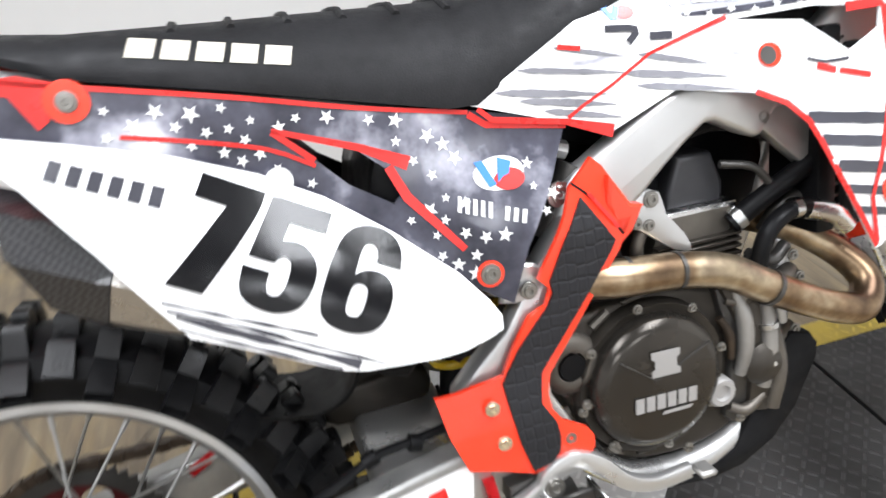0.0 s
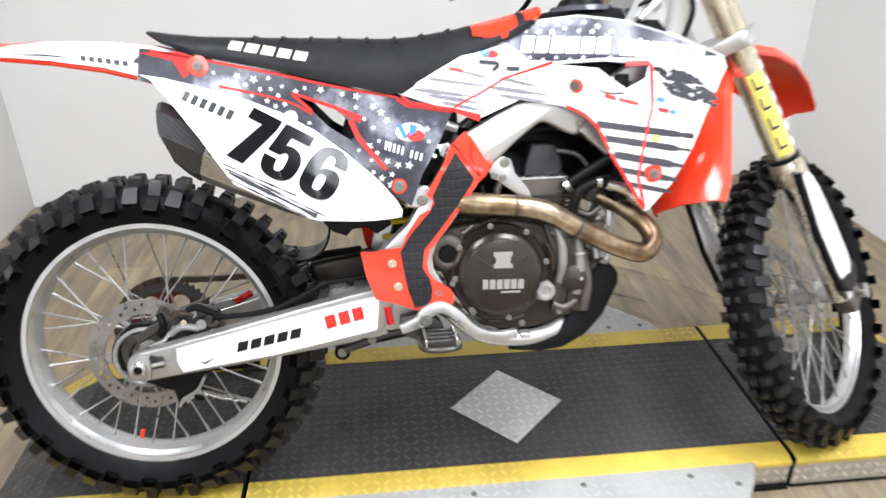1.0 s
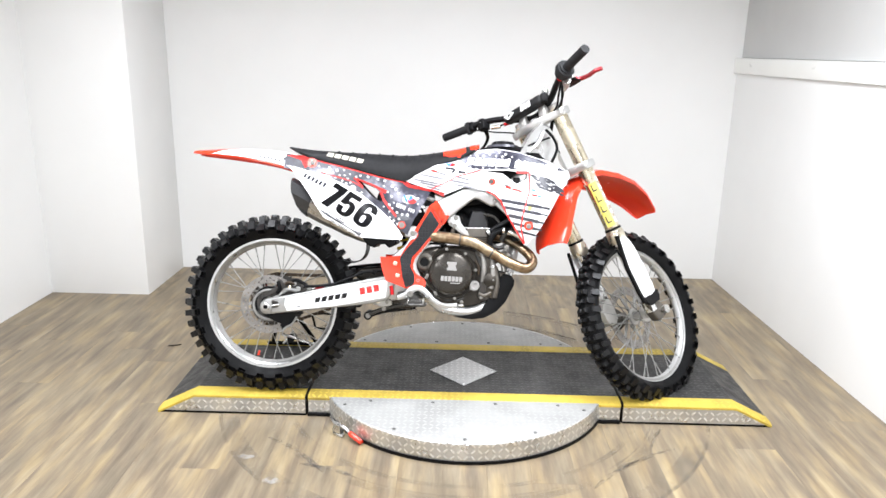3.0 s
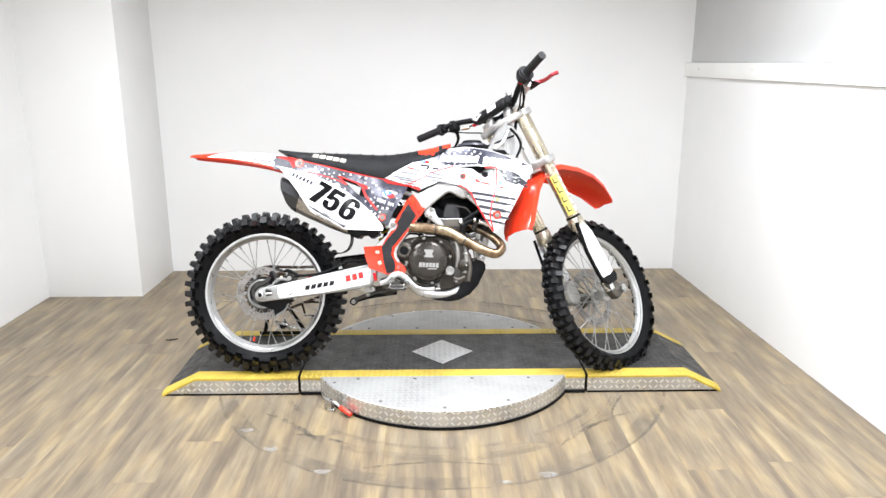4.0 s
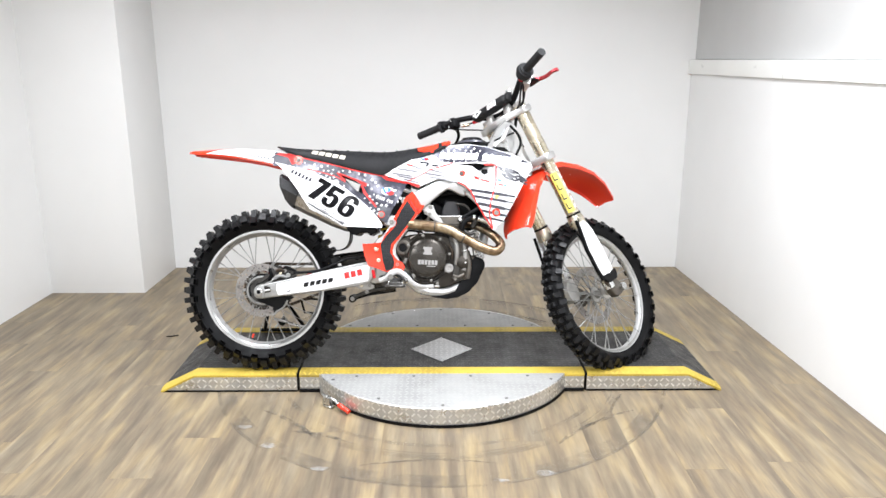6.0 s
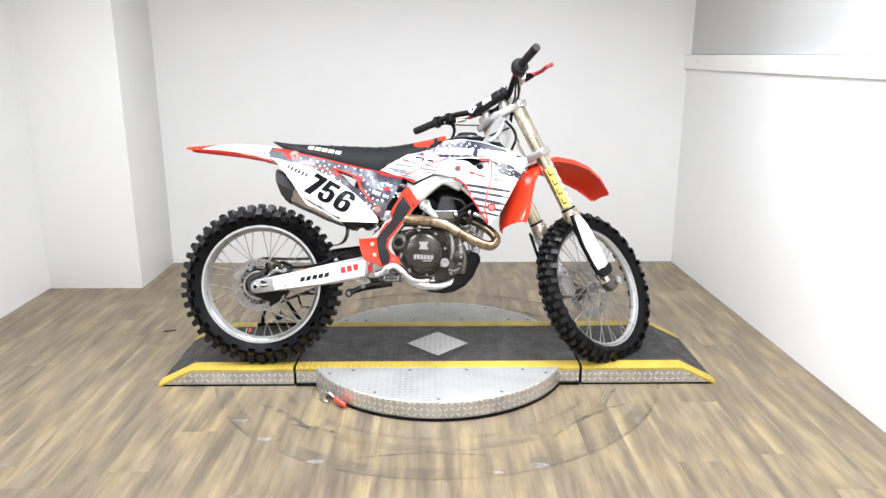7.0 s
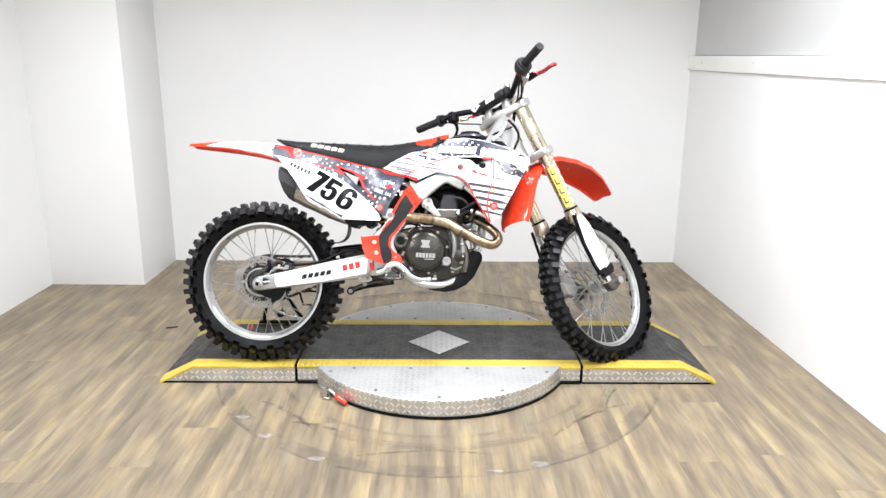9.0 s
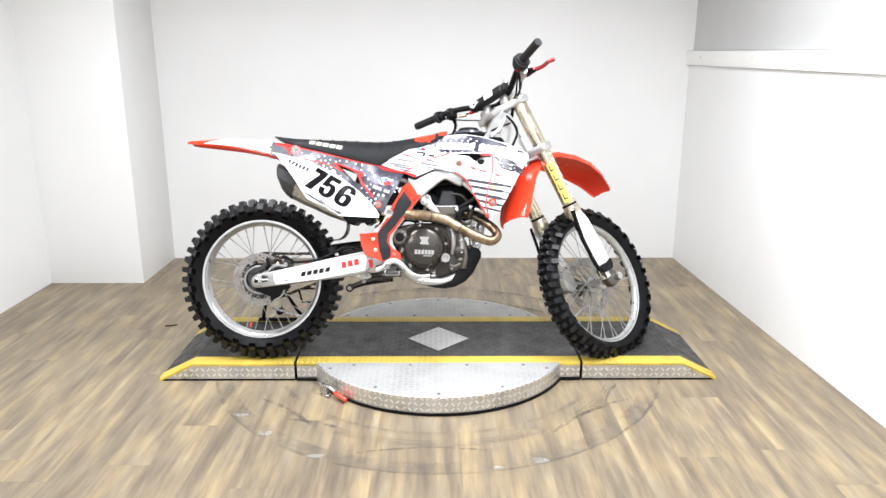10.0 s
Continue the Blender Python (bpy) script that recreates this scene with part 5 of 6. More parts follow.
part("red_nose", loft([seat_ring(*r, 0.0012) for r in ((-0.098, 0.9405, 0.918, 0.075, 0.095), (-0.06, 0.9485, 0.912, 0.073, 0.0985), (-0.035, 0.9538, 0.912, 0.071, 0.097), (-0.012, 0.9595, 0.930, 0.067, 0.088))]), RED, seat, "red vinyl panel")
part("red_nose", loft([seat_ring(*r, 0.0012) for r in ((0.004, 0.9638, 0.940, 0.064, 0.078), (0.02, 0.968, 0.938, 0.06, 0.079), (0.040, 0.972, 0.955, 0.05, 0.06))]), RED, seat)
for k in range(8):
    x = -0.50 + k * 0.052
    r = next(((a, b) for a, b in zip(SEAT, SEAT[1:]) if a[0] <= x <= b[0]))
    t = (x - r[0][0]) / (r[1][0] - r[0][0])
    ring = seat_ring(x, *[p + (q - p) * t for p, q in zip(r[0][1:], r[1][1:])])
    part("rib", tube(ring[3:8], 0.0040, 6, curved=False), VINYL, seat)


def seat_f(x, z):
    a, b = next(((a, b) for a, b in zip(SEAT, SEAT[1:]) if a[0] <= x <= b[0]), (SEAT[2], SEAT[3]))
    t = (x - a[0]) / (b[0] - a[0])
    ring = seat_ring(x, *[p + (q - p) * t for p, q in zip(a[1:], b[1:])])[:6]
    return max(along([(-p[1] * 0 + p[2], -p[1]) for p in ring], z), 0.02)

print_on("letter_block", blocks(5, (-0.545, 0.911), (-0.402, 0.883), (-0.539, 0.9265), 0.2), CREAM_PRINT, seat_f, seat, 0.0022, "cream lettering blocks", step=0.008)

fender_rows = [(-1.062, 0.926, 0.920, 0.045), (-1.045, 0.931, 0.917, 0.06), (-0.95, 0.937, 0.908, 0.078), (-0.85, 0.938, 0.896, 0.086), (-0.76, 0.934, 0.880, 0.09), (-0.68, 0.925, 0.858, 0.094), (-0.60, 0.905, 0.838, 0.094)]
fender = []
for x, zt, ze, w in fender_rows:
    over = [(-w, ze), (-w * 0.93, ze + (zt - ze) * 0.6), (-w * 0.6, zt - 0.002), (0, zt), (w * 0.6, zt - 0.002), (w * 0.93, ze + (zt - ze) * 0.6), (w, ze)]
    under = [(y * 0.96, z - 0.004) for y, z in over[::-1]]
    fender.append([(x, y, z) for y, z in over + under])
rear_fender = part("rear_fender", loft(fender), RED, bike, "red rear fender with white printed sides")


def fender_f(x, z):
    w, ze, zt = (along([(r[0], r[k]) for r in fender_rows], x) for k in (3, 2, 1))
    f = max(0.0, min(1.0, (z - ze) / max(0.006, zt - ze)))
    return w * (1 - 0.07 * f / 0.6) if f < 0.6 else w * (0.93 - 0.33 * (f - 0.6) / 0.4)


print_on("white_print", [[(-0.985, 0.914), (-0.90, 0.907), (-0.85, 0.901), (-0.76, 0.886), (-0.68, 0.863), (-0.60, 0.846), (-0.60, 0.902), (-0.68, 0.922), (-0.76, 0.9315), (-0.85, 0.935), (-0.92, 0.930)]], WHITE_PRINT, fender_f, rear_fender, 0.0045, step=0.012)
print_on("grey_print", [[(-0.94, 0.9155), (-0.86, 0.909), (-0.80, 0.903), (-0.86, 0.913)], [(-0.71, 0.893), (-0.60, 0.868), (-0.60, 0.882), (-0.70, 0.905)]], GREY_PRINT, fender_f, rear_fender, 0.0052, step=0.012)
print_on("letter_block", blocks(6, (-0.80, 0.900), (-0.715, 0.886), (-0.80, 0.909), 0.35), GREY_PRINT, fender_f, rear_fender, 0.0054, "grey marks")

# race digits: outline, counter, start along the baseline, width
SEVEN = [(0, 1), (1, 1), (1, 0.80), (0.60, 0), (0.04, 0), (0.50, 0.79), (0, 0.79)]
FIVE = [(0.10, 1), (0.95, 1), (0.95, 0.81), (0.42, 0.81), (0.40, 0.64)] + [(0.52, 0.67), (0.70, 0.66), (0.86, 0.60), (0.97, 0.49), (1.0, 0.34), (0.96, 0.17), (0.86, 0.07), (0.70, 0.01), (0.50, -0.01), (0.28, 0.01), (0.12, 0.07), (0.03, 0.18), (0.0, 0.35), (0.36, 0.35), (0.37, 0.23), (0.42, 0.16), (0.50, 0.145), (0.58, 0.165), (0.63, 0.24), (0.63, 0.41), (0.59, 0.49), (0.51, 0.52), (0.43, 0.50), (0.38, 0.44), (0.03, 0.44)]
SIX = [(0.99, 0.69), (0.97, 0.81), (0.90, 0.91), (0.76, 0.98), (0.56, 1.01), (0.34, 0.99), (0.17, 0.93), (0.05, 0.81), (0.0, 0.62), (0.0, 0.36), (0.03, 0.19), (0.12, 0.07), (0.29, 0.01), (0.50, -0.01), (0.72, 0.01), (0.89, 0.08), (0.98, 0.19), (1.0, 0.33), (0.98, 0.46), (0.90, 0.56), (0.77, 0.61), (0.62, 0.615), (0.48, 0.59), (0.37, 0.53), (0.37, 0.74), (0.41, 0.82), (0.50, 0.85), (0.59, 0.82), (0.63, 0.75), (0.63, 0.69)]
COUNTER = [(0.37, 0.40), (0.41, 0.455), (0.50, 0.475), (0.59, 0.455), (0.63, 0.40), (0.63, 0.23), (0.59, 0.165), (0.50, 0.145), (0.41, 0.165), (0.37, 0.23)]
DIGITS = [(SEVEN, [], -0.840, 0.055), (FIVE, [], -0.784, 0.065), (SIX, COUNTER, -0.711, 0.067)]
strip_outline = [(-0.69, 0.916)] + SEAT_EDGE + [(-0.190, 0.802), (-0.142, 0.786), (-0.168, 0.735), (-0.206, 0.672), (-0.228, 0.615)] + [(x, z - 0.012) for x, z in PANEL_EDGE[-2::-1]]
opening = [(-0.427, 0.825), (-0.360, 0.798), (-0.335, 0.775), (-0.324, 0.748), (-0.333, 0.740), (-0.372, 0.766)]
for s in (-1, 1):
    cover = part("side_cover", sheet(strip_outline, strip_surf, 0.003, 0, [opening], 0.03, s), SMOKE, bike, "smoky grey side cover printed with white stars")
    plate_outline = soft([(-0.690, 0.871), (-0.65, 0.863), (-0.602, 0.850), (-0.522, 0.825), (-0.454, 0.796), (-0.399, 0.763), (-0.342, 0.718), (-0.284, 0.664), (-0.256, 0.628)], 1) + [(-0.246, 0.610), (-0.249, 0.598), (-0.317, 0.600), (-0.395, 0.604), (-0.418, 0.611), (-0.505, 0.659), (-0.539, 0.677), (-0.593, 0.762), (-0.638, 0.822), (-0.672, 0.861)]
    number_panel = part("number_panel", sheet(plate_outline, side_surf, 0.003, 0.004, (), 0.03, s), WHITE, bike, "white plastic side number panel")
    if s > 0:
        continue
    rng = random.Random(4)
    stars = []
    while len(stars) < 46:
        x = rng.uniform(-0.575, -0.165)
        top_z = along(SEAT_EDGE, x) if x < -0.245 else 0.775 if x < -0.19 else 0.74
        low_z = along(PANEL_EDGE, x) if x < -0.26 else 0.66 + (x + 0.26) * 0.5
        z = rng.uniform(low_z + 0.006, top_z - 0.012)
        r = rng.uniform(0.0045, 0.0085)
        if -0.44 < x < -0.30 and 0.728 < z < 0.83 and abs(z - (0.785 - (x + 0.37) * 0.85)) < 0.040:
            continue
        if -0.262 < x < -0.195 and z > 0.70 or x < -0.48 and z > top_z - 0.018:
            continue
        if any(math.hypot(x - a, z - b) < 0.017 for a, b in stars):
            continue
        stars.append((x, z))
        sheet(star(x, z, r, rng.uniform(0, 1)), strip_surf, 0.0004, 0.0009, (), 0.05, -1, (star_bm := bmesh.new()) if len(stars) == 1 else star_bm)
    tagged(part("star_print", star_bm, WHITE_PRINT, cover, "small white printed stars", smooth=False), kind="stuff")
    trims = [stroke([(x, z - 0.002) for x, z in SEAT_EDGE], 0.0045, 3), stroke([(-0.245, 0.812), (-0.228, 0.799), (-0.142, 0.784)], 0.007, 1), stroke([(-0.56, 0.846), (-0.50, 0.831), (-0.44, 0.813), (-0.40, 0.790)], 0.004, 3), stroke([(-0.434, 0.829), (-0.358, 0.800), (-0.312, 0.776)], [0.005, 0.007, 0.014], 1), stroke([(-0.434, 0.828), (-0.40, 0.795)], 0.006), stroke([(-0.332, 0.776), (-0.319, 0.744), (-0.272, 0.684)], [0.009, 0.010, 0.007], 1), [(-0.69, 0.908), (-0.625, 0.908), (-0.60, 0.899), (-0.61, 0.868), (-0.62, 0.862), (-0.635, 0.892)]]
    print_on("red_trim", trims, RED_PRINT, strip_surf, cover, 0.0012, "red edging")
    print_on("red_ring", [ellipse(-0.593, 0.882, 0.0185, 0.0185), ellipse(-0.250, 0.653, 0.0145, 0.0145)], RED, strip_surf, cover, 0.0022, "red washer")
    bolt(-0.593, -0.1145, 0.882, 0.0075, cover)
    bolt(-0.250, -(strip_surf(-0.250, 0.653) + 0.002), 0.653, 0.009, cover)
    print_on("badge", [ellipse(-0.2235, 0.7505, 0.027, 0.0165)], WHITE_PRINT, strip_surf, cover, 0.0012)
    print_on("badge", [ellipse(-0.214, 0.7435, 0.0165, 0.0105)], RED_PRINT, strip_surf, cover, 0.0018, "red oval badge")
    print_on("badge", [[(-0.2475, 0.765), (-0.239, 0.7655), (-0.2285, 0.741), (-0.236, 0.739)], [(-0.2265, 0.7425), (-0.2225, 0.766), (-0.209, 0.760), (-0.2135, 0.749), (-0.220, 0.747)]], BLUE_PRINT, strip_surf, cover, 0.0026, "blue badge strokes")
    print_on("letter_block", blocks(5, (-0.275, 0.722), (-0.238, 0.7085), (-0.2715, 0.737), 0.5) + blocks(3, (-0.230, 0.706), (-0.204, 0.697), (-0.226, 0.719), 0.5), WHITE_PRINT, strip_surf, cover, 0.0014, "white lettering blocks")
    ps = side_surf
    for outline, hole, start, wide in DIGITS:
        put = [[(0.868 * (start + wide * u + 0.006 * h) + 0.496 * (0.361 + 0.0925 * h), -0.496 * (start + wide * u + 0.006 * h) + 0.868 * (0.361 + 0.0925 * h)) for u, h in rounded(loop)] for loop in (outline, hole) if loop]
        part("digit", sheet(put[0], ps, 0.0004, 0.0056, put[1:], 0.02, -1), BLACK_PRINT, number_panel, "black printed race digit")
    print_on("name_bar", blocks(6, (-0.6235, 0.8275), (-0.536, 0.786), (-0.616, 0.842), 0.4), GREY_PRINT, ps, number_panel, 0.005, "grey bars")
    rng = random.Random(9)
    dashes = []
    for a, b, w in (((-0.554, 0.714), (-0.434, 0.652), 0.004), ((-0.546, 0.699), (-0.401, 0.613), 0.010), ((-0.552, 0.706), (-0.46, 0.658), 0.003), ((-0.545, 0.687), (-0.418, 0.613), 0.004), ((-0.49, 0.672), (-0.375, 0.606), 0.003)):
        pts = [tuple(Vector(a).lerp(Vector(b), k / 9)) for k in range(10)]
        dashes.append(stroke(pts, [w * rng.uniform(0.2, 1.0) for _ in range(10)], 2))
    print_on("brushed_stripe", dashes, GREY_PRINT, ps, number_panel, 0.005, "dark brushed stripes")
    print_on("clip", [ellipse(-0.437, 0.786, 0.013, 0.013)], plain("pale_grey_plastic", (0.62, 0.63, 0.62), 0.5), ps, number_panel, 0.0058)

# shrouds and tank
shroud_outline = [(-0.243, 0.820), (-0.139, 0.875), (-0.028, 0.930), (0.03, 0.946), (0.107, 0.952), (0.19, 0.938), (0.265, 0.912), (0.372, 0.866), (0.378, 0.845), (0.33, 0.765), (0.258, 0.635), (0.215, 0.588), (0.206, 0.586), (0.146, 0.688), (0.118, 0.750), (0.095, 0.772), (0.069, 0.784), (-0.018, 0.800), (-0.095, 0.768), (-0.144, 0.787)]
window = [(0.050, 0.862), (0.125, 0.852), (0.175, 0.813), (0.214, 0.832), (0.219, 0.854), (0.14, 0.864)]
for s in (-1, 1):
    shroud = part("shroud", sheet(shroud_outline, shroud_surf, 0.003, 0, [window], 0.025, s), BRUSHED, bike, "white radiator shroud with grey and red print")
    if s > 0:
        continue
    sf = shroud_surf
    print_on("smoky_print", [[(-0.05, 0.915), (-0.028, 0.928), (0.03, 0.943), (0.107, 0.949), (0.19, 0.935), (0.265, 0.909), (0.365, 0.866), (0.30, 0.868), (0.232, 0.866), (0.14, 0.870), (0.05, 0.868), (0.0, 0.872), (-0.02, 0.895)]], SMOKE, sf, shroud, 0.0012, "smoky grey printed field", step=0.0125)
    print_on("name_bar", blocks(6, (-0.014, 0.886), (0.148, 0.876), (-0.003, 0.917), 0.16) + blocks(6, (0.164, 0.874), (0.326, 0.853), (0.174, 0.904), 0.16), WHITE_PRINT, sf, shroud, 0.0024, "white bars", step=0.0125)
    rng = random.Random(7)
    sb = bmesh.new()
    for k in range(26):
        x = -0.03 + 0.30 * k / 25
        z = (0.925 if k % 2 else 0.938) - 0.42 * max(0, x - 0.11) + rng.uniform(-0.004, 0.004)
        sheet(star(x, z, rng.uniform(0.005, 0.0075), rng.uniform(0, 1)), sf, 0.0004, 0.0022, (), 0.0125, -1, sb)
    for k in range(9):
        sheet(star(-0.02 + 0.024 * k, 0.872 + 0.004 * (k % 2) - 0.0008 * k, 0.005, 0.3 * k), sf, 0.0004, 0.0022, (), 0.0125, -1, sb)
    tagged(part("star_print", sb, WHITE_PRINT, shroud, "small white printed stars", smooth=False), kind="stuff")
    greys = []
    for za, zb, w in ((0.752, 0.722, 0.013), (0.726, 0.697, 0.012), (0.696, 0.668, 0.013), (0.667, 0.642, 0.011), (0.640, 0.620, 0.009)):
        xa = 0.118 + (0.752 - za) * 0.50
        xb = 0.30 - (0.752 - za) * 0.36
        n = 14
        greys.append(stroke([(xa + (xb - xa) * k / n, za + (zb - za) * k / n) for k in range(n + 1)], [w * rng.uniform(0.88, 1.06) if k < n - 2 else w * rng.uniform(0.3, 0.8) for k in range(n + 1)], 2))
    pale = []
    for za, xa, xb, w in ((0.828, -0.215, -0.095, 0.008), (0.816, -0.19, -0.085, 0.008), (0.802, -0.165, -0.08, 0.007), (0.846, -0.19, -0.07, 0.006), (0.862, -0.15, -0.07, 0.005), (0.842, -0.055, 0.02, 0.007), (0.826, -0.075, 0.04, 0.008), (0.811, -0.060, 0.05, 0.007)):
        n = 20
        pale.append(stroke([(xa + (xb - xa) * k / n, za - 0.020 * k / n) for k in range(n + 1)], [w * min(1.0, 0.15 + 6 * k / n, 0.1 + 2.2 * (n - k) / n) * rng.uniform(0.72, 1.05) for k in range(n + 1)], 2))
    print_on("brushed_stripe", greys, GREY_PRINT, sf, shroud, 0.001, "dark brushed stripes")
    print_on("brushed_stripe", pale, PALE_PRINT, sf, shroud, 0.001, "pale brushed stripes")
    splash = []
    for k in range(30):
        x = rng.uniform(0.235, 0.345)
        z = 0.845 - (x - 0.235) * 0.40 + rng.uniform(-0.030, 0.012)
        splash.append([(x + rng.uniform(0.6, 1.2) * 0.017 * math.cos(a), z - 0.006 * math.cos(a) + rng.uniform(0.5, 1.2) * 0.006 * math.sin(a)) for a in [2 * math.pi * j / 9 for j in range(9)]])
    print_on("splash_print", splash, GREY_PRINT, sf, shroud, 0.001, "ragged dark splashes", step=0.05)
    print_on("red_trim", [stroke([(-0.236, 0.816), (-0.222, 0.803), (-0.144, 0.788), (-0.092, 0.770)], [0.005, 0.006, 0.006, 0.014], 1), stroke([(-0.140, 0.791), (-0.122, 0.801), (-0.089, 0.816), (-0.043, 0.841), (0.045, 0.8655)], [0.004, 0.003, 0.003, 0.003, 0.005], 1), stroke([(0.066, 0.786), (0.097, 0.770), (0.118, 0.748), (0.146, 0.688), (0.207, 0.590)], 0.006, 1), stroke([(0.176, 0.858), (0.219, 0.858), (0.224, 0.852), (0.222, 0.78), (0.200, 0.705), (0.193, 0.651), (0.207, 0.594)], [0.010, 0.009, 0.008, 0.005, 0.005, 0.005, 0.006], 1)], RED_PRINT, sf, shroud, 0.0016, "red edging")
    print_on("red_ring", [ellipse(0.085, 0.8215, 0.0125, 0.0125), soft([(0.205, 0.668), (0.232, 0.672), (0.236, 0.648), (0.212, 0.643)], 4)], RED, sf, shroud, 0.002, "red washer")
    # Flat dark film for the shaded hole in the washer.
    print_on("hole_shade", [ellipse(0.0825, 0.8215, 0.0085, 0.0095)], DARK_METAL, sf, shroud, 0.003)
    bolt(0.222, -(shroud_surf(0.222, 0.657) + 0.003), 0.657, 0.008, shroud)
    print_on("red_mark", [stroke([(0.135, 0.803), (0.155, 0.796)], 0.007), stroke([(0.160, 0.795), (0.196, 0.785)], 0.006), stroke([(-0.145, 0.862), (-0.12, 0.857)], 0.005), stroke([(0.232, 0.774), (0.252, 0.770)], 0.007)], RED_PRINT, sf, shroud, 0.0016)
    print_on("grey_mark", [stroke([(0.125, 0.812), (0.145, 0.806), (0.172, 0.806)], 0.003, 3), stroke([(-0.09, 0.872), (-0.055, 0.867), (-0.065, 0.855)], 0.007, 3), stroke([(-0.04, 0.858), (-0.015, 0.856)], 0.008)], GREY_PRINT, sf, shroud, 0.0016)
    print_on("blue_mark", [stroke([(0.230, 0.793), (0.246, 0.790)], 0.007), stroke([(0.254, 0.7695), (0.266, 0.767)], 0.007), stroke([(-0.085, 0.893), (-0.078, 0.880)], 0.006), stroke([(-0.077, 0.880), (-0.070, 0.892)], 0.006)], BLUE_PRINT, sf, shroud, 0.0018)
    print_on("red_badge", [ellipse(-0.064, 0.885, 0.012, 0.007)], RED_PRINT, sf, shroud, 0.0016)
    print_on("yellow_mark", [ellipse(0.224, 0.722, 0.009, 0.007)], YELLOW_PRINT, sf, shroud, 0.002)
tank_rows = [(0.0, 0.945, 0.05), (0.06, 0.964, 0.065), (0.18, 0.972, 0.075), (0.27, 0.955, 0.07), (0.32, 0.90, 0.06)]
tank = part("fuel_tank", loft([[(x, -w * 1.35, 0.82), (x, -w * 1.35, zt - 0.06), (x, -w * 1.05, zt - 0.022), (x, -w * 0.6, zt - 0.004), (x, 0, zt), (x, w * 0.6, zt - 0.004), (x, w * 1.05, zt - 0.022), (x, w * 1.35, zt - 0.06), (x, w * 1.35, 0.82)] for x, zt, w in tank_rows]), BLACK, bike, "black fuel tank", angle=60)
part("filler_cap", lathe([(0.0, 0.046), (0.012, 0.046), (0.020, 0.040), (0.022, 0.03), (0.022, 0.0001)], 24, "z", closed=False), BLACK, tank, "black filler cap").location = (0.135, 0, 0.966)
part("filler_ring", lathe([(0.0, 0.066), (0.010, 0.060), (0.010, 0.048), (0.0, 0.046)], 32, "z"), GREY_PRINT, tank).location = (0.135, 0, 0.962)
part("head_gusset", loft([[(x, yc - w, z0), (x, yc - w, z1), (x, yc - w * 0.5, z1 + 0.012), (x, yc + w * 0.5, z1 + 0.012), (x, yc + w, z1), (x, yc + w, z0)] for x, yc, w, z0, z1 in ((0.16, 0.0, 0.090, 0.82, 0.88), (0.205, 0.0, 0.085, 0.83, 0.955), (0.235, 0.003, 0.078, 0.835, 1.010), (0.272, 0.008, 0.070, 0.835, 1.050), (0.310, 0.016, 0.062, 0.84, 1.040), (0.350, 0.026, 0.050, 0.85, 0.990))]), FRAME_ALU, bike, "silver steering head casting", angle=35)

# ---- dirt bike: front end ----
FORK = STEER @ Matrix.Translation((FRONT_X, 0, FRONT_Z)) @ Matrix.Rotation(-RAKE, 4, "Y") @ Matrix.Translation((-0.052, 0, 0))


def fork_part(name, bm, mat, label="", parent=None, **kw):
    ob = part(name, bm, mat, parent or bike, label, **kw)
    if parent is None:
        ob.matrix_local = FORK
    return ob


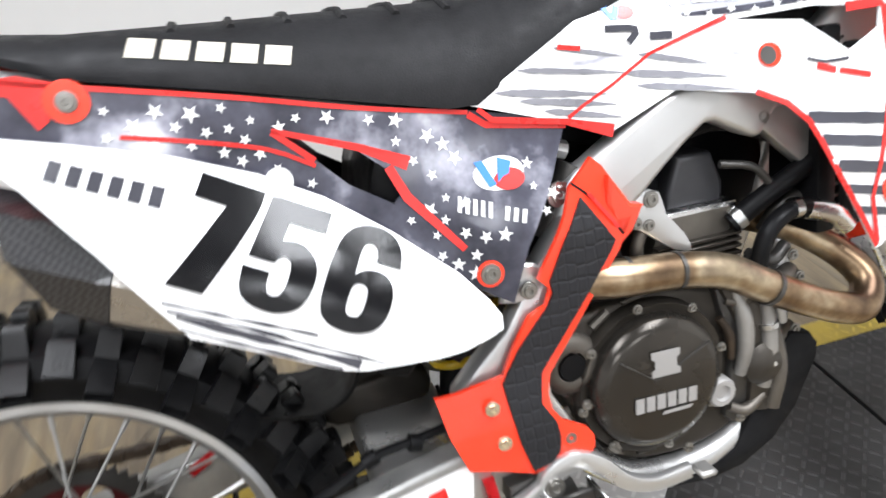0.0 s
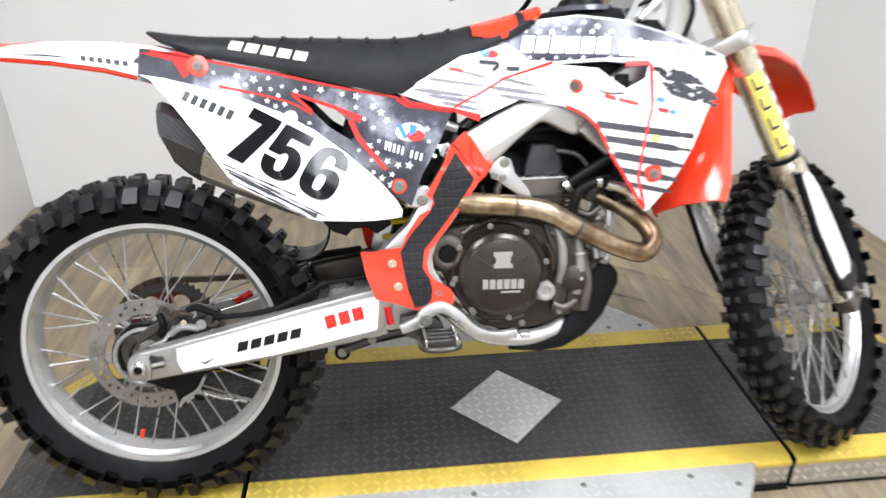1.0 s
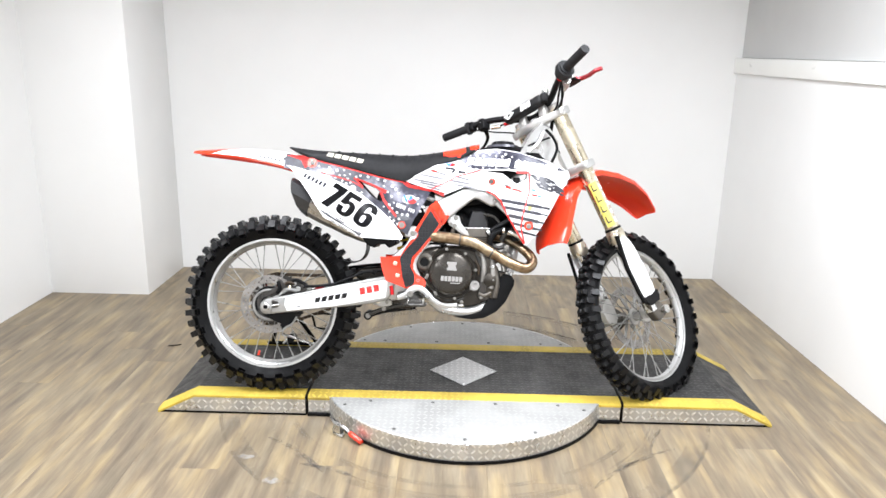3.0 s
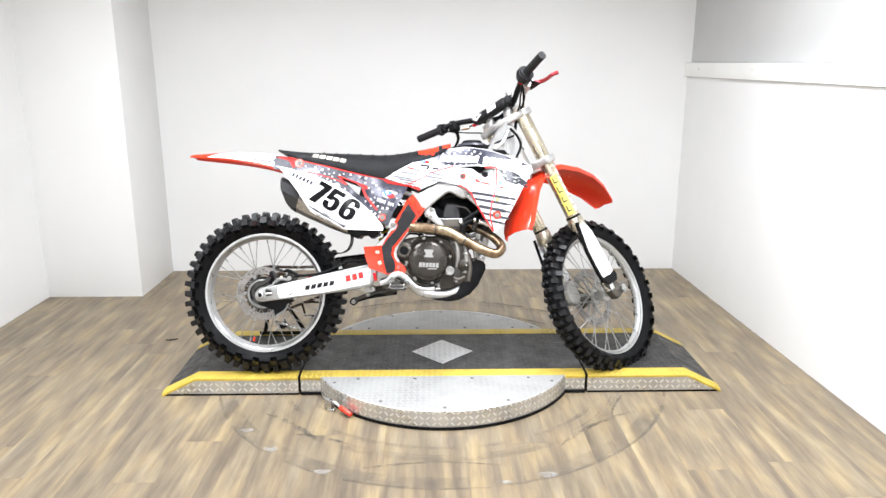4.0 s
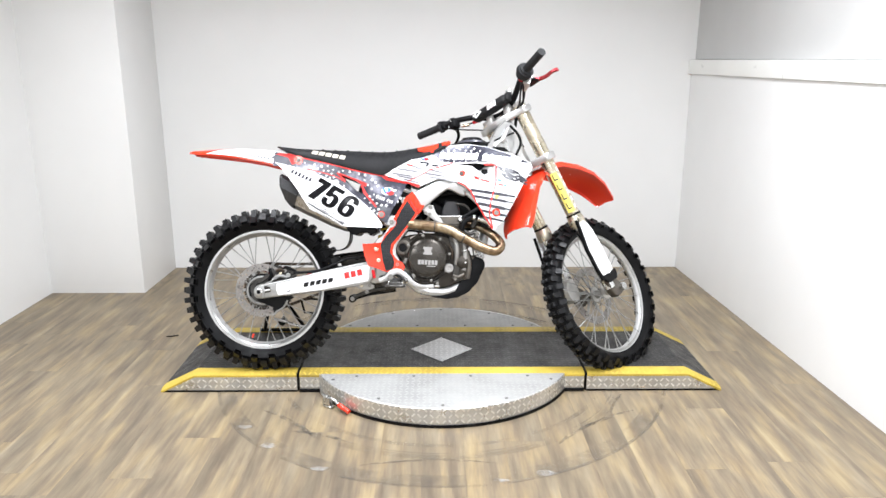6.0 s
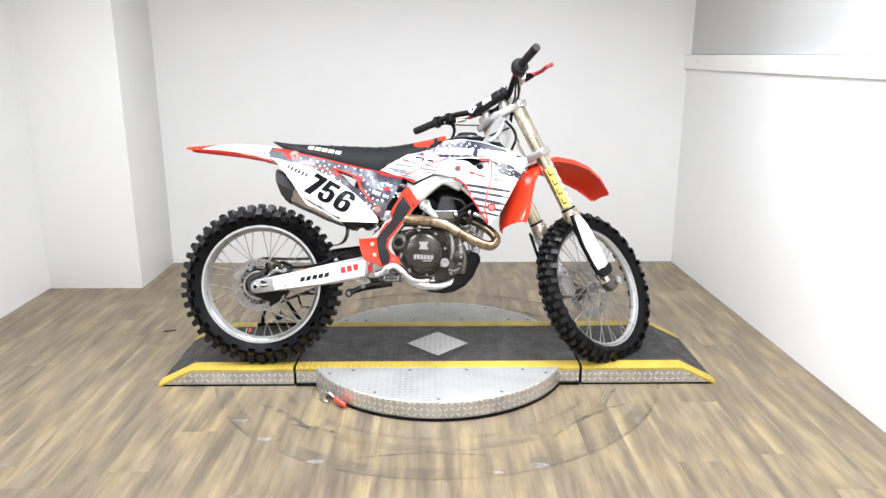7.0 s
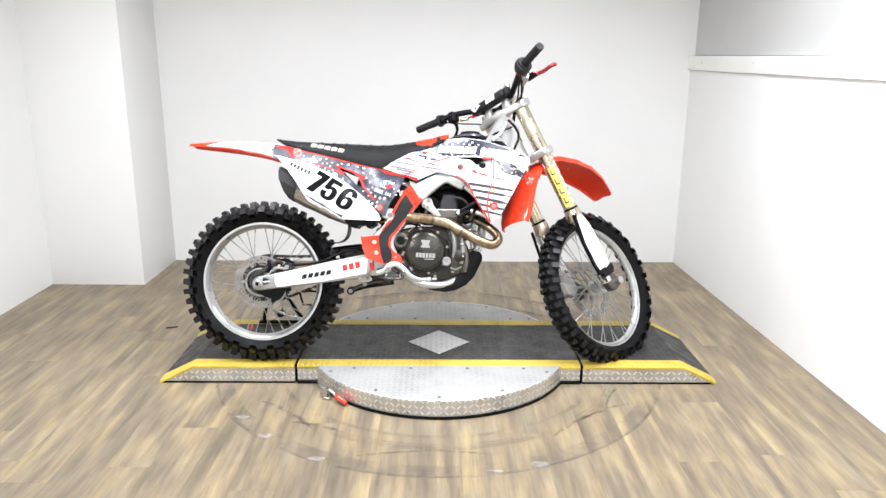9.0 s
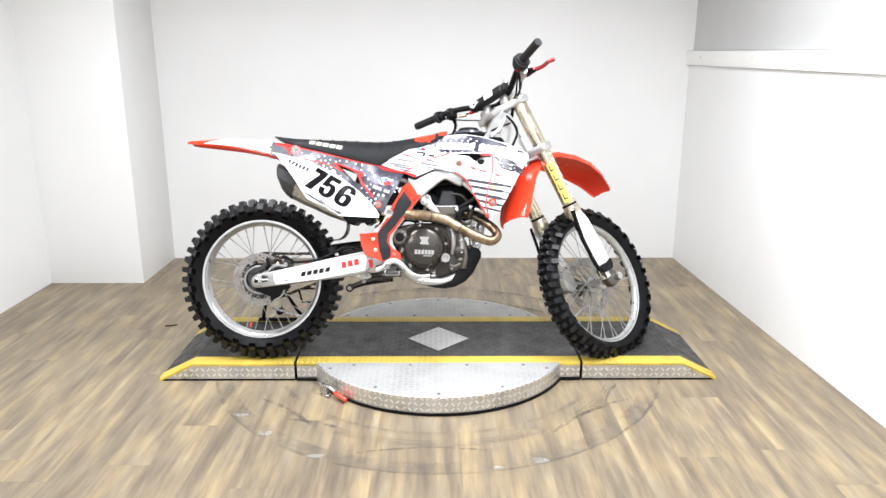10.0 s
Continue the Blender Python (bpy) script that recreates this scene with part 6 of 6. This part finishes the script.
for s in (-1, 1):
    y = s * 0.098
    outer = fork_part("fork_tube", lathe([(0.345, 0.0265), (0.350, 0.0285), (0.60, 0.0290), (0.62, 0.0305), (0.85, 0.0305), (0.898, 0.0290), (0.901, 0.022), (0.901, 0.0001)], 28, "z", centre=(0, y, 0), closed=False), GOLD, "gold anodised fork tube")
    part("collar", lathe([(0.318, 0.026), (0.318, 0.034), (0.324, 0.0355), (0.358, 0.0355), (0.364, 0.033), (0.374, 0.0315), (0.374, 0.028)], 28, "z", centre=(0, y, 0)), plain("pale_gold_collar", (0.55, 0.50, 0.40), 0.35, 0.9), outer, "pale gold fork collar")
    part("band", lathe([(0.372, 0.029), (0.372, 0.0325), (0.380, 0.0325), (0.380, 0.029)], 28, "z", centre=(0, y, 0)), BLACK, outer)
    part("top_cap", lathe([(0.899, 0.024), (0.913, 0.024), (0.917, 0.018), (0.917, 0.0001)], 18, "z", centre=(0, y, 0), closed=False), CAST, outer)
    lower = fork_part("fork_leg", tube([(0, y, 0.02), (0, y, 0.33)], 0.0245, 20, curved=False), ALU_BRIGHT, "bright lower fork leg")
    foot = fork_part("axle_foot", prism(soft([(-0.024, 0.07), (0.018, 0.07), (0.060, 0.026), (0.068, -0.006), (0.046, -0.024), (-0.006, -0.020)], 3), y - 0.020, y + 0.016, "y", 0.008, 3), ENGINE_LIGHT, "cast axle foot")
    part("axle_end", tube([(0.052, y + s * 0.02, 0), (0.052, y + s * 0.036, 0)], 0.017, 16, curved=False), STEEL, foot)
    gb = bmesh.new()
    sections = []
    for q, n0, n1 in ((0.335, -0.036, 0.012), (0.315, -0.042, 0.028), (0.28, -0.054, 0.040), (0.20, -0.060, 0.046), (0.11, -0.056, 0.046), (0.085, -0.050, 0.042)):
        sections.append([(n0, y + s * 0.030, q), ((n0 + n1) / 2, y + s * 0.040, q), (n1 - 0.01, y + s * 0.034, q), (n1, y + s * 0.012, q), (n1 - 0.004, y + s * 0.010, q), (n1 - 0.014, y + s * 0.030, q), ((n0 + n1) / 2, y + s * 0.036, q), (n0, y + s * 0.027, q)])
    fork_guard = fork_part("fork_guard", loft(sections, gb), WHITE, "white plastic fork guard", angle=50)
    part("guard_edge", loft([[(n - 0.006, y + s * 0.022, q), (n - 0.006, y + s * 0.034, q), (n + 0.003, y + s * 0.037, q), (n + 0.003, y + s * 0.024, q)] for n, q in ((-0.036, 0.350), (-0.046, 0.30), (-0.062, 0.22), (-0.060, 0.12), (-0.052, 0.07))]), BLACK, fork_guard, "black guard edge")
    part("guard_foot", loft([[(n0, y + s * 0.024, q), (n0, y + s * 0.038, q), (n1, y + s * 0.038, q), (n1, y + s * 0.020, q)] for n0, n1, q in ((-0.054, 0.044, 0.088), (-0.044, 0.042, 0.064), (-0.026, 0.030, 0.048))]), BLACK, fork_guard)
    if s < 0:
        def wrap(r, a0, a1, s0, s1, bm):
            cols = [[bm.verts.new((r * math.cos(a0 + (a1 - a0) * k / 10), y + r * math.sin(a0 + (a1 - a0) * k / 10), q)) for q in (s0, s1)] for k in range(11)]
            for p, q in zip(cols, cols[1:]):
                bm.faces.new((p[0], q[0], q[1], p[1]))
        yb, kb = bmesh.new(), bmesh.new()
        wrap(0.0297, radians(-172), radians(-108), 0.390, 0.575, yb)
        part("yellow_sticker", yb, YELLOW_PRINT, outer, "yellow fork sticker")
        for q in (0.405, 0.450, 0.495, 0.54):
            wrap(0.0301, radians(-158), radians(-122), q, q + 0.006, kb)
            wrap(0.0301, radians(-158), radians(-150), q + 0.006, q + 0.028, kb)
        part("sticker_print", kb, GREY_PRINT, outer)
        wb = bmesh.new()
        for k in range(7):
            wrap(0.0299, radians(-98), radians(-78), 0.40 + k * 0.035, 0.418 + k * 0.035, wb)
        part("white_sticker", wb, WHITE_PRINT, outer)

for name, s0, s1, back in (("lower_clamp", 0.632, 0.664, -0.060), ("upper_clamp", 0.860, 0.890, -0.085)):
    half = [(0.034, 0.10), (0.026, 0.135), (0.0, 0.142), (-0.030, 0.136), (-0.040, 0.11), (back, 0.045)]
    outline = half + [(n, -y) for n, y in half[::-1]]
    fork_part(name, prism(soft(outline, 3), s0, s1, "z", 0.006, 2), FRAME_ALU, "silver triple clamp")
fork_part("head_tube", lathe([(0.640, 0.030), (0.645, 0.038), (0.66, 0.036), (0.79, 0.034), (0.80, 0.037), (0.805, 0.030)], 24, "z", centre=(-0.030, 0, 0)), FRAME_ALU)
fork_part("steering_stem", tube([(-0.030, 0, 0.57), (-0.030, 0, 0.88)], 0.019, 16, curved=False), ALU_BRIGHT)
fork_part("stem_nut", lathe([(0.880, 0.02), (0.900, 0.02), (0.903, 0.016), (0.903, 0.0001)], 6, "z", centre=(-0.030, 0, 0), closed=False), STEEL)


def steered(name, bm, mat, label="", parent=None, **kw):
    ob = part(name, bm, mat, parent or bike, label, **kw)
    if parent is None:
        ob.matrix_local = STEER
    return ob


BAR = [(0.118, 0.400, 1.180), (0.150, 0.290, 1.178), (0.178, 0.235, 1.188), (0.226, 0.155, 1.182), (0.254, 0.085, 1.155), (0.262, 0.0, 1.133)]
bar_path = [(x, -y, z) for x, y, z in BAR] + BAR[-2::-1]
handlebar = steered("handlebar", tube(bar_path, 0.0125, 14, steps=6), BLACK, "black tapered handlebar")
for s in (-1, 1):
    steered("bar_clamp", box_bm(0.238, s * 0.035, 1.100, 0.288, s * 0.075, 1.152, 0.008, 2), CAST)
    part("grip", tube([(0.117, s * 0.405, 1.180), (0.150, s * 0.285, 1.178)], 0.0168, 16, curved=False), GRIP_RUBBER, handlebar, "black rubber grip")
    part("grip_flange", tube([(0.150, s * 0.286, 1.178), (0.153, s * 0.276, 1.1775)], 0.027, 18, curved=False), GRIP_RUBBER, handlebar)
pad = steered("bar_pad", box_bm(0.208, -0.080, 1.146, 0.252, 0.130, 1.186, 0.012, 3), plain("black_pad_vinyl", (0.012, 0.012, 0.013), 0.5, vary=0.2, spec=0.3), "black padded crossbar roll")
for y0, y1 in ((-0.030, -0.014), (-0.010, 0.006), (0.010, 0.026)):
    part("pad_bar", box_bm(0.2066, y0, 1.154, 0.2078, y1, 1.178), WHITE_PRINT, pad, smooth=False)
    part("pad_bar", box_bm(0.214, y0, 1.1863, 0.236, y1, 1.1871), WHITE_PRINT, pad, smooth=False)
part("pad_badge", prism([(0.062, 1.168), (0.088, 1.184), (0.124, 1.172), (0.100, 1.150)], 0.2064, 0.2078, "x"), WHITE_PRINT, pad, "white printed badge", smooth=False)
part("pad_badge", prism([(0.084, 1.167), (0.090, 1.173), (0.101, 1.169), (0.096, 1.161)], 0.2058, 0.2065, "x"), BLACK_PRINT, pad, smooth=False)
part("pad_end", box_bm(0.212, -0.098, 1.150, 0.250, -0.080, 1.184, 0.006, 2), GRIP_RUBBER, pad)
for yy in (-0.07, 0.055):
    steered("clamp_bolt", lathe([(1.150, 0.008), (1.160, 0.008), (1.162, 0.006), (1.162, 0.0001)], 12, "z", centre=(0.279, yy, 0), closed=False), STEEL)
throttle = steered("throttle_housing", tube([(0.152, -0.280, 1.177), (0.157, -0.264, 1.176), (0.165, -0.240, 1.174)], [0.034, 0.036, 0.026], 16, curved=False), GRIP_RUBBER, "black throttle housing")
master = steered("brake_master_cylinder", tube([(0.180, -0.252, 1.150), (0.196, -0.226, 1.150), (0.214, -0.198, 1.146)], [0.015, 0.019, 0.012], 14), CAST, "silver front brake master cylinder")
part("reservoir_lid", box_bm(0.178, -0.252, 1.172, 0.212, -0.206, 1.180, 0.003, 1), BLACK, master, "black reservoir lid")
steered("brake_lever", prism([(0.212 + a, -0.255 + b) for a, b in stroke([(0.0, 0.0), (0.022, -0.020), (0.030, -0.050), (0.026, -0.085), (0.034, -0.110)], [0.017, 0.015, 0.013, 0.012, 0.014], 5)], 1.154, 1.167, "z", 0.002, 1), plain("worn_red_anodised", (0.40, 0.045, 0.055), 0.35, 0.6, vary=0.2), "worn red anodised brake lever")
steered("lever_pivot", box_bm(0.198, -0.275, 1.148, 0.234, -0.218, 1.160, 0.003, 1), BLACK)
steered("clutch_perch", box_bm(0.165, 0.205, 1.152, 0.205, 0.245, 1.196, 0.006, 2), BLACK, "black clutch perch")
steered("clutch_adjuster", tube([(0.205, 0.20, 1.158), (0.222, 0.165, 1.152)], 0.008, 10, curved=False), GOLD, "brass cable adjuster")
steered("clutch_lever", tube([(0.195, 0.225, 1.152), (0.228, 0.255, 1.138), (0.240, 0.30, 1.118), (0.225, 0.36, 1.098), (0.218, 0.395, 1.085)], [0.009, 0.007, 0.0055, 0.005, 0.006], 10), BLACK, "black clutch lever")
steered("kill_switch", box_bm(0.148, 0.258, 1.162, 0.178, 0.280, 1.202, 0.005, 2), BLACK)
steered("cable_sleeve", tube([(0.232, 0.152, 1.157), (0.252, 0.124, 1.163)], 0.0075, 10, curved=False), RED_ANODISED)
steered("perch_band", tube([(0.176, 0.238, 1.187), (0.186, 0.220, 1.187)], 0.019, 16, curved=False), BLACK)
steered("perch_bolt", tube([(0.168, 0.226, 1.184), (0.168, 0.226, 1.190)], 0.006, 10, curved=False), STEEL)
steered("start_switch", box_bm(0.160, -0.246, 1.176, 0.186, -0.222, 1.206, 0.005, 2), BLACK)
steered("throttle_cable", tube([(0.166, -0.244, 1.162), (0.196, -0.205, 1.112), (0.222, -0.172, 1.098), (0.250, -0.120, 1.112), (0.290, -0.050, 1.060), (0.30, 0.0, 0.99)], 0.0042, 8), BLACK, "black throttle cable")
steered("throttle_cable", tube([(0.172, -0.236, 1.160), (0.190, -0.196, 1.124), (0.226, -0.150, 1.108), (0.262, -0.090, 1.100), (0.30, -0.02, 1.03)], 0.0038, 8), BLACK)
steered("housing_collar", tube([(0.166, -0.240, 1.168), (0.171, -0.229, 1.162)], 0.0135, 14, curved=False), RED_ANODISED, "red anodised collar")
steered("pad_knob", tube([(0.232, -0.092, 1.184), (0.234, -0.092, 1.198)], 0.013, 14, curved=False), STEEL, "bright round knob")
steered("lever_bolt", tube([(0.206, -0.258, 1.164), (0.206, -0.258, 1.172)], 0.006, 10, curved=False), STEEL)
steered("switch_cable", tube([(0.172, 0.262, 1.166), (0.21, 0.19, 1.135), (0.26, 0.11, 1.105), (0.29, 0.05, 1.06), (0.285, 0.0, 0.99)], 0.003, 8), BLACK)
steered("clutch_cable", tube([(0.222, 0.165, 1.156), (0.27, 0.10, 1.165), (0.33, 0.02, 1.10), (0.34, -0.03, 0.98)], 0.0035, 8), BLACK)
steered("front_brake_hose", tube([(0.214, -0.205, 1.155), (0.252, -0.15, 1.128), (0.290, -0.05, 1.08), (0.34, 0.05, 0.98), (0.43, 0.11, 0.86), (0.50, 0.145, 0.72), (0.60, 0.14, 0.52), (0.68, 0.12, 0.42)], 0.0045, 8), BLACK)
part("head_rib", tube([(0.215, -0.068, 0.955), (0.25, -0.058, 0.985), (0.30, -0.030, 1.01)], 0.006, 8), DARK_METAL, bike)
part("head_rib", tube([(0.245, -0.062, 0.93), (0.29, -0.045, 0.95), (0.33, -0.02, 0.95)], 0.007, 8), CAST, bike)
bolt(0.262, -0.070, 0.965, 0.009, bike)
part("head_rib", tube([(0.225, -0.084, 0.94), (0.262, -0.078, 0.975), (0.285, -0.070, 1.02)], 0.008, 8), FRAME_ALU, bike)
part("cable_guide", tube([(0.292, -0.072, 1.030), (0.325, -0.068, 0.995), (0.338, -0.066, 0.955), (0.318, -0.076, 0.905)], 0.0055, 8), BLACK, bike, "black cable over the head casting")
part("wiring_loom", tube([(0.20, -0.075, 0.955), (0.26, -0.075, 0.98), (0.31, -0.065, 1.0)], 0.004, 8), BLACK, bike)

front_rows = [(0.930, 0.806, 0.050, -0.55, 0.008), (0.924, 0.820, 0.058, -0.55, 0.012), (0.86, 0.878, 0.076, -0.5, 0.022), (0.77, 0.918, 0.088, -0.35, 0.030), (0.66, 0.938, 0.088, -0.12, 0.034), (0.55, 0.938, 0.080, 0.08, 0.034), (0.47, 0.915, 0.070, 0.35, 0.030), (0.40, 0.868, 0.076, 0.62, 0.030), (0.32, 0.790, 0.088, 0.9, 0.032), (0.265, 0.70, 0.092, 1.12, 0.034), (0.238, 0.63, 0.088, 1.2, 0.032), (0.226, 0.592, 0.076, 1.22, 0.028)]
fsec = []
for x, z, w, tilt, drop in [(0.428 + (a - 0.45) * (0.95 if a > 0.45 else 0.87), *rest) for a, *rest in front_rows]:
    dn = Vector((math.sin(tilt), 0, -math.cos(tilt)))
    c = Vector((x, 0, z))
    over = [c + Vector((0, -w, 0)) + dn * drop, c + Vector((0, -w * 0.93, 0)) + dn * drop * 0.42, c + Vector((0, -w * 0.62, 0)) + dn * 0.003, c - dn * 0.004, c + Vector((0, w * 0.62, 0)) + dn * 0.003, c + Vector((0, w * 0.93, 0)) + dn * drop * 0.42, c + Vector((0, w, 0)) + dn * drop]
    fsec.append(over + [Vector((p.x, p.y * 0.955, p.z)) + dn * 0.004 for p in over[::-1]])
steered("front_fender", loft(fsec), RED, "glossy red front fender", angle=35)
brake_disc(0.130, 0.096, 0.052, 1, front_wheel, 40)
fork_part("front_caliper", prism(soft([(-0.10, 0.10), (-0.045, 0.125), (-0.03, 0.06), (-0.055, 0.02), (-0.10, 0.035)], 3), 0.035, 0.085, "y", 0.006, 2), CAST, "cast front brake caliper")
fork_part("front_axle", tube([(0.052, -0.13, 0), (0.052, 0.13, 0)], 0.011, 12, curved=False), STEEL)
fork_part("axle_spacer", tube([(0.052, -0.085, 0), (0.052, -0.035, 0)], 0.020, 16, curved=False), CAST)
part("rear_axle", tube([(-0.755, -0.135, 0.34), (-0.755, 0.14, 0.34)], 0.011, 12, curved=False), STEEL, bike)

# ---- stand, clamp, scuffs ----
axle_end = STANCE @ Vector((-0.755, 0.15, 0.34))
stand = tagged(new("bike_stand"), "black steel triangle stand holding the rear axle", "bike stand")
stand.location = (axle_end.x, 0.27, TOP)
tip = Vector((0, axle_end.y - 0.27, axle_end.z - TOP))
for dx in (-0.10, 0.10):
    part("leg", tube([tip + Vector((dx * 0.1, 0, 0)), Vector((dx, -0.055, 0.010))], 0.009, 10, curved=False), BLACK, stand)
part("base_bar", tube([(-0.125, -0.055, 0.010), (0.125, -0.055, 0.010)], 0.009, 10, curved=False), BLACK, stand)
part("axle_pin", tube([tip + Vector((0, 0.014, 0)), tip + Vector((0, -0.035, 0.009))], 0.010, 10, curved=False), STEEL, stand, "steel axle pin")
rod = [STANCE @ Vector(p) - stand.location for p in ((-0.735, 0.06, 0.205), (-0.689, 0.05, 0.195), (-0.649, 0.05, 0.181), (-0.600, 0.05, 0.169))]
part("hook", tube(rod, 0.006, 10), STEEL, stand, "bent steel rod")

clamp = tagged(new("toggle_clamp"), "steel toggle clamp with a red handle at the turntable edge", "clamp")
clamp.location = (-0.455, -0.425, 0)
clamp.rotation_euler = (0, 0, radians(-38))
part("base", box_bm(-0.035, -0.012, 0, 0.012, 0.012, 0.010, 0.002, 1), STEEL, clamp)
part("upright", prism([(-0.04, 0.01), (0.005, 0.01), (0.0, 0.045), (-0.03, 0.05)], -0.010, 0.010, "y", 0.002, 1), STEEL, clamp)
part("arm", tube([(-0.02, 0, 0.045), (0.02, 0, 0.040), (0.055, 0, 0.026)], 0.006, 8), STEEL, clamp)
part("hook_bar", tube([(-0.03, 0.0, 0.04), (-0.06, 0.01, 0.045), (-0.085, 0.03, 0.04)], 0.005, 8), STEEL, clamp)
part("handle", tube([(0.045, 0, 0.030), (0.058, 0, 0.025), (0.105, 0, 0.014)], [0.008, 0.0105, 0.0095], 12), RED, clamp, "red plastic handle")


def scuff_material(name, colour, amount, scale):
    mat, nt, b = nodes_of(name)
    n = noise_of(nt, coords(nt), scale, 6, 0.65)
    r = ramp(nt, n, [(0.42, (0, 0, 0)), (0.68, (amount,) * 3)])
    nt.links.new(r.outputs[0], b.inputs["Alpha"])
    b.inputs["Base Color"].default_value = (*colour, 1)
    b.inputs["Roughness"].default_value = 0.7
    return mat


SCUFF = scuff_material("floor_scuff", (0.15, 0.135, 0.12), 0.30, 7.0)
PALE_SCUFF = scuff_material("pale_floor_scuff", (0.5, 0.48, 0.45), 0.6, 40.0)
for r, w in ((0.955, 0.075), (0.985, 0.014), (0.80, 0.030), (0.775, 0.008), (0.72, 0.022)):
    bm = lathe([(0.0, r - w / 2), (0.0, r + w / 2)], 96, "z", closed=False)
    tagged(linked("floor_scuff_ring", bm, SCUFF, None, smooth=False), "faint dark ring scuffed into the floor", kind="structure").location = (0, -0.012, 0.0012 + w * 0.01)
for x, y, a, b in ((-0.428, -0.884, 0.035, 0.014), (0.347, -0.917, 0.034, 0.018), (-0.64, -0.727, 0.032, 0.018), (-0.765, -0.584, 0.03, 0.016), (0.19, -0.96, 0.03, 0.010)):
    bm = prism(soft([(x - a, y), (x - a * 0.4, y + b), (x + a * 0.6, y + b * 0.7), (x + a, y - b * 0.2), (x, y - b)], 3), 0.0, 0.0008, "z")
    tagged(linked("floor_chip", bm, PALE_SCUFF, None, smooth=False), "pale worn patch in the floor", kind="structure").location = (0, 0, 0.0016)
SMUDGE = scuff_material("dark_floor_smudge", (0.13, 0.12, 0.11), 0.32, 20.0)
for x, y, turn, long, wide in ((-0.60, -0.56, -0.75, 0.16, 0.022), (-0.47, -0.66, -0.35, 0.12, 0.018), (0.66, -0.53, 0.55, 0.13, 0.014), (0.72, -0.40, 1.1, 0.11, 0.012), (-0.05, -0.86, 0.02, 0.24, 0.012), (0.55, -0.62, 0.7, 0.16, 0.02), (0.43, 0.62, -0.45, 0.18, 0.012)):
    c, n = Vector((math.cos(turn), math.sin(turn))), Vector((-math.sin(turn), math.cos(turn)))
    bow = 0.12 * long
    line = [c * (long * (k / 4 - 1)) + n * (bow * (1 - (k / 4 - 1) ** 2)) for k in range(9)]
    bm = prism(stroke([(p.x, p.y) for p in line], [wide * 0.3, wide, wide * 0.6, wide, wide * 0.2], 3), 0.0, 0.0006, "z")
    tagged(linked("floor_smudge", bm, SMUDGE, None, smooth=False), "dark smear worn into the floor", kind="structure").location = (x, y, 0.0024)
tagged(linked("floor_cable", tube([(-1.40, 0.362, 0.003), (-1.37, 0.368, 0.003), (-1.345, 0.38, 0.003)], 0.003, 6), BLACK), "short dark scrap lying on the floor", "scrap")
